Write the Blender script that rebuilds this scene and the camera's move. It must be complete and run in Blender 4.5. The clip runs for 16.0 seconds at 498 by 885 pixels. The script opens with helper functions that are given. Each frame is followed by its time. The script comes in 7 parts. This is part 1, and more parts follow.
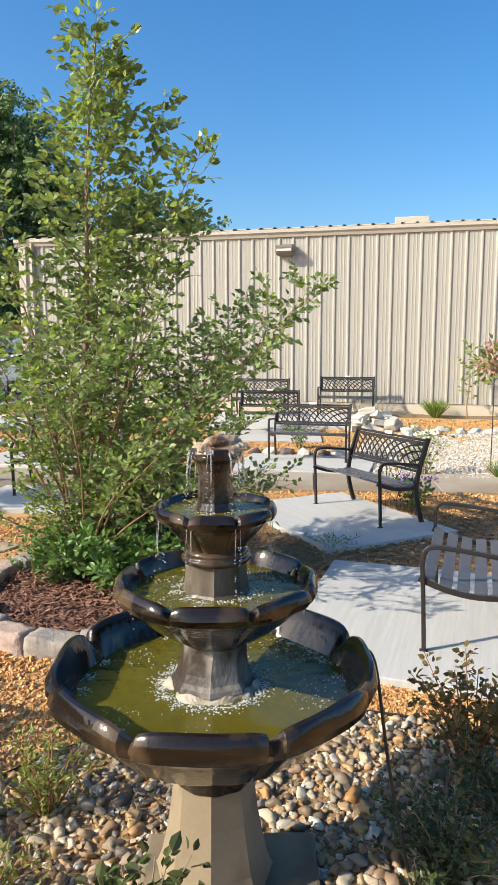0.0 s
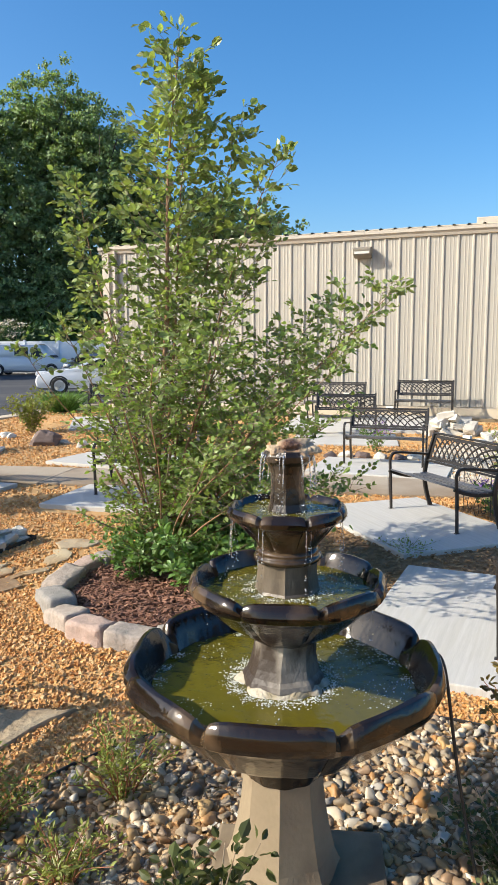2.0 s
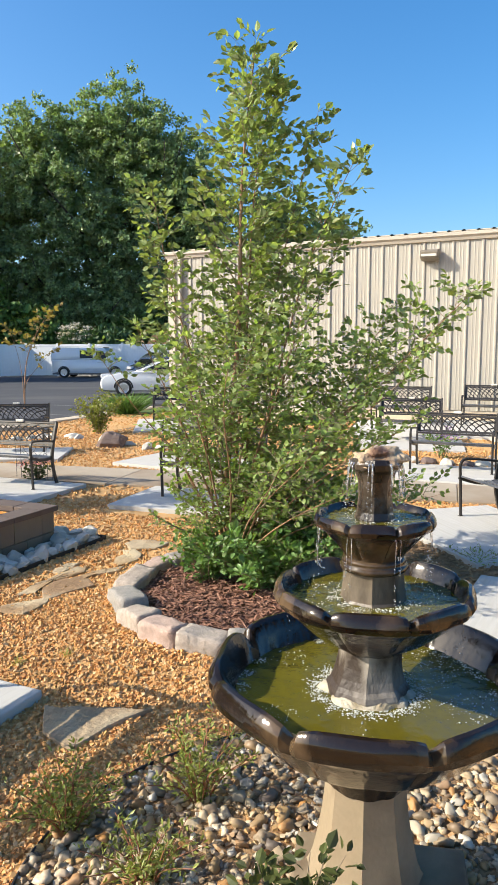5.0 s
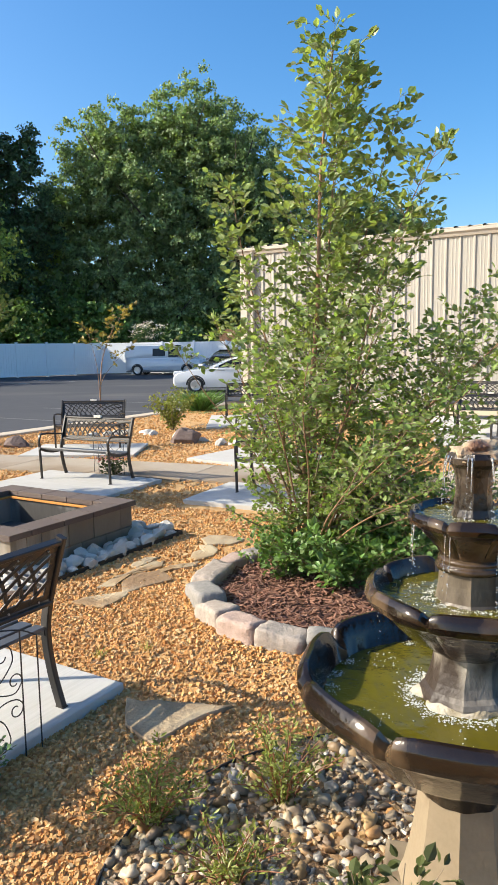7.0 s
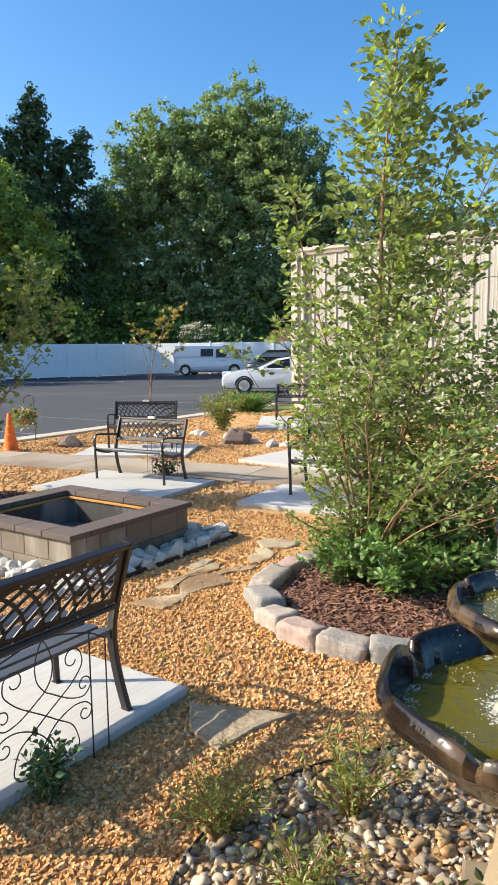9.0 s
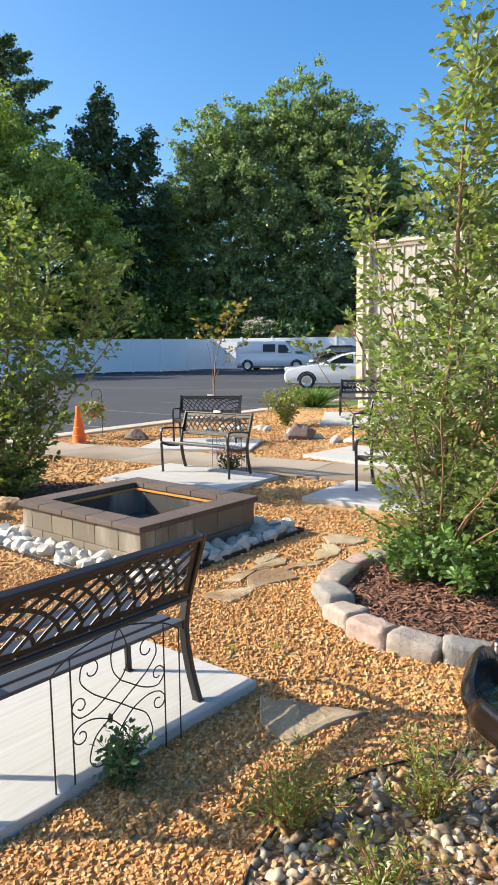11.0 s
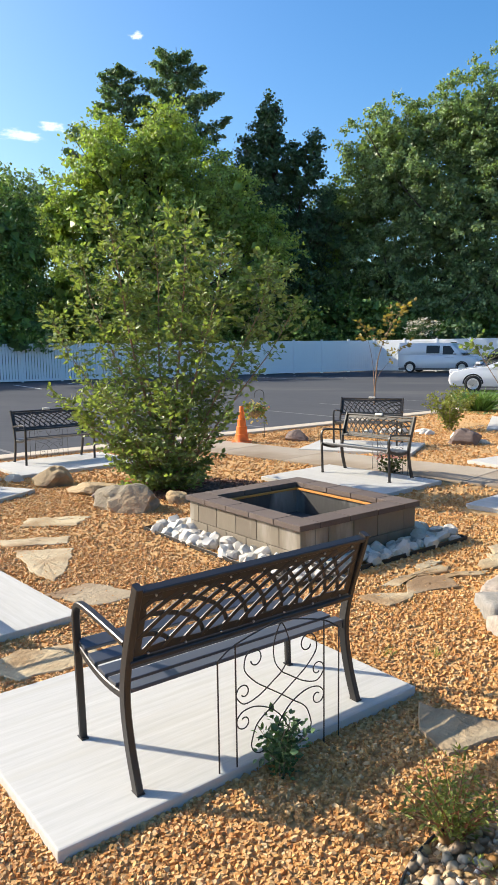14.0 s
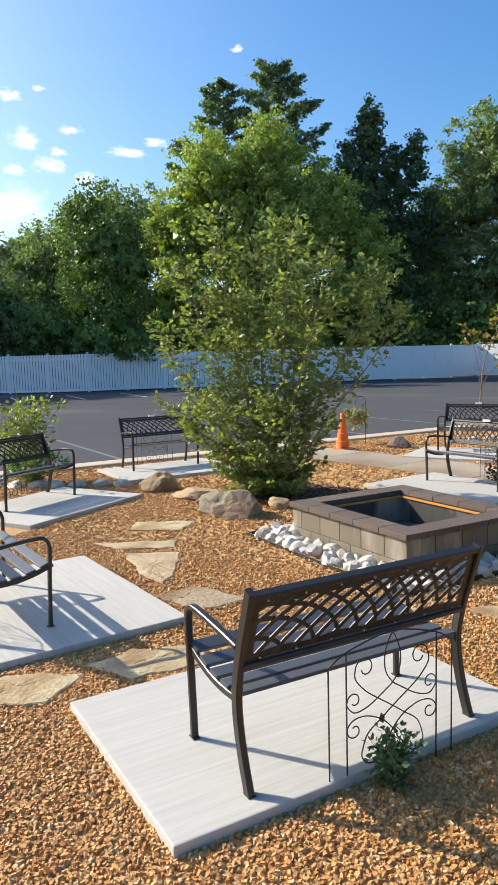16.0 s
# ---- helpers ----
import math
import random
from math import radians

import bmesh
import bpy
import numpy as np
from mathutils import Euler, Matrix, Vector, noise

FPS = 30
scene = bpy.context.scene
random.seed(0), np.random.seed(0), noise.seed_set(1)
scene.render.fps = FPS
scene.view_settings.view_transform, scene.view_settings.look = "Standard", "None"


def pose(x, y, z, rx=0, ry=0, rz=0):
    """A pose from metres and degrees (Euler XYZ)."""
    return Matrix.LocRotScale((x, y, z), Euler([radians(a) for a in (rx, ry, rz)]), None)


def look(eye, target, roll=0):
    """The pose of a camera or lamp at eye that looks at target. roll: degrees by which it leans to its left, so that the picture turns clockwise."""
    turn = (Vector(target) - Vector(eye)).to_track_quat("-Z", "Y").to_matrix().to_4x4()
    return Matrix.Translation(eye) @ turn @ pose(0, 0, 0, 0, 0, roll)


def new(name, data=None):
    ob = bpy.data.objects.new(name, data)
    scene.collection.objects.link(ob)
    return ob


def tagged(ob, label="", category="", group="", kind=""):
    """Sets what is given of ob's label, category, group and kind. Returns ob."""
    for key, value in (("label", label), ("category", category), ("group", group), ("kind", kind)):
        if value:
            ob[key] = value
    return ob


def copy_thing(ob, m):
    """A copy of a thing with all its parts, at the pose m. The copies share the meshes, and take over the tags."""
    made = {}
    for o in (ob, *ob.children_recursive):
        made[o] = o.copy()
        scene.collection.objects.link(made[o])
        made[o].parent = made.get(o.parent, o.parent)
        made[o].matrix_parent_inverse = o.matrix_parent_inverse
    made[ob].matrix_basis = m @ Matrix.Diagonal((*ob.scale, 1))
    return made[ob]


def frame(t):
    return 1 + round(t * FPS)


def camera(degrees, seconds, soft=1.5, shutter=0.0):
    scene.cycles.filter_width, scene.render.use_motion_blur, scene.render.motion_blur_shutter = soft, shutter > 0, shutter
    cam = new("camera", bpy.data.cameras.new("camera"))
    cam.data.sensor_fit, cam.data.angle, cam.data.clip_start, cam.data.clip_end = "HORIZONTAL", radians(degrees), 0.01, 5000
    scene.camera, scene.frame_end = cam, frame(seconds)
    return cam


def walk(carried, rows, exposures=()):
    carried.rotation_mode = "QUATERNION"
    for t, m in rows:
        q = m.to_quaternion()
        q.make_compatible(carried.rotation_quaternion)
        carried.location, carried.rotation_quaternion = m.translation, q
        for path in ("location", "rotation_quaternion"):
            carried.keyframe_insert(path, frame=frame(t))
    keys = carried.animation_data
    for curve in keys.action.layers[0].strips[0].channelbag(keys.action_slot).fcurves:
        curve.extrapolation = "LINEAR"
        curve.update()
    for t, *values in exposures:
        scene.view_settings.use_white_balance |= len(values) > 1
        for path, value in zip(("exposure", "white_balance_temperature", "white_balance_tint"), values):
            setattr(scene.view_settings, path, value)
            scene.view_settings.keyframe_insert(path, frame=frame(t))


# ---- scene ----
# camera and its walk
cam = camera(38.5, 16.0, soft=1.5)
PATH = [
    (0, (0.251, 0.02, 1.747), (0.751, 1.937, 1.475), -0.1),
    (0.5, (0.25, -0.021, 1.757), (0.715, 1.905, 1.485), -0.0),
    (1, (0.254, -0.028, 1.757), (0.66, 1.911, 1.486), -0.1),
    (1.5, (0.255, -0.033, 1.758), (0.583, 1.922, 1.49), -0.3),
    (2, (0.248, -0.047, 1.756), (0.54, 1.914, 1.493), -0.3),
    (2.5, (0.243, -0.05, 1.758), (0.5, 1.916, 1.498), -0.4),
    (3, (0.236, -0.048, 1.762), (0.457, 1.923, 1.505), -0.4),
    (5.5, (0.143, -0.021, 1.767), (0.215, 1.961, 1.512), -0.4),
    (6, (0.131, -0.002, 1.758), (0.128, 1.981, 1.501), -0.7),
    (6.5, (0.113, 0.009, 1.756), (0.074, 1.992, 1.498), -0.7),
    (7, (0.101, 0.029, 1.748), (0.036, 2.011, 1.487), -0.8),
    (7.5, (0.079, 0.037, 1.751), (-0.018, 2.017, 1.486), -0.8),
    (8, (0.051, 0.038, 1.762), (-0.076, 2.016, 1.496), -0.8),
    (8.5, (0.026, 0.047, 1.765), (-0.125, 2.023, 1.501), -0.7),
    (9, (-0.002, 0.053, 1.77), (-0.194, 2.027, 1.511), -0.8),
    (9.5, (-0.024, 0.07, 1.754), (-0.271, 2.037, 1.492), -0.9),
    (12, (-0.113, 0.067, 1.758), (-0.529, 2.004, 1.49), -0.7),
    (12.5, (-0.139, 0.082, 1.758), (-0.592, 2.012, 1.492), -0.8),
    (13, (-0.153, 0.079, 1.758), (-0.677, 1.991, 1.496), -0.7),
    (13.5, (-0.124, 0.042, 1.765), (-0.804, 1.904, 1.505), -0.9),
    (14, (-0.087, -0.003, 1.764), (-0.867, 1.82, 1.505), -0.8),
    (14.5, (-0.066, -0.028, 1.765), (-0.92, 1.763, 1.509), -1.0),
    (15, (-0.066, -0.043, 1.766), (-1.0, 1.707, 1.515), -1.1),
    (15.5, (-0.075, -0.054, 1.763), (-1.047, 1.677, 1.519), -1.3),
    (16, (-0.125, -0.046, 1.771), (-1.15, 1.655, 1.536), -1.6),
]
walk(cam, [(t, look(eye, target, roll)) for t, eye, target, roll in PATH], exposures=[(0, 0.50, 7050, 8), (2.5, 0.56, 7100, 8), (6, 0.73, 7250, 8), (13, 0.74, 7200, 8), (16, 0.55, 7200, 8)])

# ---------------------------------------------------------------- light
world = bpy.data.worlds.new("sky")
scene.world = world
world.use_nodes = True
wn = world.node_tree
sky = wn.nodes.new("ShaderNodeTexSky")
sky.sky_type = "NISHITA"
sky.sun_disc = False
SUN_TO = Vector((-0.995, -0.098, 0)).normalized()
SUN_EL = radians(31.5)
sky.sun_elevation = SUN_EL
sky.sun_rotation = math.atan2(SUN_TO.x, SUN_TO.y)
sky.altitude = 150
sky.air_density, sky.dust_density, sky.ozone_density = 1.0, 2.4, 4.0
wn.nodes["Background"].inputs["Strength"].default_value = 0.168
tone = wn.nodes.new("ShaderNodeHueSaturation")
tone.inputs["Hue"].default_value, tone.inputs["Saturation"].default_value = 0.502, 1.32
wn.links.new(sky.outputs[0], tone.inputs["Color"])
wn.links.new(tone.outputs[0], wn.nodes["Background"].inputs["Color"])
sun = new("sun", bpy.data.lights.new("sun", "SUN"))
sun.data.energy = 4.8
sun.data.angle = radians(0.53)
sun.data.color = (1.0, 0.955, 0.88)
sun_from = SUN_TO * math.cos(SUN_EL) + Vector((0, 0, math.sin(SUN_EL)))
sun.matrix_world = look(sun_from * 50, (0, 0, 0))


# ---------------------------------------------------------------- materials
def material(name, c1, c2=None, rough=0.6, metal=0.0, scale=6.0, fine=60.0, bump=0.2, depth=0.01,
             dirt=None, dirt_at=(0.55, 0.7), spread=0.0, island=0.0, stretch=(1, 1, 1), spec=0.5, rough_var=0.1, coat=0.0,
             sheen=None):
    """Procedural surface: broad and fine noise between two colours, optional stains, per-object or per-island spread."""
    m = bpy.data.materials.new(name)
    m.use_nodes = True
    nt = m.node_tree
    b = nt.nodes["Principled BSDF"]
    c2 = c2 or tuple(v * 0.8 for v in c1)
    N, L = nt.nodes.new, nt.links.new
    tc, mp = N("ShaderNodeTexCoord"), N("ShaderNodeMapping")
    mp.inputs["Scale"].default_value = stretch
    L(tc.outputs["Object"], mp.inputs["Vector"])
    n1, n2 = N("ShaderNodeTexNoise"), N("ShaderNodeTexNoise")
    n1.inputs["Scale"].default_value, n1.inputs["Detail"].default_value = scale, 6
    n2.inputs["Scale"].default_value, n2.inputs["Detail"].default_value = fine, 4
    L(mp.outputs[0], n1.inputs["Vector"])
    L(mp.outputs[0], n2.inputs["Vector"])
    mixf = N("ShaderNodeMath")
    mixf.operation = "MULTIPLY_ADD"
    mixf.inputs[1].default_value = 0.55
    L(n2.outputs["Fac"], mixf.inputs[0])
    half = N("ShaderNodeMath")
    half.operation = "MULTIPLY_ADD"
    half.inputs[1].default_value, half.inputs[2].default_value = 0.9, -0.22
    L(n1.outputs["Fac"], half.inputs[0])
    L(half.outputs[0], mixf.inputs[2])
    mix = N("ShaderNodeMix")
    mix.data_type = "RGBA"
    mix.inputs["A"].default_value, mix.inputs["B"].default_value = (*c1, 1), (*c2, 1)
    L(mixf.outputs[0], mix.inputs["Factor"])
    colour = mix.outputs["Result"]
    if dirt:
        n3, ramp = N("ShaderNodeTexNoise"), N("ShaderNodeMapRange")
        n3.inputs["Scale"].default_value, n3.inputs["Detail"].default_value = scale * 0.37, 8
        ramp.inputs["From Min"].default_value, ramp.inputs["From Max"].default_value = dirt_at
        L(mp.outputs[0], n3.inputs["Vector"])
        L(n3.outputs["Fac"], ramp.inputs["Value"])
        mix2 = N("ShaderNodeMix")
        mix2.data_type = "RGBA"
        mix2.inputs["B"].default_value = (*dirt, 1)
        L(colour, mix2.inputs["A"])
        L(ramp.outputs[0], mix2.inputs["Factor"])
        colour = mix2.outputs["Result"]
    for amount, kind in ((spread, "ShaderNodeObjectInfo"), (island, "ShaderNodeNewGeometry")):
        if amount:
            info, hsv, mr, mh = N(kind), N("ShaderNodeHueSaturation"), N("ShaderNodeMapRange"), N("ShaderNodeMath")
            out = info.outputs["Random" if kind.endswith("Info") else "Random Per Island"]
            mr.inputs["To Min"].default_value, mr.inputs["To Max"].default_value = 1 - amount, 1 + amount
            L(out, mr.inputs["Value"])
            L(mr.outputs[0], hsv.inputs["Value"])
            mh.operation = "MULTIPLY_ADD"
            mh.inputs[1].default_value, mh.inputs[2].default_value = 0.06 * amount, 0.5 - 0.03 * amount
            L(out, mh.inputs[0])
            L(mh.outputs[0], hsv.inputs["Hue"])
            L(colour, hsv.inputs["Color"])
            colour = hsv.outputs[0]
    L(colour, b.inputs["Base Color"])
    rr = N("ShaderNodeMapRange")
    rr.inputs["To Min"].default_value, rr.inputs["To Max"].default_value = max(rough - rough_var, 0.02), min(rough + rough_var, 1)
    L(n1.outputs["Fac"], rr.inputs["Value"])
    L(rr.outputs[0], b.inputs["Roughness"])
    b.inputs["Metallic"].default_value = metal
    b.inputs["Specular IOR Level"].default_value = spec
    b.inputs["Coat Weight"].default_value = coat
    if bump:
        bp, add = N("ShaderNodeBump"), N("ShaderNodeMath")
        bp.inputs["Strength"].default_value, bp.inputs["Distance"].default_value = bump, depth
        L(mixf.outputs[0], bp.inputs["Height"])
        L(bp.outputs[0], b.inputs["Normal"])
    return m


def leaf_material(name, c1, c2, back=0.35, rough=0.45, island=0.35):
    """Leaves: a glossy skin over a body that lets some light through."""
    m = material(name, c1, c2, rough=rough, scale=3, fine=25, bump=0, island=island, spec=0.4)
    nt = m.node_tree
    b, out = nt.nodes["Principled BSDF"], nt.nodes["Material Output"]
    tr, mx = nt.nodes.new("ShaderNodeBsdfTranslucent"), nt.nodes.new("ShaderNodeMixShader")
    gain = nt.nodes.new("ShaderNodeMix")
    gain.data_type, gain.blend_type = "RGBA", "MULTIPLY"
    gain.inputs["Factor"].default_value, gain.inputs["B"].default_value = 1.0, (1.4, 1.5, 0.6, 1)
    src = b.inputs["Base Color"].links[0].from_socket
    nt.links.new(src, gain.inputs["A"])
    nt.links.new(gain.outputs["Result"], tr.inputs["Color"])
    mx.inputs[0].default_value = back
    nt.links.new(b.outputs[0], mx.inputs[1])
    nt.links.new(tr.outputs[0], mx.inputs[2])
    nt.links.new(mx.outputs[0], out.inputs["Surface"])
    return m


M_SOIL = material("soil", (0.16, 0.11, 0.06), (0.24, 0.17, 0.09), rough=0.95, scale=0.6, fine=40, bump=0.5)
M_BEDSOIL = material("gravel_ground", (0.43, 0.235, 0.084), (0.56, 0.345, 0.148), rough=0.9, scale=2.0, fine=75, bump=0.8, depth=0.02,
                     dirt=(0.40, 0.25, 0.11), dirt_at=(0.5, 0.85))
M_ASPHALT = material("asphalt", (0.066, 0.070, 0.079), (0.104, 0.108, 0.117), rough=0.97, scale=0.22, fine=3.5, bump=0.3, dirt=(0.150, 0.146, 0.140), dirt_at=(0.54, 0.70), spec=0.04, rough_var=0.03, stretch=(0.6, 1.6, 1))
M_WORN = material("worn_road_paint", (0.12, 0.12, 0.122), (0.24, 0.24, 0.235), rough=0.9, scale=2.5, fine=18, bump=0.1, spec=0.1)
M_PAINT = material("road_paint", (0.70, 0.70, 0.67), (0.45, 0.45, 0.45), rough=0.8, scale=4, fine=30, bump=0.1)
M_CONC = material("pale_concrete", (0.36, 0.35, 0.325), (0.56, 0.55, 0.52), rough=0.85, scale=1.6, fine=11, bump=0.25, depth=0.003,
                  dirt=(0.42, 0.40, 0.355), dirt_at=(0.50, 0.85), stretch=(1, 22, 1))
M_WALK = material("tan_concrete", (0.30, 0.245, 0.18), (0.42, 0.355, 0.275), rough=0.85, scale=1.6, fine=40, bump=0.3, dirt=(0.22, 0.155, 0.095), dirt_at=(0.42, 0.66), spread=0.10)
M_KERB = material("kerb_concrete", (0.44, 0.37, 0.28), (0.54, 0.46, 0.36), rough=0.9, scale=1.5, fine=40, bump=0.3)
M_SIDING = material("beige_steel_siding", (0.365, 0.336, 0.284), (0.40, 0.370, 0.316), rough=0.45, scale=0.8, fine=14, bump=0.02, spread=0.02)
M_TRIM = material("beige_steel_trim", (0.47, 0.415, 0.34), (0.50, 0.445, 0.37), rough=0.4, scale=1.5, fine=20, bump=0.02)
M_ROOF = material("dark_roof_edge", (0.05, 0.07, 0.08), (0.08, 0.10, 0.11), rough=0.5, scale=3, fine=20, bump=0.05)
M_FOUND = material("foundation_concrete", (0.55, 0.46, 0.34), (0.62, 0.53, 0.40), rough=0.9, scale=2, fine=40, bump=0.3)
M_VINYL = material("white_vinyl", (0.78, 0.79, 0.80), (0.83, 0.83, 0.83), rough=0.45, scale=0.5, fine=8, bump=0.02)
M_BRONZE = material("dark_painted_steel", (0.018, 0.0155, 0.014), (0.027, 0.023, 0.021), rough=0.40, scale=9, fine=160, bump=0.05, depth=0.001)
M_BLACK = material("black_wrought_iron", (0.016, 0.014, 0.013), (0.03, 0.026, 0.024), rough=0.5, scale=20, fine=150, bump=0.1, depth=0.001)
M_PLAQUE = material("pale_plaque", (0.75, 0.70, 0.60), (0.8, 0.76, 0.68), rough=0.4, scale=8, fine=50, bump=0.02)


# ---------------------------------------------------------------- mesh helpers
def part(name, bm, mat, parent=None, label="", smooth=False):
    me = bpy.data.meshes.new(name)
    bm.to_mesh(me)
    bm.free()
    me.materials.append(mat)
    if smooth:
        me.polygons.foreach_set("use_smooth", [True] * len(me.polygons))
    ob = new(name, me)
    if parent:
        ob.parent = parent
    if label:
        ob["label"] = label
    return ob


def share(name, me, parent, m):
    ob = new(name, me)
    ob.parent = parent
    ob.matrix_local = m
    return ob


def thing(name, m, label, category, group="", kind=""):
    ob = new(name)
    ob.empty_display_size = 0.1
    ob.matrix_world = m
    return tagged(ob, label, category, group, kind)


def box(bm, x0, y0, z0, x1, y1, z1, bevel=0.0, m=None):
    vs = [bm.verts.new((x, y, z)) for x in (x0, x1) for y in (y0, y1) for z in (z0, z1)]
    fs = [bm.faces.new([vs[i] for i in q]) for q in ((0, 1, 3, 2), (4, 6, 7, 5), (0, 4, 5, 1), (2, 3, 7, 6), (0, 2, 6, 4), (1, 5, 7, 3))]
    if bevel:
        es = list({e for f in fs for e in f.edges})
        res = bmesh.ops.bevel(bm, geom=es, offset=bevel, segments=2, affect="EDGES", profile=0.6)
        vs = list({v for f in res["faces"] for v in f.verts} | {v for v in vs if v.is_valid})
    if m is not None:
        bmesh.ops.transform(bm, matrix=m, verts=[v for v in vs if v.is_valid])
    return vs


def new_bm():
    return bmesh.new()


def sweep(bm, pts, w, h=None, seg=8, up=(0, 0, 1), closed=False, taper=None):
    """Sweeps a round (h None) or rectangular w x h section with rounded edges along a polyline."""
    pts = [Vector(p) for p in pts]
    n = len(pts)
    if h is None:
        sec = [(math.cos(2 * math.pi * i / seg) * w / 2, math.sin(2 * math.pi * i / seg) * w / 2) for i in range(seg)]
    else:
        c = min(w, h) * 0.18
        a, b = w / 2, h / 2
        sec = [(a - c, b), (-a + c, b), (-a, b - c), (-a, -b + c), (-a + c, -b), (a - c, -b), (a, -b + c), (a, b - c)]
    rings, upv = [], Vector(up)
    for i, p in enumerate(pts):
        if closed:
            d = pts[(i + 1) % n] - pts[i - 1]
        else:
            d = pts[min(i + 1, n - 1)] - pts[max(i - 1, 0)]
        d.normalize()
        s = d.cross(upv)
        if s.length < 1e-4:
            s = d.cross(Vector((0.31, 0.87, 0.1)))
        s.normalize()
        t = s.cross(d)
        k = taper(i / max(n - 1, 1)) if taper else 1.0
        rings.append([bm.verts.new(p + s * (x * k) + t * (y * k)) for x, y in sec])
    m = len(sec)
    for i in range(n if closed else n - 1):
        a, b = rings[i], rings[(i + 1) % n]
        for j in range(m):
            bm.faces.new((a[j], a[(j + 1) % m], b[(j + 1) % m], b[j]))
    if not closed:
        bm.faces.new(rings[0][::-1])
        bm.faces.new(rings[-1])
    return bm


def smooth_path(pts, steps=6):
    """Catmull-Rom through the points."""
    pts = [Vector(p) for p in pts]
    out = []
    for i in range(len(pts) - 1):
        p0, p1, p2, p3 = pts[max(i - 1, 0)], pts[i], pts[i + 1], pts[min(i + 2, len(pts) - 1)]
        for k in range(steps):
            t = k / steps
            out.append(0.5 * (2 * p1 + (p2 - p0) * t + (2 * p0 - 5 * p1 + 4 * p2 - p3) * t * t + (3 * p1 - p0 - 3 * p2 + p3) * t ** 3))
    return out + [pts[-1]]


def lathe(bm, rings, close_top=False, close_bottom=False):
    """Joins rings of equal length into a skin."""
    vr = [[bm.verts.new(p) for p in r] for r in rings]
    n = len(vr[0])
    for a, b in zip(vr, vr[1:]):
        for j in range(n):
            bm.faces.new((a[j], a[(j + 1) % n], b[(j + 1) % n], b[j]))
    if close_bottom:
        bm.faces.new(vr[0][::-1])
    if close_top:
        bm.faces.new(vr[-1])


def rock_bm(seed, sx, sy, sz, rough=0.25, sub=2, flat=0.0):
    bm = new_bm()
    bmesh.ops.create_icosphere(bm, subdivisions=sub, radius=1)
    o = Vector((seed * 7.13, seed * 3.77, seed * 1.91))
    for v in bm.verts:
        k = 1 + rough * noise.noise(v.co * 1.1 + o) * 1.6 + rough * 0.45 * noise.noise(v.co * 2.9 + o)
        c = v.co * k
        if flat and c.z < -flat:
            c.z = -flat
        v.co = Vector((c.x * sx, c.y * sy, c.z * sz))
    return bm


# ---------------------------------------------------------------- lie of the land
D1 = Vector((0.880, -0.475, 0)).normalized()     # across the garden
D2 = Vector((0.475, 0.880, 0)).normalized()      # along the kerb
B1 = Vector((0.8776, -0.4794, 0)).normalized()   # along the long building
B2 = Vector((0.4794, 0.8776, 0)).normalized()
CORNER = Vector((-0.57, 18.58, 0))


def smoothstep(t):
    t = max(0.0, min(1.0, t))
    return t * t * (3 - 2 * t)


def lie(x, y):
    """Height of the ground: level, rising a little towards the building."""
    v = (x - CORNER.x) * -B2.x + (y - CORNER.y) * -B2.y
    u = (x - CORNER.x) * B1.x + (y - CORNER.y) * B1.y
    return 0.26 * smoothstep((2.6 - v) / 2.6) * smoothstep((u + 1.6) / 2.6)


def ab(a, b, z=0.0):
    p = D1 * a + D2 * b
    return Vector((p.x, p.y, lie(p.x, p.y) + z))


def on_ground(x, y, rz=0, z=0.0):
    return pose(x, y, lie(x, y) + z, 0, 0, rz)


def facing(fx, fy):
    """Turn about z that brings local +y to the direction given."""
    return math.degrees(math.atan2(-fx, fy))


def sheet(name, poly, z, mat, label, category, kind="structure", cell=0.7):
    """A thin ground layer inside a polygon, draped over the land."""
    bm = new_bm()
    bm.faces.new([bm.verts.new((x, y, 0)) for x, y in poly])
    xs, ys = [p[0] for p in poly], [p[1] for p in poly]
    for axis, lo, hi in ((0, min(xs), max(xs)), (1, min(ys), max(ys))):
        k = max(1, int((hi - lo) / cell))
        for i in range(1, k):
            co = [0, 0, 0]
            co[axis] = lo + (hi - lo) * i / k
            no = [0, 0, 0]
            no[axis] = 1
            bmesh.ops.bisect_plane(bm, geom=bm.verts[:] + bm.edges[:] + bm.faces[:], plane_co=co, plane_no=no)
    for v in bm.verts:
        v.co.z = lie(v.co.x, v.co.y) + z
    ob = part(name, bm, mat)
    return tagged(ob, label, category, kind=kind)


# ---------------------------------------------------------------- ground, lot, kerb, walk
def build_ground():
    bm = new_bm()
    xs = [-3000, -600, -150, -60, -30, -14] + [-10 + i for i in range(31)] + [26, 40, 90, 400, 3000]
    ys = [-3000, -500, -100, -30, -8] + [-3 + i for i in range(27)] + [28, 36, 60, 150, 600, 3000]
    grid = [[bm.verts.new((x, y, lie(x, y) - 0.012)) for y in ys] for x in xs]
    for i in range(len(xs) - 1):
        for j in range(len(ys) - 1):
            bm.faces.new((grid[i][j], grid[i + 1][j], grid[i + 1][j + 1], grid[i][j + 1]))
    tagged(part("ground", bm, M_SOIL), "bare brown soil reaching to the horizon", "ground", kind="structure")


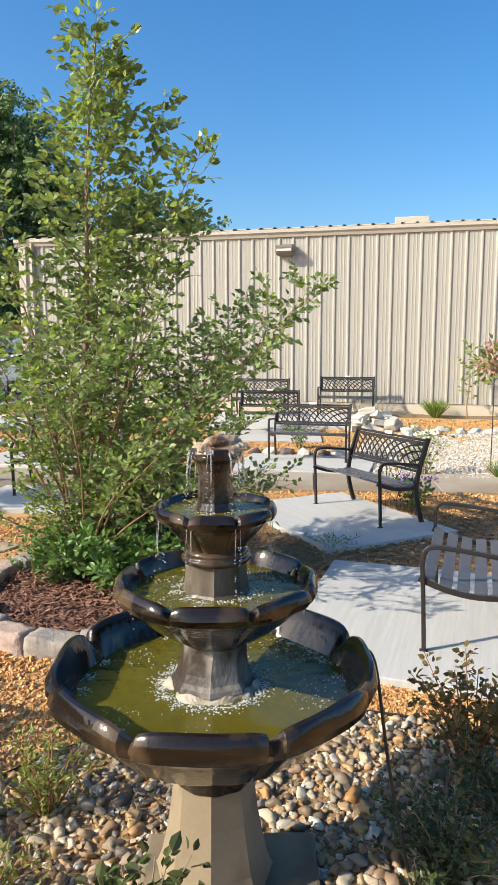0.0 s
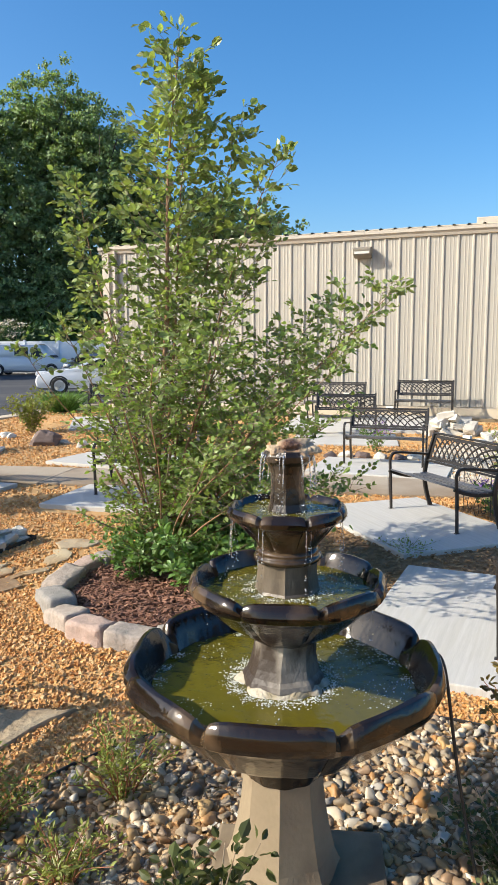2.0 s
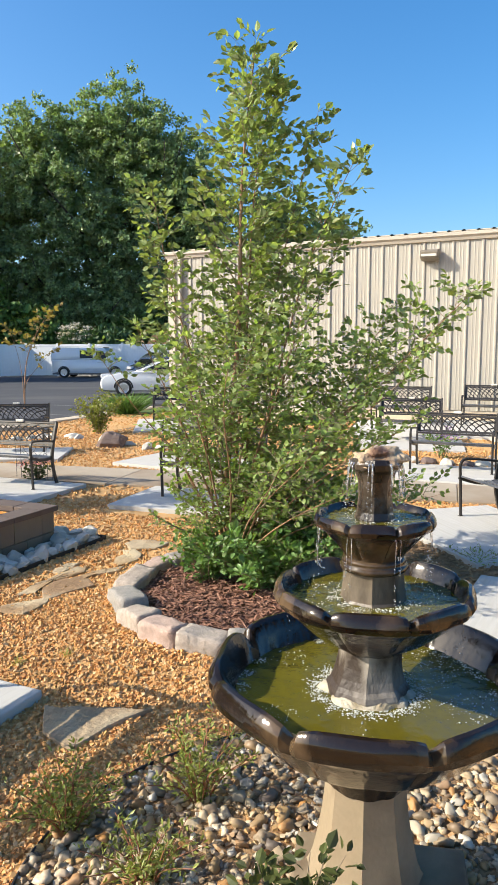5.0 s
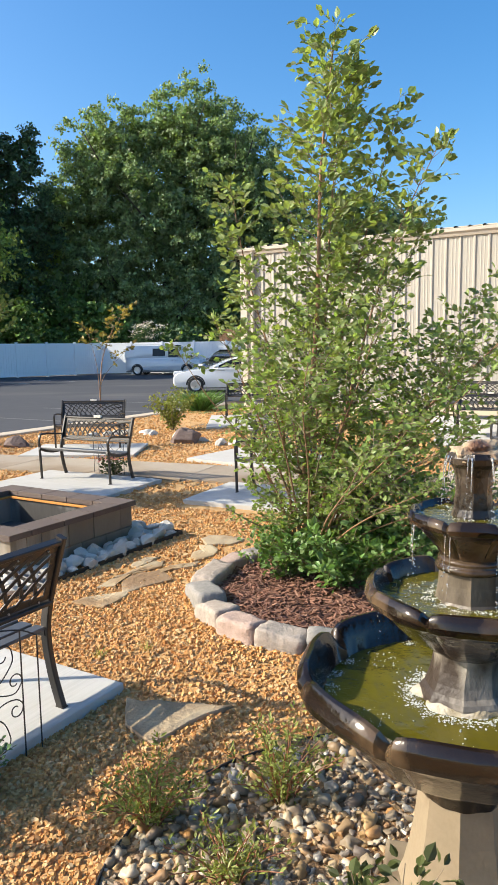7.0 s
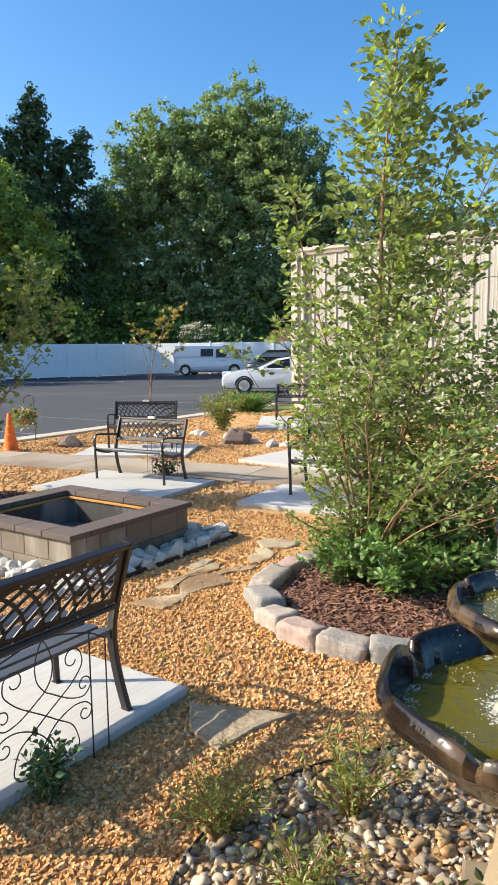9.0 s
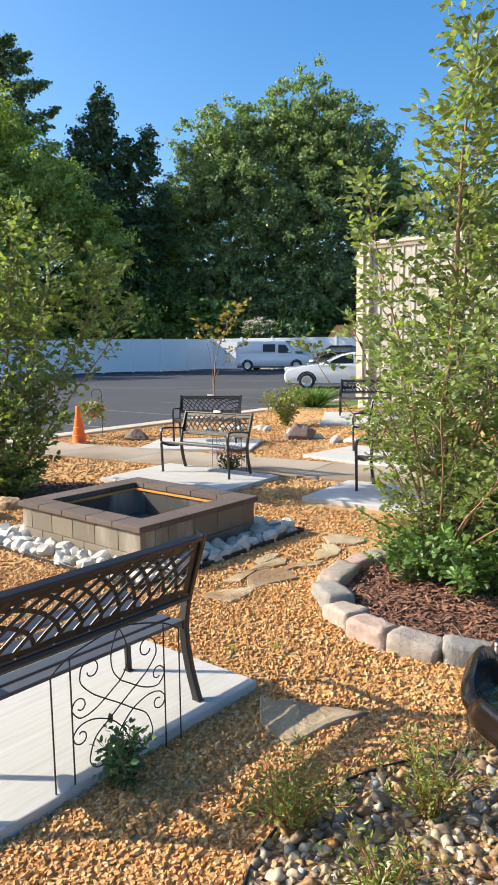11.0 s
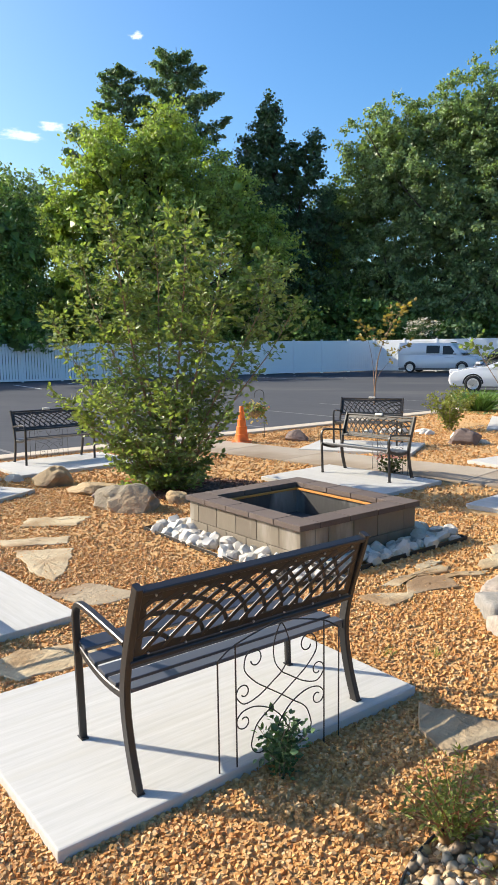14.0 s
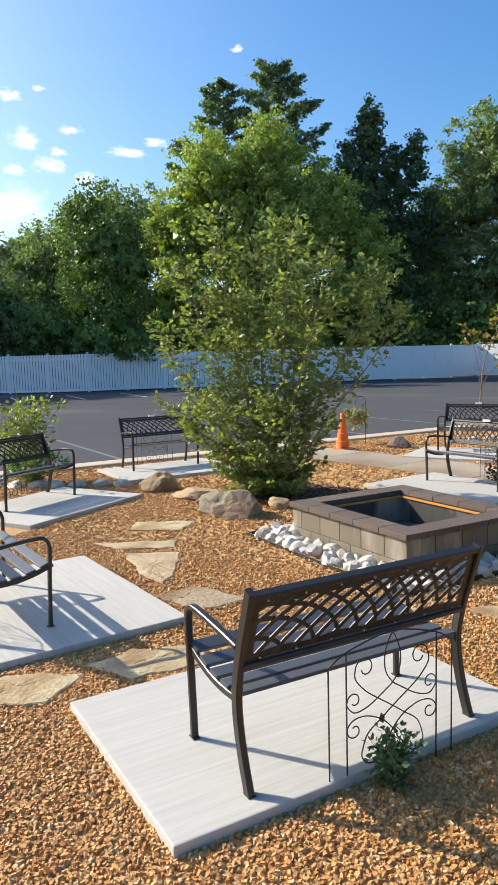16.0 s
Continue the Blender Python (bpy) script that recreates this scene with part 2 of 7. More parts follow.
build_ground()
sheet("gravel_bed", [tuple(ab(a, b)[:2]) for a, b in ((-11.85, -6), (13, -6), (13, 15.4), (-9.3, 15.4), (-11.85, 16.6))], -0.002, M_BEDSOIL,
      "golden-brown pea gravel bed of the garden", "gravel bed", cell=1.0)
sheet("asphalt_lot", [tuple(ab(a, b)[:2]) for a, b in ((-12.1, -12), (-12.1, 75), (-60, 75), (-60, -12))], 0.0, M_ASPHALT,
      "dark grey asphalt parking lot with faded stripes", "parking lot", cell=30)


def build_kerb():
    bm = new_bm()
    ring = [(-0.15, -0.05), (-0.15, 0.025), (-0.11, 0.045), (0.28, 0.045), (0.30, 0.035), (0.30, -0.05)]
    rows = []
    for i in range(30):
        b = -12 + i * 1.5
        rows.append([bm.verts.new(D1 * (-12.0 + x) + D2 * b + Vector((0, 0, z))) for x, z in ring])
    for r, s in zip(rows, rows[1:]):
        for j in range(len(ring) - 1):
            bm.faces.new((r[j], r[j + 1], s[j + 1], s[j]))
    tagged(part("kerb", bm, M_KERB), "tan concrete kerb between lot and garden", "kerb", kind="structure")


build_kerb()


def build_walk():
    holder = thing("garden_walk", pose(0, 0, 0), "tan concrete walkway of joined slabs crossing the gravel", "walkway", kind="structure")
    start, d = Vector((-6.6, 11.95, 0)), Vector((0.944, -0.33, 0)).normalized()
    for i in range(11):
        c = start + d * (1.5 * i + 0.75)
        bm = new_bm()
        box(bm, -0.745, -0.6, -0.08, 0.745, 0.6, 0.03, 0.008)
        ob = part("slab", bm, M_WALK, holder)
        ob.matrix_local = pose(c.x, c.y, lie(c.x, c.y), 0, 0, math.degrees(math.atan2(d.y, d.x)))


build_walk()


def build_pad(x, y, f, L=1.93, d0=-0.37, d1=1.03):
    """Concrete pad under a bench; x, y: the bench's centre, f: its facing."""
    bm = new_bm()
    box(bm, -L / 2, d0, -0.06, L / 2, d1, 0.05, 0.009)
    ob = part("concrete_pad", bm, M_CONC)
    k = math.hypot(*f)
    rise = lie(x + f[0] / k * d1, y + f[1] / k * d1) - lie(x + f[0] / k * d0, y + f[1] / k * d0)
    ob.matrix_world = on_ground(x, y, facing(*f)) @ Matrix.Rotation(math.atan2(rise, d1 - d0), 4, "X")
    return tagged(ob, "pale broom-finished concrete pad set in gravel", "concrete pad", "bench pads", "structure")


# bench: centre x, y, facing
NOUT = (-0.475, -0.880)
BENCHES = [
    ("main", -1.470, 2.862, (-0.867, 0.497)),
    ("pit_left", -4.226, 3.197, (0.428, 0.904)),
    ("right", 2.642, 3.807, (-0.842, 0.539)),
    ("right_far", 3.172, 6.594, (-0.979, -0.202)),
    ("pit_far", -2.399, 9.378, (-0.417, -0.909)),
    ("kerb_mid", -3.144, 12.602, (0.0, -1.0)),
    ("tree_back", 0.285, 8.357, (-0.403, -0.915)),
    ("walk_back", 0.12, 11.45, (-0.56, -0.83)),
    ("corner", -0.39, 16.7, (0.0, -1.0)),
    ("left_side", -7.085, 6.107, (1.0, 0.02)),
    ("left_far", -7.375, 9.162, (0.882, -0.470)),
    ("wall_mid", 3.787, 9.997, (-0.485, -0.875)),
    ("wall_a", 6.05, 14.1, (-0.45, -0.893)),
    ("wall_b", 4.33, 14.7, NOUT),
    ("wall_c", 4.12, 13.25, (-0.30, -0.954)),
]
for bname, bx, by, bf in BENCHES:
    if bname == "main":
        build_pad(-1.14, 2.65, (-0.875, 0.484), 1.92, 0.0, 1.29)
    else:
        build_pad(bx, by, bf, d1=0.82 if bname == "tree_back" else 1.03)


# ---------------------------------------------------------------- long metal building
def build_building():
    eave, length, base = 4.25, 27.0, 0.474
    root = thing("metal_building", Matrix.Translation(CORNER) @ pose(0, 0, 0, 0, 0, math.degrees(math.atan2(B1.y, B1.x))),
                 "long low beige steel-clad building with a dark roof edge", "building")
    # local x along the wall, y away from the garden
    pitch = 0.305

    def panel_mesh(n, height):
        bm = new_bm()
        prof = []
        for k in range(n):
            x = k * pitch
            prof += [(x, 0), (x + 0.068, 0), (x + 0.086, -0.005), (x + 0.104, 0), (x + 0.138, 0), (x + 0.156, -0.005), (x + 0.174, 0),
                     (x + 0.220, 0), (x + 0.248, -0.026), (x + 0.274, -0.026), (x + 0.302, 0)]
        prof.append((n * pitch, 0))
        lo = [bm.verts.new((x, y, 0)) for x, y in prof]
        hi = [bm.verts.new((x, y, height)) for x, y in prof]
        back = [bm.verts.new((x, 0.03, z)) for x in (0, n * pitch) for z in (0, height)]
        for i in range(len(prof) - 1):
            bm.faces.new((lo[i], lo[i + 1], hi[i + 1], hi[i]))
        bm.faces.new((back[0], back[1], back[3], back[2]))
        return bm

    first = part("siding_panel", panel_mesh(3, eave - 0.17 - base), M_SIDING, root)
    first.matrix_local = pose(0.005, -0.03, base)
    me = first.data
    for i in range(1, 28):
        share("siding_panel", me, root, pose(0.005 + i * 0.915, -0.03, base))
    for i in range(8):
        share("siding_panel", me, root, pose(-0.03, 7.5 - i * 0.915, base, 0, 0, -90))
    bm = new_bm()
    box(bm, 0.02, 0.02, -0.3, length - 0.02, 8.0, eave + 0.05)
    part("wall_core", bm, M_FOUND, root)
    bm = new_bm()
    box(bm, -0.035, -0.045, -0.35, length, 8.0, base - 0.015, 0.01)
    part("foundation", bm, M_FOUND, root, "exposed concrete footing")
    bm = new_bm()
    box(bm, -0.04, -0.05, base - 0.03, length, -0.005, base - 0.012, 0.003)
    part("drip_trim", bm, M_TRIM, root)
    # gutter and roof edge
    bm = new_bm()
    sec = [(-0.02, -0.17), (-0.075, -0.165), (-0.10, -0.10), (-0.135, -0.07), (-0.135, 0.0), (-0.115, 0.0), (-0.11, -0.03), (-0.02, -0.03)]
    ends = [[bm.verts.new((x, y, eave + z)) for y, z in sec] for x in (-0.16, length)]
    for j in range(len(sec)):
        bm.faces.new((ends[0][j], ends[0][(j + 1) % len(sec)], ends[1][(j + 1) % len(sec)], ends[1][j]))
    bm.faces.new(ends[0][::-1])
    bm.faces.new(ends[1])
    part("gutter", bm, M_TRIM, root, "beige box gutter along the eave")
    bm = new_bm()
    prof = []
    for k in range(90):
        x = -0.1 + k * pitch
        prof += [(x, 0), (x + 0.22, 0), (x + 0.245, 0.035), (x + 0.28, 0.035)]
    lo = [bm.verts.new((x, -0.10, eave + 0.01 + z)) for x, z in prof]
    hi = [bm.verts.new((x, 6.0, eave + 0.25 + z)) for x, z in prof]
    for i in range(len(prof) - 1):
        bm.faces.new((lo[i], lo[i + 1], hi[i + 1], hi[i]))
    part("roof", bm, M_ROOF, root, "dark ribbed metal roof")
    # corner trim and downpipe
    bm = new_bm()
    box(bm, -0.075, -0.082, base - 0.05, 0.11, -0.03, eave - 0.17, 0.004)
    box(bm, -0.078, -0.03, base - 0.05, -0.03, 0.12, eave - 0.17, 0.004)
    part("corner_trim", bm, M_TRIM, root)
    bm = new_bm()
    sweep(bm, [(0.30, -0.10, eave - 0.1), (0.30, -0.10, 0.45), (0.30, -0.13, 0.25), (0.30, -0.28, 0.15)], 0.10, 0.075, up=(1, 0, 0))
    part("downpipe", bm, M_TRIM, root, "square beige downpipe")
    bm = new_bm()
    box(bm, 8.81, 0.6, eave - 0.02, 9.56, 1.4, eave + 0.27, 0.02)
    part("roof_vent", bm, M_TRIM, root, "white roof vent housing")
    return root


build_building()


def build_wall_light():
    m = Matrix.Translation(CORNER) @ pose(0, 0, 0, 0, 0, math.degrees(math.atan2(B1.y, B1.x))) @ pose(6.51, -0.064, 3.68)
    root = thing("wall_light", m, "grey cast-metal flood light fixed high on the siding", "wall light")
    bm = new_bm()
    prof = [(0, 0.24), (-0.20, 0.22), (-0.27, 0.17), (-0.25, 0.06), (-0.10, 0.0), (0, 0.0)]
    ends = [[bm.verts.new((x, y, z)) for y, z in prof] for x in (-0.19, 0.19)]
    for j in range(len(prof)):
        bm.faces.new((ends[0][j], ends[0][(j + 1) % 6], ends[1][(j + 1) % 6], ends[1][j]))
    bm.faces.new(ends[0][::-1])
    bm.faces.new(ends[1])
    bmesh.ops.bevel(bm, geom=bm.edges[:], offset=0.012, segments=2, affect="EDGES")
    part("housing", bm, material("lamp_housing", (0.22, 0.19, 0.15), (0.28, 0.25, 0.2), rough=0.5, metal=0.3), root)
    bm = new_bm()
    box(bm, -0.16, -0.262, 0.075, 0.16, -0.245, 0.155, 0.004)
    part("lens", bm, material("lamp_lens", (0.55, 0.53, 0.48), (0.62, 0.6, 0.55), rough=0.25), root)


build_wall_light()


# ---------------------------------------------------------------- boundary fence
def build_fence():
    root = thing("vinyl_fence", pose(0, 0, 0), "tall white vinyl boundary fence, part pickets and part solid panels", "fence", kind="structure")
    line = [(-62, 12), (-45.5, 24.0), (-30.6, 32.0), (-12.6, 53.4), (4, 49.6), (14, 47)]
    H = 2.3
    bmp = new_bm()
    box(bmp, -0.065, -0.065, 0, 0.065, 0.065, H + 0.05, 0.01)
    box(bmp, -0.08, -0.08, H + 0.05, 0.08, 0.08, H + 0.09, 0.015)
    post = part("fence_post", bmp, M_VINYL, root)
    first = True
    for (x0, y0), (x1, y1) in zip(line, line[1:]):
        a, b = Vector((x0, y0, 0)), Vector((x1, y1, 0))
        n = max(1, round((b - a).length / 2.4))
        d = (b - a) / n
        ang = math.degrees(math.atan2(d.y, d.x))
        for i in range(n):
            p = a + d * i
            if first:
                post.matrix_local = pose(p.x, p.y, 0, 0, 0, ang)
                first = False
            else:
                share("fence_post", post.data, root, pose(p.x, p.y, 0, 0, 0, ang))
            mid = p + d * 0.5
            w = d.length / 2 - 0.065
            picket = mid.x < -23.5
            bm = new_bm()
            box(bm, -w, -0.025, 0.06, w, 0.025, 0.20, 0.008)
            box(bm, -w, -0.025, H - (0.34 if picket else 0.14), w, 0.025, H - (0.22 if picket else 0.0), 0.008)
            r = part("fence_rail", bm, M_VINYL, root)
            r.matrix_local = pose(mid.x, mid.y, 0, 0, 0, ang)
            bm = new_bm()
            if picket:
                k = 13
                for j in range(k):
                    x = -w + (j + 0.5) * 2 * w / k
                    box(bm, x - 0.071, -0.012, 0.12, x + 0.071, 0.012, H - 0.02)
            else:
                for j in range(12):
                    x = -w + (j + 0.5) * 2 * w / 12
                    box(bm, x - w / 12 + 0.004, -0.014, 0.19, x + w / 12 - 0.004, 0.014, H - 0.13)
            r = part("fence_panel", bm, M_VINYL, root)
            r.matrix_local = pose(mid.x, mid.y, 0, 0, 0, ang)


build_fence()


# ---------------------------------------------------------------- benches
# seat slats: bluish grey base colour has the sky's reflection put into it
M_SLAT = material("sky_tinted_steel", (0.060, 0.066, 0.080), (0.080, 0.086, 0.100), rough=0.36, scale=9, fine=160, bump=0.05, depth=0.001)


def bench_model():
    """Steel garden bench with slatted seat and latticed back; local x along it, +y to its front."""
    root = thing("garden_bench", pose(0, 0, -50), "", "bench")
    W = 0.60

    def seat_z(y):
        t = (y + 0.22) / 0.50
        return 0.385 + 0.075 * t * t - 0.02 * math.sin(math.pi * t)

    for sx in (-1, 1):
        x = sx * W
        bm = new_bm()
        pts = [(x, 0.228, 0.0), (x, 0.240, 0.3), (x, 0.252, 0.52), (x, 0.248, 0.575), (x, 0.230, 0.612), (x, 0.195, 0.630), (x, 0.10, 0.628), (x, -0.06, 0.612), (x, -0.225, 0.592)]
        sweep(bm, smooth_path(pts, 5), 0.025, 0.033, up=(1, 0, 0))
        part("arm_and_front_leg", bm, M_BRONZE, root, smooth=False)
        bm = new_bm()
        pts = [(x, -0.285, 0.0), (x, -0.238, 0.14), (x, -0.208, 0.28), (x, -0.205, 0.40), (x, -0.235, 0.54), (x, -0.285, 0.69), (x, -0.340, 0.848)]
        sweep(bm, smooth_path(pts, 5), 0.049, 0.030, up=(1, 0, 0))
        part("back_leg", bm, M_BRONZE, root)
        bm = new_bm()
        sweep(bm, [(x * 0.985, -0.21 + i * 0.048, seat_z(-0.21 + i * 0.048) - 0.022) for i in range(11)], 0.034, 0.022, up=(1, 0, 0))
        part("seat_rail", bm, M_BRONZE, root)
        for y, k in ((0.228, 1), (-0.285, -1)):
            bm = new_bm()
            box(bm, x - 0.018, y - 0.026, 0.0, x + 0.018, y + 0.026, 0.006, 0.003)
            part("foot", bm, M_BRONZE, root)
    for i in range(5):
        y = -0.175 + i * 0.098
        slope = math.atan2(seat_z(y + 0.03) - seat_z(y - 0.03), 0.06)
        bm = new_bm()
        box(bm, -W + 0.005, -0.036, -0.009, W - 0.005, 0.036, 0.009, 0.004, Matrix.Translation((0, y, seat_z(y))) @ Matrix.Rotation(slope, 4, "X"))
        part("seat_slat", bm, M_SLAT, root, "dark steel slat with sky reflection in its colour")
    # the back: plane from (y0, z0) to (y1, z1)
    y0, z0, y1, z1 = -0.232, 0.500, -0.340, 0.845
    span = math.hypot(y1 - y0, z1 - z0)

    def bp(x, s, out=0.0):
        t = s / span
        n = Vector((0, z1 - z0, y0 - y1)).normalized()
        return Vector((x, y0 + (y1 - y0) * t, z0 + (z1 - z0) * t)) + n * out

    for nm, s in (("top_rail", span - 0.02), ("bottom_rail", 0.02)):
        bm = new_bm()
        sweep(bm, [bp(-W, s), bp(W, s)], 0.042, 0.024, up=(0, y1 - y0, z1 - z0))
        part(nm, bm, M_BRONZE, root)
    lo, hi, half = 0.05, span - 0.05, W - 0.03
    bm = new_bm()
    t = 0.013
    # scalloped border plate
    for s, out in ((lo, 1), (hi, -1)):
        for i in range(24):
            xa, xb = -half + i * half / 12, -half + (i + 1) * half / 12
            d = lambda x: 0.016 + 0.012 * abs(math.sin((x + half) / (2 * half) * math.pi * 4)) ** 2
            q = [bp(xa, s - out * 0.012), bp(xb, s - out * 0.012), bp(xb, s + out * d(xb)), bp(xa, s + out * d(xa))]
            f = [bm.verts.new(p + Vector((0, 0.005, 0))) for p in q]
            g = [bm.verts.new(p - Vector((0, 0.005, 0))) for p in q]
            for ring in ((f[0], f[1], f[2], f[3]), (g[3], g[2], g[1], g[0]), (f[3], f[2], g[2], g[3]), (f[0], g[0], g[1], f[1])):
                bm.faces.new(ring)
    for sx in (-1, 1):
        sweep(bm, [bp(sx * (half - 0.002), lo - 0.01), bp(sx * (half - 0.002), hi + 0.01)], 0.035, 0.010, up=(0, 1, 0))
    part("panel_border", bm, M_BRONZE, root)
    # lattice: slanting straight bars crossed by flattened arcs struck from one lower corner
    bm = new_bm()
    for r in (0.15, 0.31, 0.43, 0.535, 0.635, 0.73, 0.82, 0.905, 0.99, 1.07):
        pts = []
        for i in range(33):
            t = i / 32 * math.pi / 2
            x, up = -half + r * math.cos(t), lo + 0.56 * r * math.sin(t)
            if up <= hi + 0.008 and abs(x) <= half:
                pts.append(bp(x, up, 0.003))
        if len(pts) > 4:
            sweep(bm, pts[:-1:2] + pts[-1:], 0.019, 0.008, up=(0, 1, 0))
    run = (hi - lo) / 0.78
    for k in range(-3, 13):
        x0 = -half + 0.02 + k * 0.092
        t0, t1 = max(0.0, (-half - x0) / run), min(1.0, (half - x0) / run)
        if t1 - t0 > 0.12:
            bow = lambda t: bp(x0 + run * t, lo + (hi - lo) * (t + 0.10 * math.sin(math.pi * t)), -0.004)
            sweep(bm, [bow(t0 + (t1 - t0) * i / 6) for i in range(7)], 0.017, 0.008, up=(0, 1, 0))
    part("lattice", bm, M_BRONZE, root)
    bm = new_bm()
    for i in range(7):
        for s in (lo - 0.004, hi + 0.004):
            p = bp(-half + 0.05 + i * (2 * half - 0.1) / 6, s, -0.010)
            bmesh.ops.create_icosphere(bm, subdivisions=1, radius=0.0065, matrix=Matrix.Translation(p))
    part("rivets", bm, material("steel_rivet", (0.35, 0.35, 0.36), (0.5, 0.5, 0.5), rough=0.3, metal=0.9), root, "small bright rivets")["kind"] = "stuff"
    return root


bench0 = bench_model()
bench_words = {
    "main": "dark bronze steel bench with latticed back facing the fire pit",
    "right": "dark steel bench with slatted seat and looped arms beside the fountain",
}
PLAQUED = {"pit_far", "right_far", "wall_mid", "kerb_mid", "wall_a", "wall_c", "left_far"}
plaque_bm = new_bm()
box(plaque_bm, -0.06, -0.330, 0.836, 0.06, -0.296, 0.868, 0.003)
plaque0 = part("plaque", plaque_bm, M_PLAQUE, None, "small pale plaque on the top rail")
PLAQUE_MESH = plaque0.data
bpy.data.objects.remove(plaque0)
for i, (bname, bx, by, bf) in enumerate(BENCHES):
    m = on_ground(bx, by, facing(*bf), 0.05) @ Matrix.Scale(1.0 if bname == "main" else 0.95, 4)
    b = bench0 if i == 0 else copy_thing(bench0, m)
    b.matrix_world = m
    tagged(b, bench_words.get(bname, "dark bronze steel garden bench with latticed back on a concrete pad"), "bench", "garden benches")
for o in [o for o in bpy.data.objects if o.name.startswith("garden_bench")]:
    for bname, bx, by, bf in BENCHES:
        if bname in PLAQUED and (o.location.xy - Vector((bx, by))).length < 0.01:
            pl = share("plaque", PLAQUE_MESH, o, Matrix())
            pl["label"] = "small pale plaque on the top rail"


# ---------------------------------------------------------------- fire pit
def build_pit():
    M_BLOCK = material("grey_brown_block", (0.152, 0.124, 0.092), (0.212, 0.177, 0.133), rough=0.9, scale=9, fine=90, bump=0.35, depth=0.004,
                       dirt=(0.46, 0.43, 0.38), dirt_at=(0.58, 0.80), spread=0.12, stretch=(1, 1, 0.25))
    M_CAP = material("brown_cap_block", (0.088, 0.064, 0.054), (0.132, 0.100, 0.085), rough=0.85, scale=7, fine=60, bump=0.3, depth=0.003, spread=0.12)
    M_STEEL = material("burnt_steel_liner", (0.035, 0.034, 0.033), (0.10, 0.095, 0.09), rough=0.6, metal=0.4, scale=4, fine=30, bump=0.1,
                       dirt=(0.32, 0.31, 0.29), dirt_at=(0.56, 0.64), stretch=(1, 1, 0.3))
    M_RUST = material("rusty_rim", (0.45, 0.16, 0.03), (0.62, 0.28, 0.06), rough=0.8, scale=12, fine=80, bump=0.2)
    LX, LY, H = 1.62, 1.42, 0.365
    ang = math.degrees(math.atan2(-0.486, 0.874))
    root = thing("fire_pit", on_ground(-2.27, 6.29, ang), "square fire pit of grey-brown blocks with dark caps", "fire pit")
    ch, bl, th, cap, sunk = 0.19, 0.30, 0.16, 0.052, 0.07

    def row(length, shift):
        out, x = [], -length / 2
        first = bl * (0.5 if shift else 1.0)
        while x < length / 2 - 0.01:
            w = min(first, length / 2 - x)
            if length / 2 - x - w < 0.06:
                w = length / 2 - x
            out.append((x, x + w))
            x += w
            first = bl
        return out

    for c in range(2):
        z = c * ch - sunk
        for side in range(4):
            length = LX if side % 2 == 0 else LY - 2 * th
            off = (LY if side % 2 == 0 else LX) / 2 - th / 2
            r = Matrix.Rotation(side * math.pi / 2, 4, "Z")
            for x0, x1 in row(length, c % 2):
                bm = new_bm()
                box(bm, x0 + 0.003, -off - th / 2, z + 0.002, x1 - 0.003, -off + th / 2, z + ch - 0.002, 0.006, r)
                part("block", bm, M_BLOCK, root)
    z = 2 * ch - sunk
    ov = 0.03
    for side in range(4):
        length = (LX + 2 * ov) if side % 2 == 0 else LY - 2 * (th + 0.0) + 0.0
        off = ((LY if side % 2 == 0 else LX) / 2 + ov) - 0.11
        r = Matrix.Rotation(side * math.pi / 2, 4, "Z")
        inner = 0.11
        if side % 2:
            length = LY + 2 * ov - 4 * inner
        k = 5 if side % 2 == 0 else 3
        for i in range(k):
            a, b = -length / 2 + i * length / k, -length / 2 + (i + 1) * length / k
            bm = new_bm()
            box(bm, a + 0.003, -off - inner, z + 0.002, b - 0.003, -off + inner, z + cap, 0.006, r)
            part("cap_block", bm, M_CAP, root)
    ix, iy = LX / 2 - 0.20, LY / 2 - 0.20
    for side, (lx, ly) in enumerate(((ix, iy), (iy, ix), (ix, iy), (iy, ix))):
        bm = new_bm()
        r = Matrix.Rotation(side * math.pi / 2, 4, "Z")
        box(bm, -lx, -ly, 0.02, lx, -ly + 0.012, H - 0.07, 0, r)
        part("liner_plate", bm, M_STEEL, root, "scorched steel liner")
        bm = new_bm()
        box(bm, -lx, -ly + 0.001, H - 0.075, lx, -ly + 0.03, H - 0.055, 0.004, r)
        part("liner_rim", bm, M_RUST, root, "rust-orange steel rim")
    bm = new_bm()
    box(bm, -ix, -iy, 0.0, ix, iy, 0.05)
    part("ash_floor", bm, material("ash", (0.05, 0.05, 0.05), (0.12, 0.12, 0.12), rough=0.95, scale=6, fine=60, bump=0.6), root)
    return root


build_pit()


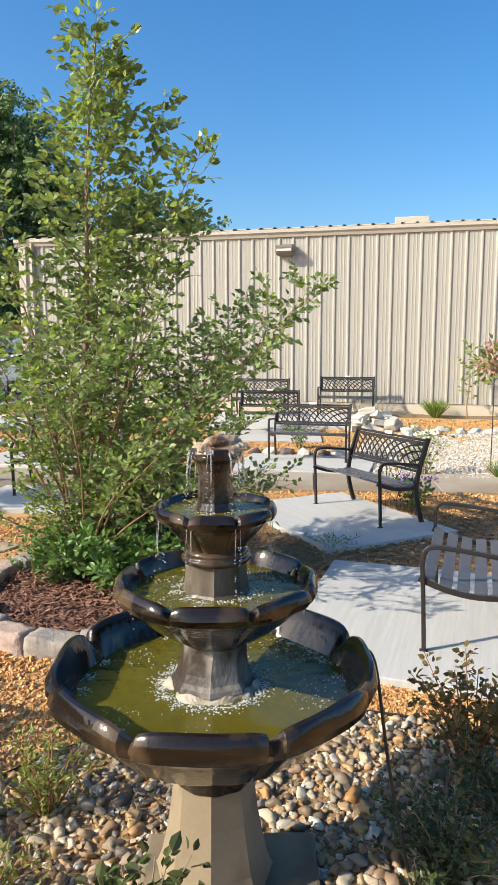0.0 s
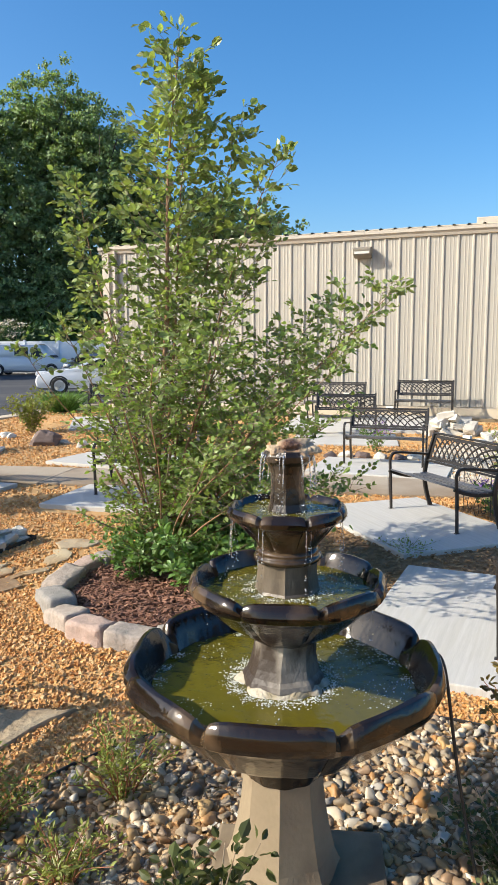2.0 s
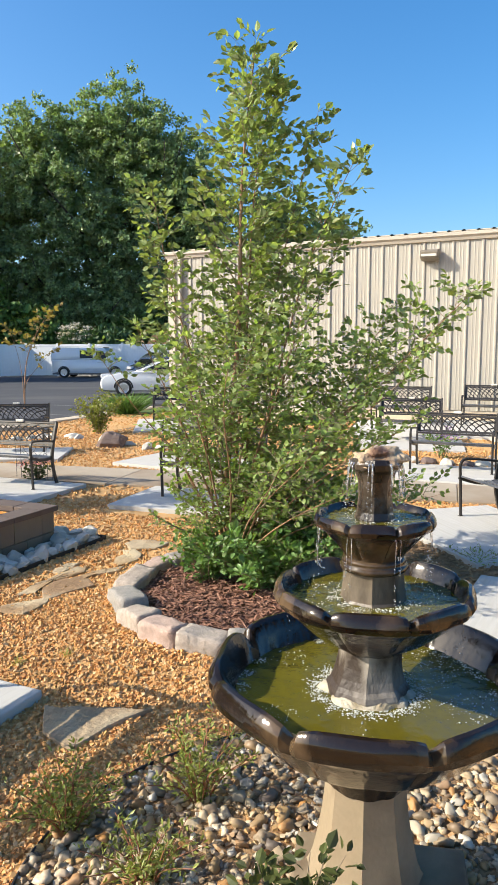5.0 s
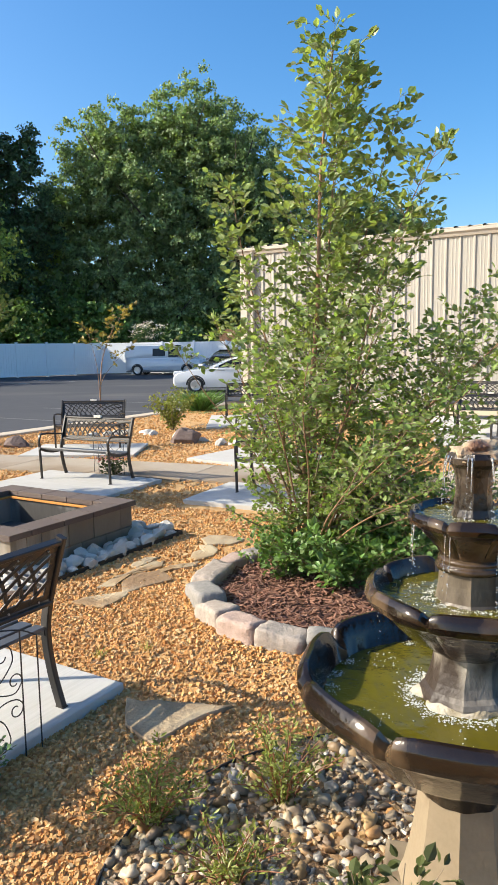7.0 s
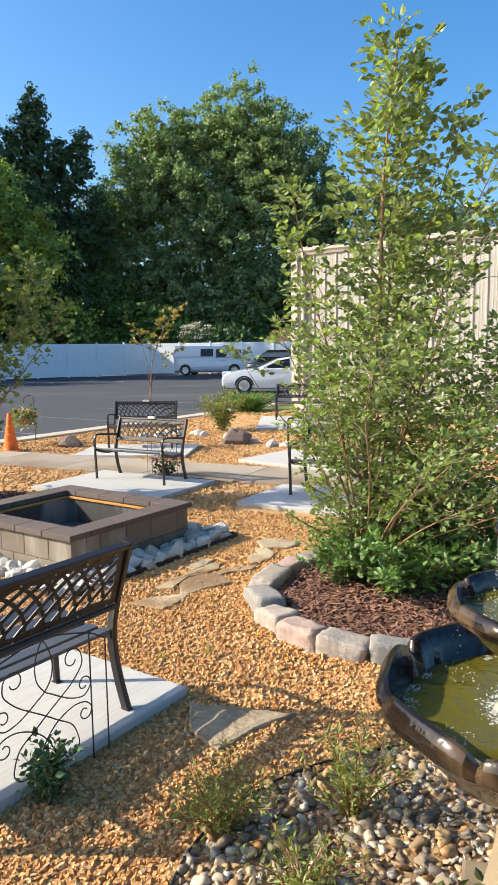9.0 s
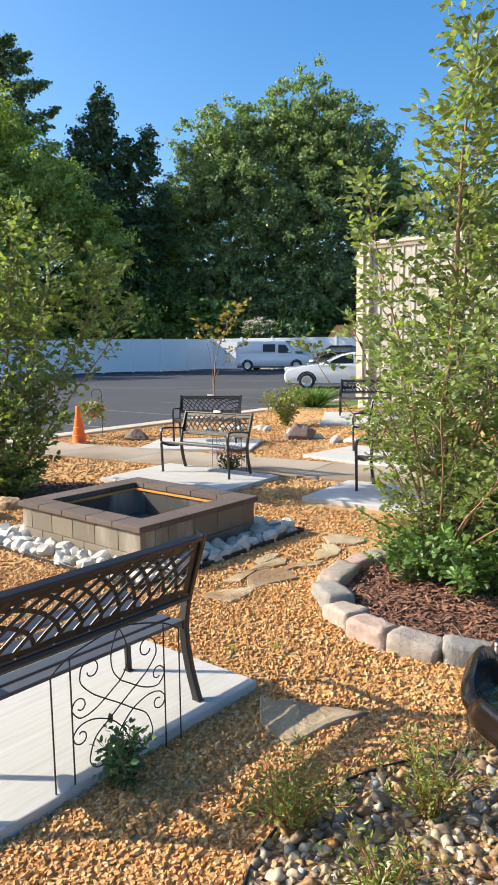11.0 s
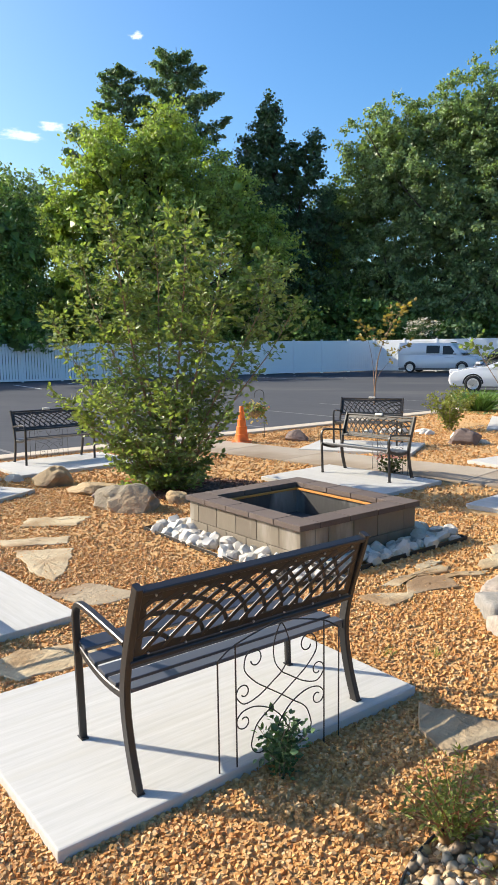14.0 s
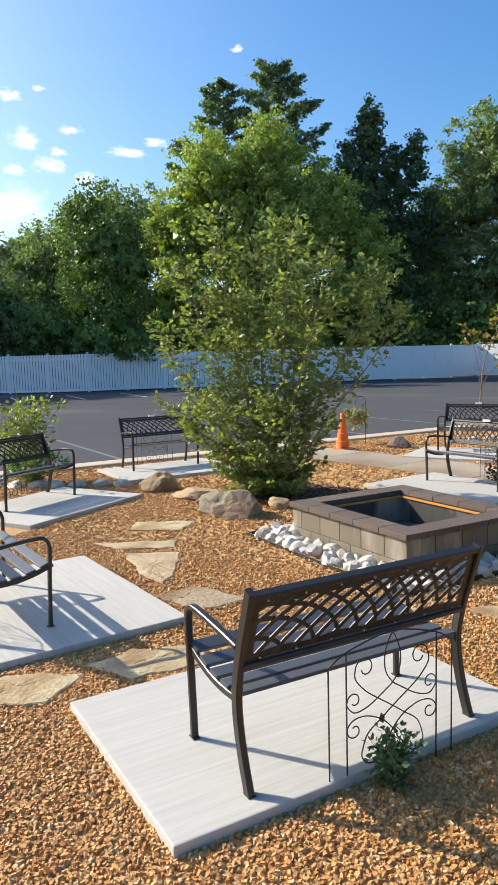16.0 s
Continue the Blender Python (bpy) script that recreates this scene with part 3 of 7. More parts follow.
# ---------------------------------------------------------------- tiered fountain
def build_fountain():
    FX, FY = 0.672, 2.085
    M_GLAZE = material("wet_brown_cast_stone", (0.007, 0.0048, 0.0035), (0.020, 0.0125, 0.008), rough=0.08, scale=14, fine=55, bump=0.38, depth=0.006,
                       dirt=(0.105, 0.068, 0.038), dirt_at=(0.52, 0.70), spec=0.5, rough_var=0.10, stretch=(1, 1, 0.8))
    M_STONE = material("tan_cast_stone", (0.195, 0.148, 0.092), (0.285, 0.222, 0.145), rough=0.8, scale=12, fine=70, bump=0.3, depth=0.005,
                       dirt=(0.15, 0.105, 0.065), dirt_at=(0.50, 0.68), stretch=(1, 1, 0.8))
    M_LIME = material("limescaled_stone", (0.24, 0.205, 0.165), (0.44, 0.40, 0.34), rough=0.5, scale=13, fine=70, bump=0.55, depth=0.010,
                      dirt=(0.035, 0.023, 0.016), dirt_at=(0.44, 0.58), stretch=(1, 1, 0.6))
    M_CREST = material("mineral_crust", (0.34, 0.235, 0.135), (0.52, 0.41, 0.27), rough=0.55, scale=22, fine=80, bump=1.0, depth=0.02,
                       dirt=(0.13, 0.06, 0.03), dirt_at=(0.45, 0.6))
    M_WATER = material("green_water", (0.075, 0.066, 0.006), (0.115, 0.095, 0.010), rough=0.04, scale=9, fine=22, bump=0.5, depth=0.014, spec=0.6, rough_var=0.02)
    M_FOAM = material("foam", (0.62, 0.64, 0.60), (0.50, 0.52, 0.48), rough=0.3, scale=30, fine=90, bump=0.4)
    M_FALL = bpy.data.materials.new("falling_water")
    M_FALL.use_nodes = True
    pb = M_FALL.node_tree.nodes["Principled BSDF"]
    pb.inputs["Base Color"].default_value = (0.92, 0.95, 0.97, 1)
    pb.inputs["Transmission Weight"].default_value = 0.85
    pb.inputs["Roughness"].default_value = 0.08
    pb.inputs["IOR"].default_value = 1.33
    root = thing("tiered_fountain", on_ground(FX, FY), "dark brown three-tier fountain with petal bowls, running with water", "fountain")
    A0 = radians(-105.5)
    N = 128

    def petal(th):
        u = ((th - A0) / (2 * math.pi) * 8 + 0.5) % 1.0 - 0.5
        return math.sqrt(max(0.0, 1 - (2 * abs(u)) ** 4.6))

    def ring(r, z, depth=0.0, dip=0.0, n=N, waver=0.0):
        out = []
        for i in range(n):
            th = 2 * math.pi * i / n + A0 + math.pi / 8
            p = petal(th)
            u = ((th - A0 + math.pi / 8) % (math.pi / 4)) - math.pi / 8
            flat = 1 + 0.5 * (depth > 0.03) * (0.96 / math.cos(u) - 1)
            k = r * flat * (1 - depth * (1 - p)) + waver * noise.noise(Vector((math.cos(th) * 3, math.sin(th) * 3, z * 20)))
            out.append((k * math.cos(th), k * math.sin(th), z - dip * (1 - p)))
        return out

    def bowl(profile, name):
        """profile: (r, z, petal depth, dip, crisp) from the neck up over the rim and down inside."""
        bm = new_bm()
        pts = []
        for i, (r, z, d, dip, crisp) in enumerate(profile):
            if crisp:
                for o, f in ((-1, 0.12), (1, 0.12)):
                    r2, z2, d2, dip2, _ = profile[i + o]
                    pts.append((r + (r2 - r) * f, z + (z2 - z) * f, d + (d2 - d) * f, dip + (dip2 - dip) * f))
            else:
                pts.append((r, z, d, dip))
        lathe(bm, [ring(r, z, d, dip, waver=0.007) for r, z, d, dip in pts], close_bottom=False, close_top=True)
        ob = part(name, bm, M_GLAZE, root, smooth=True)
        ob.data.set_sharp_from_angle(angle=radians(24))
        return ob

    bowl([(0.126, 0.40, 0, 0, 0), (0.150, 0.452, 0.02, 0, 0), (0.25, 0.512, 0.05, 0, 0), (0.36, 0.588, 0.07, 0, 0), (0.440, 0.680, 0.09, 0, 0), (0.462, 0.704, 0.07, 0.006, 1), (0.498, 0.722, 0.07, 0.014, 1), (0.509, 0.752, 0.07, 0.026, 0),
          (0.506, 0.778, 0.07, 0.040, 1), (0.494, 0.801, 0.07, 0.048, 1), (0.478, 0.804, 0.07, 0.050, 1), (0.464, 0.785, 0.07, 0.045, 0), (0.444, 0.75, 0.09, 0.02, 0), (0.424, 0.70, 0.05, 0, 0), (0.37, 0.64, 0.04, 0, 0), (0.2, 0.58, 0, 0, 0), (0.05, 0.57, 0, 0, 0)], "lower_bowl")
    bowl([(0.082, 0.835, 0, 0, 0), (0.115, 0.855, 0.03, 0, 0), (0.185, 0.898, 0.07, 0, 0), (0.245, 0.950, 0.09, 0, 0), (0.276, 0.982, 0.07, 0.002, 1), (0.306, 0.998, 0.07, 0.006, 1), (0.315, 1.020, 0.07, 0.012, 0), (0.312, 1.038, 0.07, 0.022, 1),
          (0.302, 1.053, 0.07, 0.026, 1), (0.290, 1.055, 0.07, 0.028, 1), (0.279, 1.040, 0.07, 0.014, 0), (0.264, 1.0, 0.05, 0, 0), (0.18, 0.96, 0, 0, 0), (0.05, 0.95, 0, 0, 0)], "middle_bowl")
    bowl([(0.080, 1.120, 0, 0, 0), (0.090, 1.142, 0.02, 0, 0), (0.103, 1.160, 0.06, 0, 0), (0.130, 1.192, 0.09, 0, 0), (0.162, 1.224, 0.07, 0, 1), (0.184, 1.236, 0.07, 0.004, 1), (0.191, 1.252, 0.07, 0.008, 0), (0.188, 1.264, 0.07, 0.011, 1),
          (0.180, 1.274, 0.07, 0.014, 1), (0.171, 1.275, 0.07, 0.015, 1), (0.164, 1.262, 0.09, 0.01, 0), (0.151, 1.24, 0.02, 0, 0), (0.04, 1.23, 0, 0, 0)], "upper_bowl")

    def octo(r, z, soft=0.0, n=64, scallop=0.0):
        out = []
        for i in range(n):
            th = 2 * math.pi * i / n + A0
            u = ((th - A0) % (math.pi / 4)) - math.pi / 8
            k = r * math.cos(math.pi / 8) / math.cos(u)
            k = k * (1 - soft) + r * soft
            up = scallop * (1 - math.cos(u * 8)) if scallop else 0.0
            out.append((k * math.cos(th), k * math.sin(th), z + up))
        return out

    bm = new_bm()
    lathe(bm, [octo(r, z, s, scallop=sc) for r, z, s, sc in ((0.165, 0.040, 0.3, 0.012), (0.184, 0.048, 0.1, 0.016), (0.190, 0.062, 0, 0.014), (0.184, 0.085, 0, 0.006), (0.170, 0.13, 0, 0),
                                                            (0.154, 0.20, 0, 0), (0.140, 0.28, 0, 0), (0.131, 0.36, 0, 0), (0.126, 0.42, 0, 0), (0.124, 0.47, 0, 0))], True, True)
    part("column", bm, M_STONE, root, "tan faceted stone column", smooth=False)
    bm = new_bm()
    box(bm, -0.24, -0.33, -0.02, 0.34, 0.20, 0.045, 0.012, Matrix.Rotation(radians(-14), 4, "Z"))
    part("plinth", bm, M_STONE, root, "tan square footing slab")
    bm = new_bm()
    lathe(bm, [octo(r, z, 0.2) for r, z in ((0.134, 0.60), (0.134, 0.715), (0.128, 0.728), (0.117, 0.740), (0.108, 0.765), (0.101, 0.80), (0.099, 0.83), (0.102, 0.86))], True, True)
    part("lower_neck", bm, M_LIME, root, "lime-crusted neck")
    bm = new_bm()
    crust = []
    for k, z in ((1.0, 0.690), (0.97, 0.706), (0.88, 0.714), (0.76, 0.724), (0.62, 0.735)):
        crust.append([((0.142 + 0.034 * noise.noise(Vector((math.cos(t * 0.0982) * 2.4, math.sin(t * 0.0982) * 2.4, 1)))) * k * math.cos(t * 0.0982), (0.142 + 0.034 * noise.noise(Vector((math.cos(t * 0.0982) * 2.4, math.sin(t * 0.0982) * 2.4, 1)))) * k * math.sin(t * 0.0982),
                       z + 0.006 * noise.noise(Vector((math.cos(t * 0.0982) * 9 * k, math.sin(t * 0.0982) * 9 * k, 4)))) for t in range(64)])
    lathe(bm, crust, close_top=True)
    part("lime_crust", bm, material("cream_crust", (0.34, 0.29, 0.20), (0.58, 0.53, 0.44), rough=0.6, scale=30, fine=120, bump=1.0, depth=0.01, dirt=(0.22, 0.16, 0.06), dirt_at=(0.5, 0.66)), root, "cream limescale crust at the waterline", smooth=True)
    bm = new_bm()
    lathe(bm, [octo(r, z, 0) for r, z in ((0.108, 0.955), (0.106, 1.0), (0.100, 1.012), (0.094, 1.06), (0.092, 1.10))], True, True)
    part("upper_neck", bm, material("wet_stone", (0.095, 0.073, 0.052), (0.18, 0.145, 0.105), rough=0.35, scale=22, fine=90, bump=0.5, depth=0.006, dirt=(0.035, 0.026, 0.018), dirt_at=(0.5, 0.64), stretch=(1, 1, 0.4)), root)
    bm = new_bm()
    lathe(bm, [octo(r, z, 0.9) for r, z in ((0.090, 1.095), (0.102, 1.10), (0.107, 1.109), (0.102, 1.118), (0.095, 1.122), (0.099, 1.128), (0.097, 1.136), (0.085, 1.142))], True, True)
    part("collar", bm, M_GLAZE, root, smooth=True)
    bm = new_bm()
    lathe(bm, [octo(r, z, 0.1) for r, z in ((0.066, 1.235), (0.062, 1.26), (0.055, 1.28), (0.051, 1.33), (0.053, 1.375), (0.062, 1.400), (0.076, 1.413), (0.079, 1.430), (0.070, 1.444))], True, True)
    part("spout", bm, material("wet_dark_stone", (0.055, 0.040, 0.028), (0.15, 0.12, 0.09), rough=0.28, scale=20, fine=90, bump=0.6, depth=0.008, dirt=(0.016, 0.011, 0.008), dirt_at=(0.46, 0.58), stretch=(1, 1, 0.5)), root, "wet stained fluted spout")
    bm = rock_bm(4, 0.070, 0.064, 0.030, 0.5, 5)
    for v in bm.verts:
        v.co *= 1 + 0.20 * noise.noise(Vector((v.co.x * 26, v.co.y * 26, v.co.z * 60))) + 0.07 * noise.noise(v.co * 95)
    bmesh.ops.transform(bm, matrix=Matrix.Translation((0, 0, 1.437)), verts=bm.verts)
    part("crest", bm, M_CREST, root, "rough orange-pink mineral crust", smooth=True)

    def water(r, z, name):
        bm = new_bm()
        rr = [[(r * k * math.cos(2 * math.pi * i / 96), r * k * math.sin(2 * math.pi * i / 96),
                z + 0.0034 * noise.noise(Vector((k * r * 60 * math.cos(2 * math.pi * i / 96), k * r * 60 * math.sin(2 * math.pi * i / 96), z * 9))) * (0.4 + k))
               for i in range(96)] for k in (1.0, 0.93, 0.85, 0.77, 0.69, 0.6, 0.5, 0.4, 0.3, 0.2)]
        lathe(bm, rr, close_top=True)
        bmesh.ops.recalc_face_normals(bm, faces=bm.faces)
        ob = part(name, bm, M_WATER, root, "olive-green rippled water", smooth=True)
        return ob

    water(0.418, 0.700, "lower_water")
    water(0.262, 1.004, "middle_water")
    water(0.160, 1.256, "upper_water")

    rnd = random.Random(5)

    def foam(name, spots, z, lo, hi):
        tb = new_bm()
        bmesh.ops.create_icosphere(tb, subdivisions=1, radius=1)
        tb.verts.ensure_lookup_table()
        tv = np.array([v.co[:] for v in tb.verts])
        tf = np.array([[v.index for v in f.verts] for f in tb.faces])
        tb.free()
        V, F = [], []
        for r, a, spread, count in spots:
            for _ in range(count):
                rr, th = r + rnd.gauss(0, spread), a + rnd.gauss(0, spread / max(r, 0.05))
                s = lo + (hi - lo) * rnd.random() ** 3
                F.append(tf + len(V) * len(tv))
                V.append(tv * (s, s, s * 0.5) + (rr * math.cos(th), rr * math.sin(th), z + s * 0.15))
        me = bpy.data.meshes.new(name)
        me.from_pydata(np.concatenate(V).tolist(), [], np.concatenate(F).tolist())
        bm = new_bm()
        bm.from_mesh(me)
        bpy.data.meshes.remove(me)
        return tagged(part(name, bm, M_FOAM, root, "white foam and bubbles", smooth=True), kind="stuff")

    foam("lower_foam", [(0.160, 2 * math.pi * i / 18, 0.015, 120) for i in range(18)] + [(0.18, 2 * math.pi * i / 18, 0.02, 18) for i in range(18)] + [(0.395, 2 * math.pi * i / 26 + 0.1, 0.012, 60) for i in range(26) if i % 5 < 3]
         + [(0.34, a, 0.035, 60) for a in (0.3, 0.55, 0.8, 1.1, 2.2, -0.3, -0.6, 3.6, -1.9)] + [(0.26, a, 0.03, 40) for a in (0.1, 0.5, -0.5)] + [(0.40, a, 0.014, 40) for a in (0.2, 0.45, 0.7, 2.5, 2.8, 3.1, -0.2)], 0.701, 0.0007, 0.0036)
    foam("middle_foam", [(0.122, 2 * math.pi * i / 12, 0.014, 80) for i in range(12)] + [(0.2, a, 0.03, 40) for a in (0.2, 0.6, 1.0, 2.4, 3.4)], 1.005, 0.0007, 0.0032)
    foam("upper_foam", [(0.075, 2 * math.pi * i / 10, 0.012, 16) for i in range(10)], 1.257, 0.0008, 0.003)

    def streams(name, r, z0, z1, angles, w):
        bm = new_bm()
        for a in angles:
            pts = []
            for i in range(9):
                t = i / 8
                rr = r + 0.016 * math.sqrt(t) + 0.003 * rnd.random()
                pts.append((rr * math.cos(a + 0.02 * rnd.random()), rr * math.sin(a + 0.02 * rnd.random()), z0 + (z1 - z0) * t ** 1.3))
            ww = w * (0.35 + 0.5 * rnd.random())
            cut = 4 + rnd.randrange(3)
            sweep(bm, pts[:cut], ww, seg=6, taper=lambda t: 1.0 - 0.6 * t + 0.2 * math.sin(t * 19))
            for i in range(14):
                t = 0.3 + 0.7 * rnd.random()
                rr = r + 0.016 * math.sqrt(t) + rnd.gauss(0, 0.006)
                bmesh.ops.create_icosphere(bm, subdivisions=1, radius=0.0022 * (0.4 + rnd.random()),
                                           matrix=Matrix.Translation((rr * math.cos(a), rr * math.sin(a), z0 + (z1 - z0) * t)))
        return tagged(part(name, bm, M_FALL, root, "thin falling streams of water", smooth=True), kind="stuff")

    crease = [A0 + math.pi / 8 + i * math.pi / 4 for i in range(8)]
    streams("spout_water", 0.074, 1.435, 1.26, [2 * math.pi * i / 13 + 0.4 * rnd.random() for i in range(13)], 0.011)
    streams("upper_stream", 0.172, 1.262, 1.0, [c + o + 0.03 * rnd.random() for c in crease for o in (-0.05, 0.04)], 0.0055)
    for ob in list(root.children):
        for v in ob.data.vertices:
            v.co.x += 0.013 * smoothstep((v.co.z - 0.72) / 0.2)
    streams("middle_stream", 0.285, 1.04, 0.70, [crease[i] for i in (1, 2, 3, 5)] + [0.35], 0.004)
    return root


build_fountain()


def build_pump_cord():
    bm = new_bm()
    sweep(bm, smooth_path([(1.145, 2.0, 0.795), (1.165, 1.99, 0.775), (1.178, 1.97, 0.70), (1.20, 1.93, 0.45), (1.235, 1.88, 0.18), (1.27, 1.84, 0.03), (1.35, 1.8, 0.015)], 6), 0.011, seg=8)
    tagged(part("pump_cord", bm, material("black_rubber", (0.012, 0.012, 0.012), (0.02, 0.02, 0.02), rough=0.5), smooth=True),
           "black rubber pump cord hanging from the fountain bowl", "cord")


build_pump_cord()


# ---------------------------------------------------------------- trellis behind benches
def build_trellis(m, H=0.63, W=0.63):
    root = thing("wire_trellis", m, "low black scrollwork wire trellis pushed into the gravel", "trellis", "trellises")
    d = 0.007
    bm = new_bm()
    for x, h in ((-W / 2, H * 0.84), (-W / 2 + 0.085, H * 0.92), (W / 2 - 0.085, H * 0.92), (W / 2, H * 0.84)):
        sweep(bm, [(x, 0, -0.12), (x, 0, h)], d, seg=6)
    sweep(bm, smooth_path([(-W / 2, 0, H * 0.84), (-W / 2 + 0.085, 0, H * 0.92), (-W / 8, 0, H * 0.985), (0, 0, H), (W / 8, 0, H * 0.985), (W / 2 - 0.085, 0, H * 0.92), (W / 2, 0, H * 0.84)], 5), d, seg=6)
    part("frame", bm, M_BLACK, root)

    IW, ZH = W / 2 - 0.085, H * 0.92

    def bar(name, path):
        bm = new_bm()
        sweep(bm, smooth_path([(u * IW, 0, v * ZH) for u, v in path], 5), d * 0.85, seg=6, up=(0, 1, 0))
        part(name, bm, M_BLACK, root)

    def curl(u, v, r, a0, turns):
        """A spiral that tightens towards its middle, in shares of the panel."""
        out = []
        for i in range(11):
            t = i / 10
            k, a = r * (1 - 0.62 * t), a0 + turns * 2 * math.pi * t
            out.append((u + k * math.cos(a), v + k * 0.42 * math.sin(a)))
        return out

    def mirror(path, s=-1):
        return [(s * u, v) for u, v in path]

    low = curl(0.47, 0.205, 0.22, 0.35, -0.95)
    high = curl(0.60, 0.855, 0.21, 0.0, 0.95)
    for sx in (-1, 1):
        # long bars that cross in the middle, curled at both ends
        bar("scroll", mirror(low[::-1] + [(0.55, 0.36), (0.24, 0.45), (-0.02, 0.525), (-0.30, 0.60), (-0.58, 0.68), (-0.80, 0.78)] + mirror(high), sx))
    # looped bars that end in side curls
    side = [(0.16, 0.655), (0.51, 0.57), (0.82, 0.54)] + curl(0.84, 0.63, 0.16, -0.5, 0.95)
    top = [(0.0, 0.70), (0.14, 0.78), (0.18, 0.88), (0.13, 0.98), (0.0, 1.07)]
    bar("scroll", mirror(side)[::-1] + top + mirror(top[1:-1])[::-1] + [(0.0, 0.70)] + side)
    side = [(0.25, 0.44), (0.58, 0.495), (0.84, 0.49)] + curl(0.84, 0.41, 0.16, 0.6, -0.95)
    foot = [(0.0, 0.345), (0.14, 0.24), (0.18, 0.16), (0.12, 0.08), (0.0, 0.04)]
    bar("scroll", mirror(side)[::-1] + foot + mirror(foot[1:-1])[::-1] + [(0.0, 0.345)] + side)
    return root


MAIN_BACK = (-0.83, 0.556)
trellis0 = build_trellis(on_ground(-1.105, 2.695, facing(*MAIN_BACK)))
for tx, ty, tf in ((-2.16, 9.85, NOUT), (-7.75, 9.48, (0.83, -0.55)), (-7.48, 6.1, (1, 0)), (-4.42, 2.83, (0.428, 0.903)), (3.62, 6.72, (-0.99, -0.16))):
    copy_thing(trellis0, on_ground(tx, ty, facing(*tf)))


# ---------------------------------------------------------------- leaves and trees
LEAF = (np.array([(0, 0, 0), (-0.30, 0.30, 0.05), (-0.30, 0.62, 0.04), (0, 1.0, -0.10), (0.30, 0.62, 0.04), (0.30, 0.30, 0.05), (0, 0.5, -0.04)]),
        [(0, 6, 1), (1, 6, 2), (2, 6, 3), (3, 6, 4), (4, 6, 5), (5, 6, 0)])
SLIM = (np.array([(0, 0, 0), (-0.19, 0.45, 0.03), (0, 1.0, -0.06), (0.19, 0.45, 0.03)]), [(0, 3, 2, 1)])
BLADE = (np.array([(-0.02, 0, 0), (0.02, 0, 0), (0.015, 0.6, 0.10), (-0.015, 0.6, 0.10), (0, 1.0, -0.02)]), [(0, 1, 2, 3), (3, 2, 4)])
CLUMP = (np.array([(0, 0, 0), (-0.42, 0.5, 0.10), (0, 1.0, -0.08), (0.42, 0.5, 0.10)]), [(0, 3, 2, 1)])


def scatter_mesh(name, template, pts, dirs, sizes, mat, seed, parent=None, label="", up_bias=0.8, kind="", normals=None):
    """One mesh of many leaves: each at a point, along a direction, with a roughly upward or given face."""
    tv, tf = template
    g = np.random.RandomState(seed)
    P, D = np.asarray(pts, float), np.asarray(dirs, float)
    S = np.asarray(sizes, float)[:, None, None]
    D /= np.linalg.norm(D, axis=1)[:, None] + 1e-9
    Nn = g.normal(size=P.shape) * 0.7
    Nn[:, 2] += up_bias
    if normals is not None:
        Nn = np.asarray(normals, float)
    side = np.cross(D, Nn)
    side /= np.linalg.norm(side, axis=1)[:, None] + 1e-9
    Nn = np.cross(side, D)
    V = P[:, None, :] + S * (tv[None, :, 0:1] * side[:, None, :] + tv[None, :, 1:2] * D[:, None, :] + tv[None, :, 2:3] * Nn[:, None, :])
    n, k = len(P), len(tv)
    faces = []
    base = np.arange(n) * k
    for f in tf:
        faces.append(np.stack([base + i for i in f], axis=1))
    return raw_mesh(name, V.reshape(-1, 3), faces, mat, parent, label, kind)


def raw_mesh(name, V, faces, mat, parent=None, label="", kind="", smooth=False):
    me = bpy.data.meshes.new(name)
    loops = np.concatenate([f.reshape(-1) for f in faces])
    sizes = np.concatenate([np.full(len(f), f.shape[1]) for f in faces])
    me.vertices.add(len(V))
    me.vertices.foreach_set("co", np.ascontiguousarray(V, dtype=np.float32).reshape(-1))
    me.loops.add(len(loops))
    me.loops.foreach_set("vertex_index", loops.astype(np.int32))
    me.polygons.add(len(sizes))
    starts = np.concatenate(([0], np.cumsum(sizes)[:-1]))
    me.polygons.foreach_set("loop_start", starts.astype(np.int32))
    me.polygons.foreach_set("loop_total", sizes.astype(np.int32))
    me.polygons.foreach_set("use_smooth", np.full(len(sizes), smooth))
    me.update(calc_edges=True)
    me.validate()
    me.materials.append(mat)
    ob = new(name, me)
    if parent:
        ob.parent = parent
    if label:
        ob["label"] = label
    if kind:
        ob["kind"] = kind
    return ob


M_BARK = material("peeling_red_brown_bark", (0.245, 0.125, 0.065), (0.335, 0.20, 0.12), rough=0.85, scale=8, fine=50, bump=0.6, depth=0.006, stretch=(1, 1, 0.3))
M_TWIG = material("grey_brown_twig", (0.20, 0.15, 0.10), (0.28, 0.22, 0.15), rough=0.8, scale=8, fine=60, bump=0.2, depth=0.002)
M_DARKBARK = material("dark_bark", (0.06, 0.045, 0.035), (0.10, 0.08, 0.06), rough=0.95, scale=1.5, fine=12, bump=0.8, depth=0.05, stretch=(1, 1, 0.25))
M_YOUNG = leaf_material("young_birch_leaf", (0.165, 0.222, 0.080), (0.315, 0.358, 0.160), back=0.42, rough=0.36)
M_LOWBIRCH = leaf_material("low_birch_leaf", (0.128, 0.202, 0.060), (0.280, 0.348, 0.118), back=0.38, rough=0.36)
M_BIRCH2 = leaf_material("darker_birch_leaf", (0.120, 0.172, 0.060), (0.275, 0.320, 0.115), back=0.42)
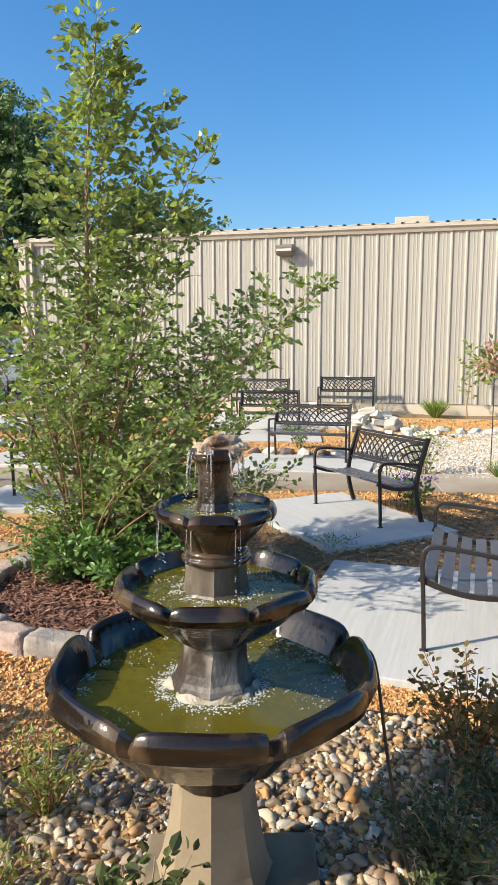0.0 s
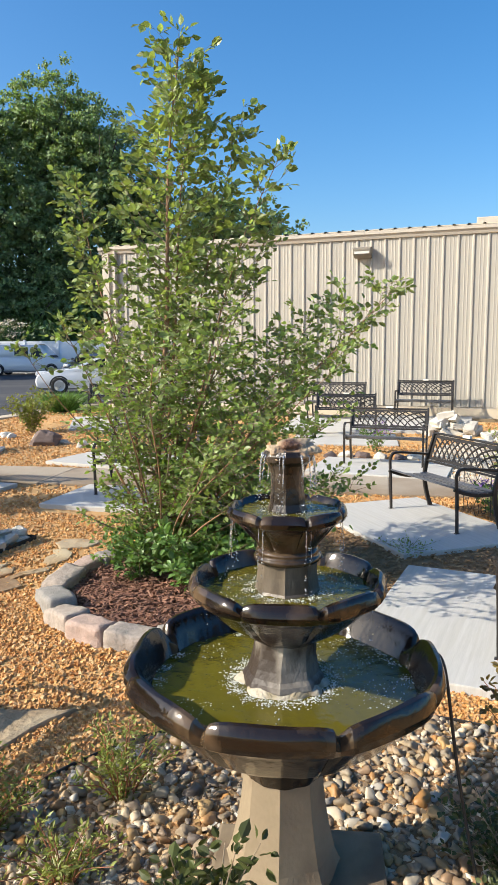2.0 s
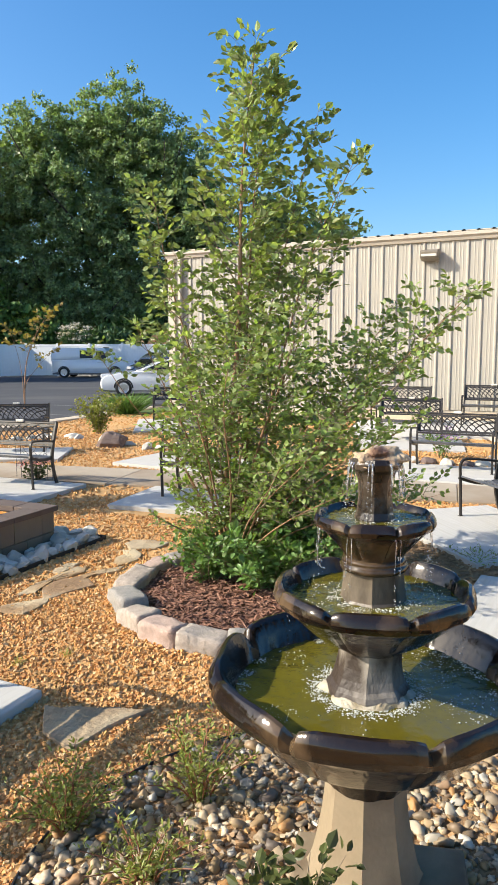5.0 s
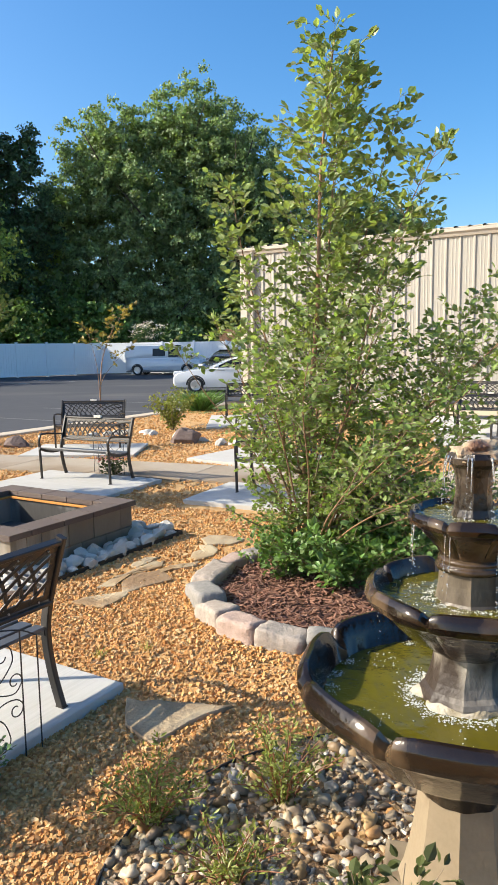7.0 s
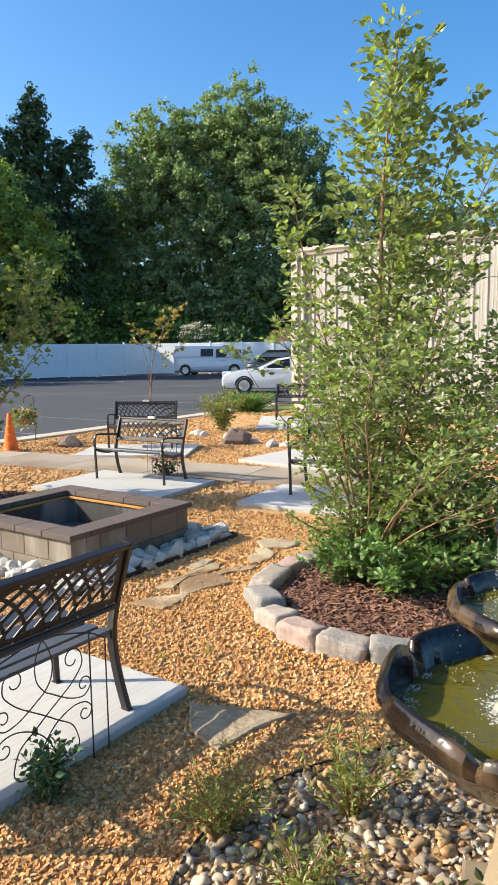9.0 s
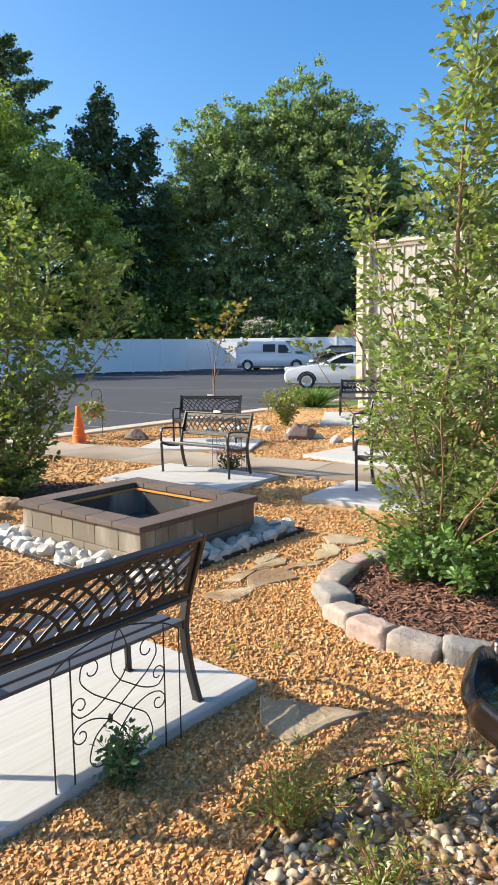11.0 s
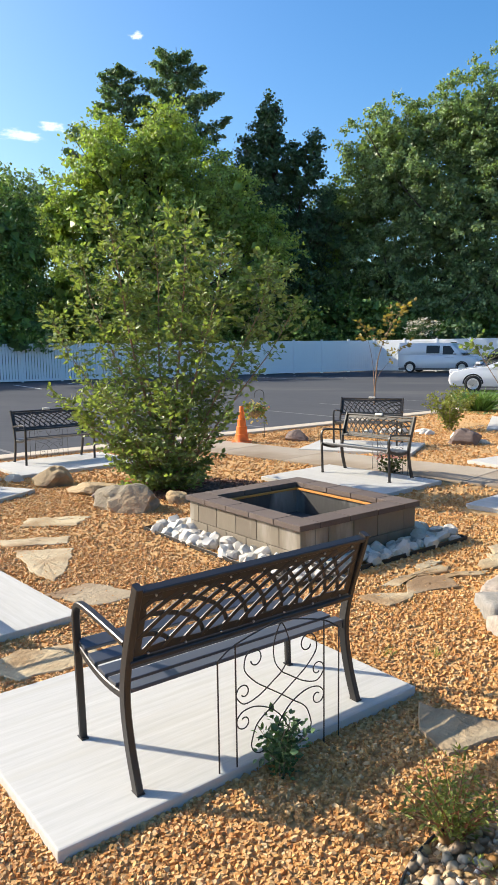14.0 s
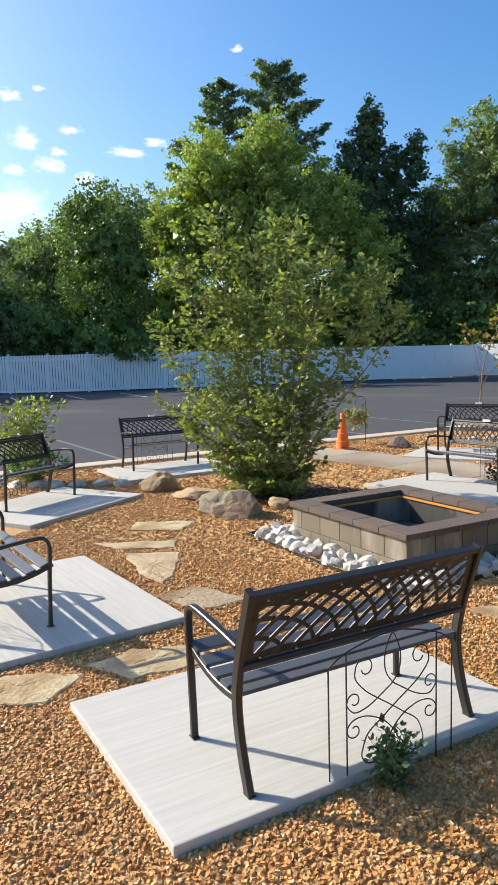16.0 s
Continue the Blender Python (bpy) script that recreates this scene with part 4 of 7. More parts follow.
M_GREEN = leaf_material("shrub_leaf", (0.080, 0.165, 0.044), (0.18, 0.285, 0.092), back=0.28)
M_OLIVE = leaf_material("olive_shrub_leaf", (0.140, 0.172, 0.036), (0.265, 0.275, 0.070), back=0.28)
M_LIMEY = leaf_material("pale_shrub_leaf", (0.14, 0.20, 0.05), (0.24, 0.29, 0.08), back=0.3)
M_DARKLEAF = leaf_material("dark_glossy_leaf", (0.045, 0.062, 0.020), (0.095, 0.110, 0.036), back=0.22, rough=0.42)
M_BLUEGREEN = leaf_material("blue_green_leaf", (0.050, 0.105, 0.042), (0.110, 0.185, 0.085), back=0.25)
M_REDLEAF = leaf_material("reddish_leaf", (0.13, 0.115, 0.035), (0.22, 0.13, 0.05), back=0.3)
M_AUTUMN = leaf_material("turning_leaf", (0.24, 0.19, 0.05), (0.34, 0.24, 0.09), back=0.35)
M_WOOD_A = leaf_material("oak_leaf", (0.140, 0.215, 0.098), (0.275, 0.350, 0.160), back=0.30, island=0.45)
M_WOOD_B = leaf_material("walnut_leaf", (0.200, 0.285, 0.070), (0.375, 0.440, 0.130), back=0.34, island=0.4)
M_WOOD_C = leaf_material("pine_needle", (0.100, 0.175, 0.100), (0.190, 0.270, 0.150), back=0.22, island=0.4)
M_WOOD_D = leaf_material("cedar_leaf", (0.042, 0.090, 0.042), (0.090, 0.152, 0.064), back=0.12, island=0.45)
M_WOOD_E = leaf_material("hedgerow_leaf", (0.078, 0.150, 0.037), (0.165, 0.248, 0.062), back=0.2, island=0.5)


def curve(table):
    def at(z):
        for (z0, r0), (z1, r1) in zip(table, table[1:]):
            if z <= z1:
                return r0 + (r1 - r0) * max(0.0, (z - z0) / (z1 - z0))
        return table[-1][1]
    return at


def young_tree(name, x, y, stems, label, leaf_mat, seed, leaf=0.062, step=0.052, twig_len=0.16, dens=1.0, category="tree", low_mat=None, low_size=(0.56, 0.155), flare=(0.10, 0.35, 0.70), gap=0.045):
    """Slender multi-stemmed young tree. stems: (top dx, dy, z, base radius, base dx, dy, lowest branch, table of height and branch reach)."""
    rnd = random.Random(seed)
    root = thing(name, on_ground(x, y), label, category)
    twigs = new_bm()
    pts, dirs, sizes = [], [], []

    def put_leaf(p, d, s):
        d = d.normalized() + Vector((rnd.gauss(0, 0.35), rnd.gauss(0, 0.35), rnd.gauss(0.05, 0.35)))
        pts.append(p[:])
        dirs.append(d[:])
        sizes.append(s * (low_size[0] + low_size[1] * p.z))

    az = rnd.random() * 6
    for tx, ty, tz, r, bx, by, low, table in stems:
        reach_at = curve(table)
        line = smooth_path([(bx, by, -0.03), (bx + (tx - bx) * flare[0] + rnd.gauss(0, 0.02), by + (ty - by) * flare[0], tz * 0.2), (bx + (tx - bx) * flare[1], by + (ty - by) * flare[1] + rnd.gauss(0, 0.03), tz * 0.5),
                            (bx + (tx - bx) * flare[2] + rnd.gauss(0, 0.03), by + (ty - by) * flare[2], tz * 0.78), (tx, ty, tz)], 8)
        trunk = new_bm()
        sweep(trunk, line, 2 * r, seg=8, taper=lambda t: 1.0 - 0.9 * t)
        part("trunk", trunk, M_BARK, root, "peeling reddish-brown stem", smooth=True)
        n = len(line)
        zz = low
        while zz < tz - 0.02:
            f = zz / tz
            p = line[min(n - 1, int(f * (n - 1)))]
            az += 2.4 + rnd.gauss(0, 0.4)
            out = Vector((math.cos(az), math.sin(az), 0))
            tip_r = max(0.05, reach_at(zz) * (0.45 + 0.6 * rnd.random()))
            rise = tip_r * (0.6 + 0.45 * rnd.random()) * (0.12 + 0.88 * min(1, zz / 1.4)) + 0.03
            end = p + out * tip_r + Vector((rnd.gauss(0, 0.05), rnd.gauss(0, 0.05), rise))
            midp = p + out * tip_r * 0.5 + Vector((0, 0, rise * 0.38))
            br = smooth_path([p, midp, end], 5)
            sweep(twigs, br, 2 * max(0.0022, r * 0.28 * (1 - f) + 0.002), seg=5, taper=lambda t: 1 - 0.7 * t)
            L = max(tip_r, 0.1)
            m = max(2, int(L / 0.075 * dens))
            for k in range(m):
                t = 0.25 + 0.75 * (k + rnd.random()) / m
                q = br[min(len(br) - 1, int(t * (len(br) - 1)))]
                side = out.cross(Vector((0, 0, 1))) * (1 if k % 2 else -1)
                td = (out * 0.6 + side * (0.7 + 0.3 * rnd.random()) + Vector((0, 0, 0.25 + rnd.gauss(0, 0.3)))).normalized()
                tl = twig_len * (0.4 + 0.9 * rnd.random()) * (1.1 - 0.5 * t)
                e = q + td * tl
                sweep(twigs, [q, e], 0.0032, seg=3)
                c = max(2, int(tl / gap))
                for j in range(c + 1):
                    u = (j + 0.6) / (c + 0.6)
                    put_leaf(q + td * tl * u, td + side * (0.8 if j % 2 else -0.8) * (1 if j < c else 0), leaf * (0.6 + 0.65 * rnd.random()))
            put_leaf(end, end - midp, leaf)
            zz += step * (0.7 + 0.6 * rnd.random()) * (1 + 0.4 * f)
        for k in range(10):
            put_leaf(line[-1 - rnd.randrange(4)], Vector((rnd.gauss(0, 1), rnd.gauss(0, 1), 0.4)), leaf * 0.9)
    part("twig_growth", twigs, M_TWIG, root)["kind"] = "stuff"
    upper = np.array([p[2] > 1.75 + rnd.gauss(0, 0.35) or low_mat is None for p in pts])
    P, D, S = np.array(pts), np.array(dirs), np.array(sizes)
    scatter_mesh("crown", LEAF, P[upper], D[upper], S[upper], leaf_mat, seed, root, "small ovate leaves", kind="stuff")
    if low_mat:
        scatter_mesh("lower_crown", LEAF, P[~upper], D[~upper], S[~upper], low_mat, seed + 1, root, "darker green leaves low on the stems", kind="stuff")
    return root


young_tree("young_birch", 0.37, 5.42,
           [(0.20, 0.02, 3.91, 0.032, 0, 0, 0.30, [(0.3, 0.70), (1.0, 0.80), (1.7, 0.66), (2.2, 0.50), (2.7, 0.44), (3.3, 0.40), (3.8, 0.28), (4.2, 0.10)]),
            (0.34, 0.14, 3.76, 0.017, 0.03, 0.08, 1.3, [(1.3, 0.5), (1.8, 0.42), (2.6, 0.34), (3.3, 0.24), (3.74, 0.08)]),
            (0.66, 0.02, 3.45, 0.013, 0.03, 0.06, 2.2, [(2.2, 0.22), (3.0, 0.14), (3.45, 0.07)]), (0.90, -0.28, 3.14, 0.016, 0.06, 0.03, 1.3, [(1.3, 0.5), (2.0, 0.42), (2.6, 0.24), (3.2, 0.08)]),
            (0.90, 0.10, 2.75, 0.012, 0.06, 0.03, 2.1, [(2.1, 0.2), (2.75, 0.08)]),
            (1.72, -0.45, 2.20, 0.015, 0.09, -0.03, 0.8, [(0.8, 0.5), (1.6, 0.48), (2.2, 0.14)]),
            (1.35, 0.45, 2.05, 0.014, 0.08, 0.02, 0.6, [(0.6, 0.5), (1.5, 0.44), (2.05, 0.14)]),
            (1.45, -0.20, 1.30, 0.012, 0.08, -0.03, 0.15, [(0.15, 0.45), (0.8, 0.45), (1.3, 0.2)]), (1.10, -0.35, 1.7, 0.012, 0.08, -0.03, 0.15, [(0.15, 0.45), (1.0, 0.5), (1.7, 0.25)]), (1.55, -0.15, 0.75, 0.010, 0.10, -0.02, 0.15, [(0.15, 0.35), (0.75, 0.15)]),
            (-0.56, 0.05, 2.95, 0.014, -0.05, 0.02, 1.5, [(1.5, 0.34), (2.3, 0.24), (2.95, 0.08)]),
            (-1.00, -0.08, 1.80, 0.011, -0.04, 0.02, 1.58, [(1.58, 0.06), (1.80, 0.06)]),
            (-0.50, -0.15, 1.2, 0.010, -0.05, -0.02, 0.15, [(0.15, 0.4), (1.2, 0.2)]), (-0.66, -0.50, 1.95, 0.013, -0.05, 0.02, 0.4, [(0.4, 0.30), (1.4, 0.16), (1.95, 0.06)]),
            (1.20, -0.80, 1.65, 0.012, 0.06, -0.05, 0.5, [(0.5, 0.4), (1.2, 0.42), (1.65, 0.15)]), (1.05, -1.15, 1.30, 0.011, 0.05, -0.05, 0.55, [(0.55, 0.3), (1.0, 0.38), (1.3, 0.2)]), (1.40, 0.10, 1.75, 0.012, 0.06, 0.0, 0.4, [(0.4, 0.45), (1.2, 0.45), (1.75, 0.2)]), (0.45, -0.75, 2.0, 0.013, 0.02, -0.06, 1.05, [(1.05, 0.40), (1.4, 0.45), (2.0, 0.2)]), (0.55, -1.30, 1.35, 0.012, 0.04, -0.06, 0.5, [(0.5, 0.35), (1.35, 0.3)]), (-0.05, -1.30, 1.75, 0.012, 0, -0.06, 1.15, [(1.15, 0.30), (1.75, 0.25)]), (-0.35, -0.80, 1.75, 0.012, -0.04, -0.06, 0.4, [(0.4, 0.35), (1.75, 0.2)]), (0.40, 0.45, 2.4, 0.013, 0, 0.08, 0.8, [(0.8, 0.45), (2.4, 0.2)]), (-0.20, 0.40, 1.8, 0.012, 0, 0.08, 0.5, [(0.5, 0.4), (1.8, 0.2)]), (0.75, -0.45, 1.1, 0.011, 0.05, -0.05, 0.2, [(0.2, 0.5), (1.1, 0.3)]),
            (1.05, -1.05, 0.85, 0.011, 0.05, -0.05, 0.35, [(0.35, 0.2), (0.85, 0.25)]), (1.45, -0.75, 0.80, 0.011, 0.06, -0.04, 0.35, [(0.35, 0.2), (0.80, 0.25)]),
            (0.22, -1.62, 1.15, 0.011, 0.02, -0.06, 0.75, [(0.75, 0.2), (1.15, 0.25)]), (0.62, -1.45, 0.95, 0.011, 0.03, -0.06, 0.6, [(0.6, 0.2), (0.95, 0.25)]),
            (0.75, 0.75, 1.25, 0.011, 0.04, 0.05, 0.6, [(0.6, 0.25), (1.25, 0.25)]), (0.50, 1.00, 1.60, 0.011, 0.02, 0.06, 0.8, [(0.8, 0.25), (1.6, 0.2)])],
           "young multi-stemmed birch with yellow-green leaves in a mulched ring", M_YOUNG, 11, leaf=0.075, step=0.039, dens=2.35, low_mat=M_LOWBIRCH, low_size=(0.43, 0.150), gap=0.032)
young_tree("young_birch", -4.60, 7.85,
           [(tx, ty, tz * 0.955, r, bx, by, low, [(z, q * (1.0 if z < 1.2 else 1.4)) for z, q in tab]) for tx, ty, tz, r, bx, by, low, tab in [(-0.78, 0.0, 3.75, 0.026, -0.05, 0, 0.15, [(0.15, 0.95), (1.0, 0.75), (1.4, 0.24), (2.4, 0.25), (3.1, 0.24), (3.75, 0.08)]),
            (0.36, 0.0, 3.55, 0.025, 0.05, 0.02, 0.15, [(0.15, 0.9), (1.0, 0.7), (1.4, 0.24), (2.4, 0.26), (3.0, 0.24), (3.55, 0.08)]),
            (-0.25, 0.25, 3.50, 0.02, 0.0, 0.1, 1.7, [(1.7, 0.3), (2.7, 0.28), (3.5, 0.08)]),
            (0.90, -0.1, 3.15, 0.02, 0.10, 0, 0.9, [(0.9, 0.4), (1.6, 0.32), (2.5, 0.34), (3.15, 0.08)]),
            (1.45, 0.05, 2.85, 0.018, 0.08, 0.04, 1.0, [(1.0, 0.36), (1.8, 0.3), (2.4, 0.3), (2.85, 0.08)]),
            (1.72, 0.1, 2.38, 0.016, 0.06, 0.04, 1.2, [(1.2, 0.22), (2.38, 0.10)]),
            (-1.25, 0.1, 3.15, 0.018, -0.10, 0.03, 0.9, [(0.9, 0.4), (1.6, 0.32), (2.5, 0.32), (3.15, 0.08)]),
            (-1.62, -0.1, 2.35, 0.016, -0.06, -0.04, 1.0, [(1.0, 0.3), (1.9, 0.26), (2.35, 0.08)]),
            (-1.15, -0.3, 1.10, 0.012, -0.06, -0.04, 0.12, [(0.12, 0.5), (1.1, 0.3)]), (0.85, -0.3, 1.0, 0.012, 0.06, -0.04, 0.12, [(0.12, 0.5), (1.0, 0.2)]),
            (-1.30, -0.2, 1.2, 0.010, -0.05, -0.03, 0.08, [(0.08, 0.45), (1.2, 0.25)]), (-0.9, -0.35, 1.1, 0.010, -0.05, -0.05, 0.08, [(0.08, 0.5), (1.1, 0.3)]), (-1.0, 0.15, 1.35, 0.010, -0.05, 0.03, 0.08, [(0.08, 0.45), (1.35, 0.25)]),
            (-0.35, -0.6, 1.25, 0.012, 0, -0.08, 0.08, [(0.08, 0.5), (1.25, 0.3)]), (0.35, -0.5, 1.15, 0.011, 0.03, -0.06, 0.08, [(0.08, 0.5), (1.15, 0.3)]), (0.8, 0.0, 1.0, 0.010, 0.05, 0, 0.08, [(0.08, 0.45), (1.0, 0.25)]), (0.5, 0.2, 1.3, 0.010, 0.03, 0.05, 0.1, [(0.1, 0.45), (1.3, 0.25)]), (-0.5, 0.2, 2.5, 0.016, -0.03, 0.1, 0.8, [(0.8, 0.4), (1.5, 0.22), (2.5, 0.15)]), (0.6, 0.2, 2.6, 0.016, 0.03, 0.1, 0.8, [(0.8, 0.4), (1.5, 0.22), (2.6, 0.15)])]],
           "bushy multi-stemmed young birch behind the boulders", M_BIRCH2, 23, leaf=0.076, step=0.046, twig_len=0.16, dens=2.2, low_size=(0.85, 0.05), gap=0.040, flare=(0.20, 0.52, 0.82))


def shrub(name, x, y, h, r, n, leaf, mat, label, seed, template=LEAF, stem_mat=None, stems=12, flower=None, upright=0.5, bare=0.15, category="shrub"):
    """Stems fanning from one root, leaves along them."""
    rnd = random.Random(seed)
    root = thing(name, on_ground(x, y), label, category)
    bm = new_bm()
    pts, dirs, sizes, heads = [], [], [], []
    for s in range(stems):
        a = 2.4 * s + rnd.gauss(0, 0.3)
        rr = r * math.sqrt((s + 0.7) / stems)
        hh = h * (0.65 + 0.4 * rnd.random()) * (1.0 - (1 - upright) * 0.5 * rr / r)
        o = Vector((math.cos(a), math.sin(a), 0))
        line = smooth_path([o * 0.02 + Vector((0, 0, -0.02)), o * rr * 0.45 + Vector((0, 0, hh * 0.55)), o * rr + Vector((rnd.gauss(0, 0.02), rnd.gauss(0, 0.02), hh))], 6)
        sweep(bm, line, 0.006 + 0.004 * h, seg=5, taper=lambda t: 1 - 0.6 * t)
        heads.append(line[-1])
        for k in range(max(3, n // stems)):
            t = bare + (1 - bare) * rnd.random() ** 0.8
            p = line[min(len(line) - 1, int(t * (len(line) - 1)))]
            d = Vector((rnd.gauss(0, 1), rnd.gauss(0, 1), rnd.gauss(0.5, 0.5)))
            off = d.normalized() * leaf * rnd.random() * 1.6
            pts.append((p + off)[:])
            dirs.append(d[:])
            sizes.append(leaf * (0.6 + 0.7 * rnd.random()))
    part("stem_growth", bm, stem_mat or M_TWIG, root)["kind"] = "stuff"
    scatter_mesh("foliage", template, pts, dirs, sizes, mat, seed, root, kind="stuff")
    if flower:
        fp = [(p + Vector((rnd.gauss(0, leaf), rnd.gauss(0, leaf), leaf * 0.5 + rnd.random() * leaf)))[:] for p in heads for _ in range(14)]
        fd = [(rnd.gauss(0, 1), rnd.gauss(0, 1), rnd.random() + 0.3) for _ in fp]
        scatter_mesh("flowers", CLUMP, fp, fd, [leaf * 0.6] * len(fp), flower, seed, root, kind="stuff")
    return root


def tussock(x, y, h, r, n, mat, label, seed):
    rnd = random.Random(seed)
    root = thing("grass_clump", on_ground(x, y), label, "ornamental grass")
    pts, dirs, sizes = [], [], []
    for _ in range(n):
        a, q = rnd.random() * 6.283, rnd.random() ** 0.6
        pts.append((0.25 * r * q * math.cos(a), 0.25 * r * q * math.sin(a), -0.01))
        dirs.append((r * q * math.cos(a), r * q * math.sin(a), h * (0.6 + 0.5 * rnd.random())))
        sizes.append(math.hypot(r * q, h) * (0.7 + 0.35 * rnd.random()))
    scatter_mesh("grass_tuft", BLADE, pts, dirs, sizes, mat, seed, root, kind="stuff")
    return root


def petals(name, c1, c2):
    return leaf_material(name, c1, c2, back=0.25)


M_PURPLE = petals("purple_petal", (0.18, 0.10, 0.36), (0.30, 0.18, 0.5))
M_PINK = petals("pink_petal", (0.62, 0.20, 0.24), (0.75, 0.42, 0.42))
M_STEMRED = material("red_stem", (0.22, 0.07, 0.03), (0.30, 0.12, 0.06), rough=0.7)

# ground cover under the tree, garden shrubs
shrub("ground_cover", 0.62, 5.05, 0.56, 0.66, 2400, 0.052, M_GREEN, "dense bright green leafy cover at the tree's foot", 31, stems=40, upright=0.6)
shrub("ground_cover", 0.20, 5.25, 0.42, 0.36, 800, 0.05, M_GREEN, "dense bright green leafy cover at the tree's foot", 32, stems=22, upright=0.6)
shrub("ground_cover", 0.85, 5.4, 1.10, 0.55, 1900, 0.05, M_GREEN, "dense bright green leafy growth round the stems", 28, stems=40, upright=0.8)
shrub("ground_cover", 1.40, 5.35, 0.85, 0.45, 1300, 0.05, M_GREEN, "dense bright green leafy growth round the stems", 29, stems=30, upright=0.7)
shrub("ground_cover", 1.15, 5.2, 0.62, 0.48, 1300, 0.05, M_GREEN, "dense bright green leafy cover at the tree's foot", 33, stems=24, upright=0.6)
shrub("low_shrub", -0.36, 2.47, 0.27, 0.26, 1150, 0.026, M_OLIVE, "low fine-leaved shrub with reddish stems among the gravel", 34, SLIM, M_STEMRED, 22)
shrub("low_shrub", 0.13, 2.60, 0.34, 0.25, 1150, 0.026, M_OLIVE, "low fine-leaved shrub with reddish stems among river stones", 35, SLIM, M_STEMRED, 22)
shrub("low_shrub", -0.05, 2.16, 0.20, 0.22, 700, 0.026, M_OLIVE, "low fine-leaved shrub with reddish stems among river stones", 36, SLIM, M_STEMRED, 18)
shrub("leggy_shrub", 1.80, 2.42, 0.50, 0.27, 760, 0.032, M_REDLEAF, "leggy bronze-leaved shrub with bare red stems", 37, LEAF, M_STEMRED, 20, bare=0.35, upright=0.8)
shrub("dark_shrub", 1.42, 1.92, 0.30, 0.32, 1500, 0.024, M_DARKLEAF, "dark glossy low shrub in shade beside river stones", 38, LEAF, None, 30)
shrub("dark_shrub", 1.78, 2.10, 0.32, 0.32, 1400, 0.024, M_DARKLEAF, "dark glossy low shrub in shade beside river stones", 39, LEAF, None, 28)
shrub("dark_sprig", 0.38, 1.74, 0.44, 0.17, 240, 0.042, M_DARKLEAF, "dark leafy sprigs rising in front of the fountain", 40, LEAF, None, 9, upright=1.0, bare=0.35)
shrub("flower_plant", -1.07, 2.60, 0.26, 0.12, 520, 0.030, M_BLUEGREEN, "small leafy green plant beneath the wire trellis", 41, LEAF, None, 12)
shrub("flower_plant", -2.12, 9.78, 0.30, 0.24, 260, 0.05, M_DARKLEAF, "small flowering plant behind the bench", 42, LEAF, None, 12, flower=M_PINK)
shrub("flower_plant", 3.80, 6.72, 0.38, 0.2, 260, 0.05, M_GREEN, "purple-flowered plant behind the bench", 43, LEAF, None, 12, flower=M_PURPLE)
shrub("garden_shrub", -2.08, 15.5, 0.98, 0.56, 1500, 0.06, M_OLIVE, "rounded green shrub among the far stones", 44, LEAF, None, 26)
shrub("garden_shrub", -8.48, 7.32, 1.32, 0.55, 1000, 0.085, M_LIMEY, "pale green upright shrub behind the bench", 45, LEAF, None, 26, upright=0.9)
shrub("garden_shrub", -8.15, 7.15, 0.62, 0.55, 900, 0.06, M_GREEN, "dark green low shrub behind the bench", 46, LEAF, None, 18)
shrub("garden_shrub", 4.9, 8.55, 0.75, 0.35, 260, 0.05, M_LIMEY, "thin pale shrub at the walkway's edge", 47, LEAF, None, 14)
shrub("garden_shrub", 4.1, 11.4, 0.5, 0.3, 300, 0.05, M_GREEN, "low green shrub between the benches", 48, LEAF, None, 14, flower=M_PURPLE)
shrub("garden_shrub", 2.45, 5.62, 0.14, 0.3, 240, 0.03, M_LIMEY, "creeping green weeds in mulch", 49, SLIM, None, 16)
tussock(-1.95, 20.4, 0.62, 0.75, 800, M_GREEN, "clump of ornamental grass near the building corner", 51)
tussock(7.79, 13.45, 0.42, 0.3, 260, M_LIMEY, "grey-green ornamental grass against the foundation", 52)
tussock(5.75, 8.05, 0.30, 0.2, 120, M_LIMEY, "grey-green ornamental grass by the white gravel", 53)
for i, (gx, gy) in enumerate(((-0.65, 4.0), (-0.9, 3.9), (0.75, 2.95), (1.2, 2.85), (1.0, 3.0))):
    tussock(gx, gy, 0.07, 0.06, 26, M_LIMEY, "small tuft of weeds in the gravel", 54 + i)
young_tree("sapling", 8.31, 13.05, [(0.02, 0, 1.50, 0.016, 0, 0, 0.50, [(0.5, 0.26), (1.0, 0.24), (1.50, 0.12)])], "slim young tree staked before the wall", M_YOUNG, 61, leaf=0.105, step=0.045, twig_len=0.12, dens=1.6)
young_tree("sapling", -5.2, 21.9, [(0.90, 0, 3.00, 0.028, 0, 0, 1.75, [(1.7, 0.35), (3.0, 0.25)]), (-0.38, 0, 2.45, 0.016, 0, 0, 1.9, [(1.9, 0.25), (2.45, 0.2)]), (0.85, 0.1, 1.75, 0.014, 0, 0, 1.25, [(1.25, 0.25), (1.75, 0.3)])],
           "sparse leaning sapling with yellowing leaves by the lot", M_AUTUMN, 62, leaf=0.15, step=0.095, twig_len=0.20, dens=1.1, flare=(0.0, 0.12, 0.5))


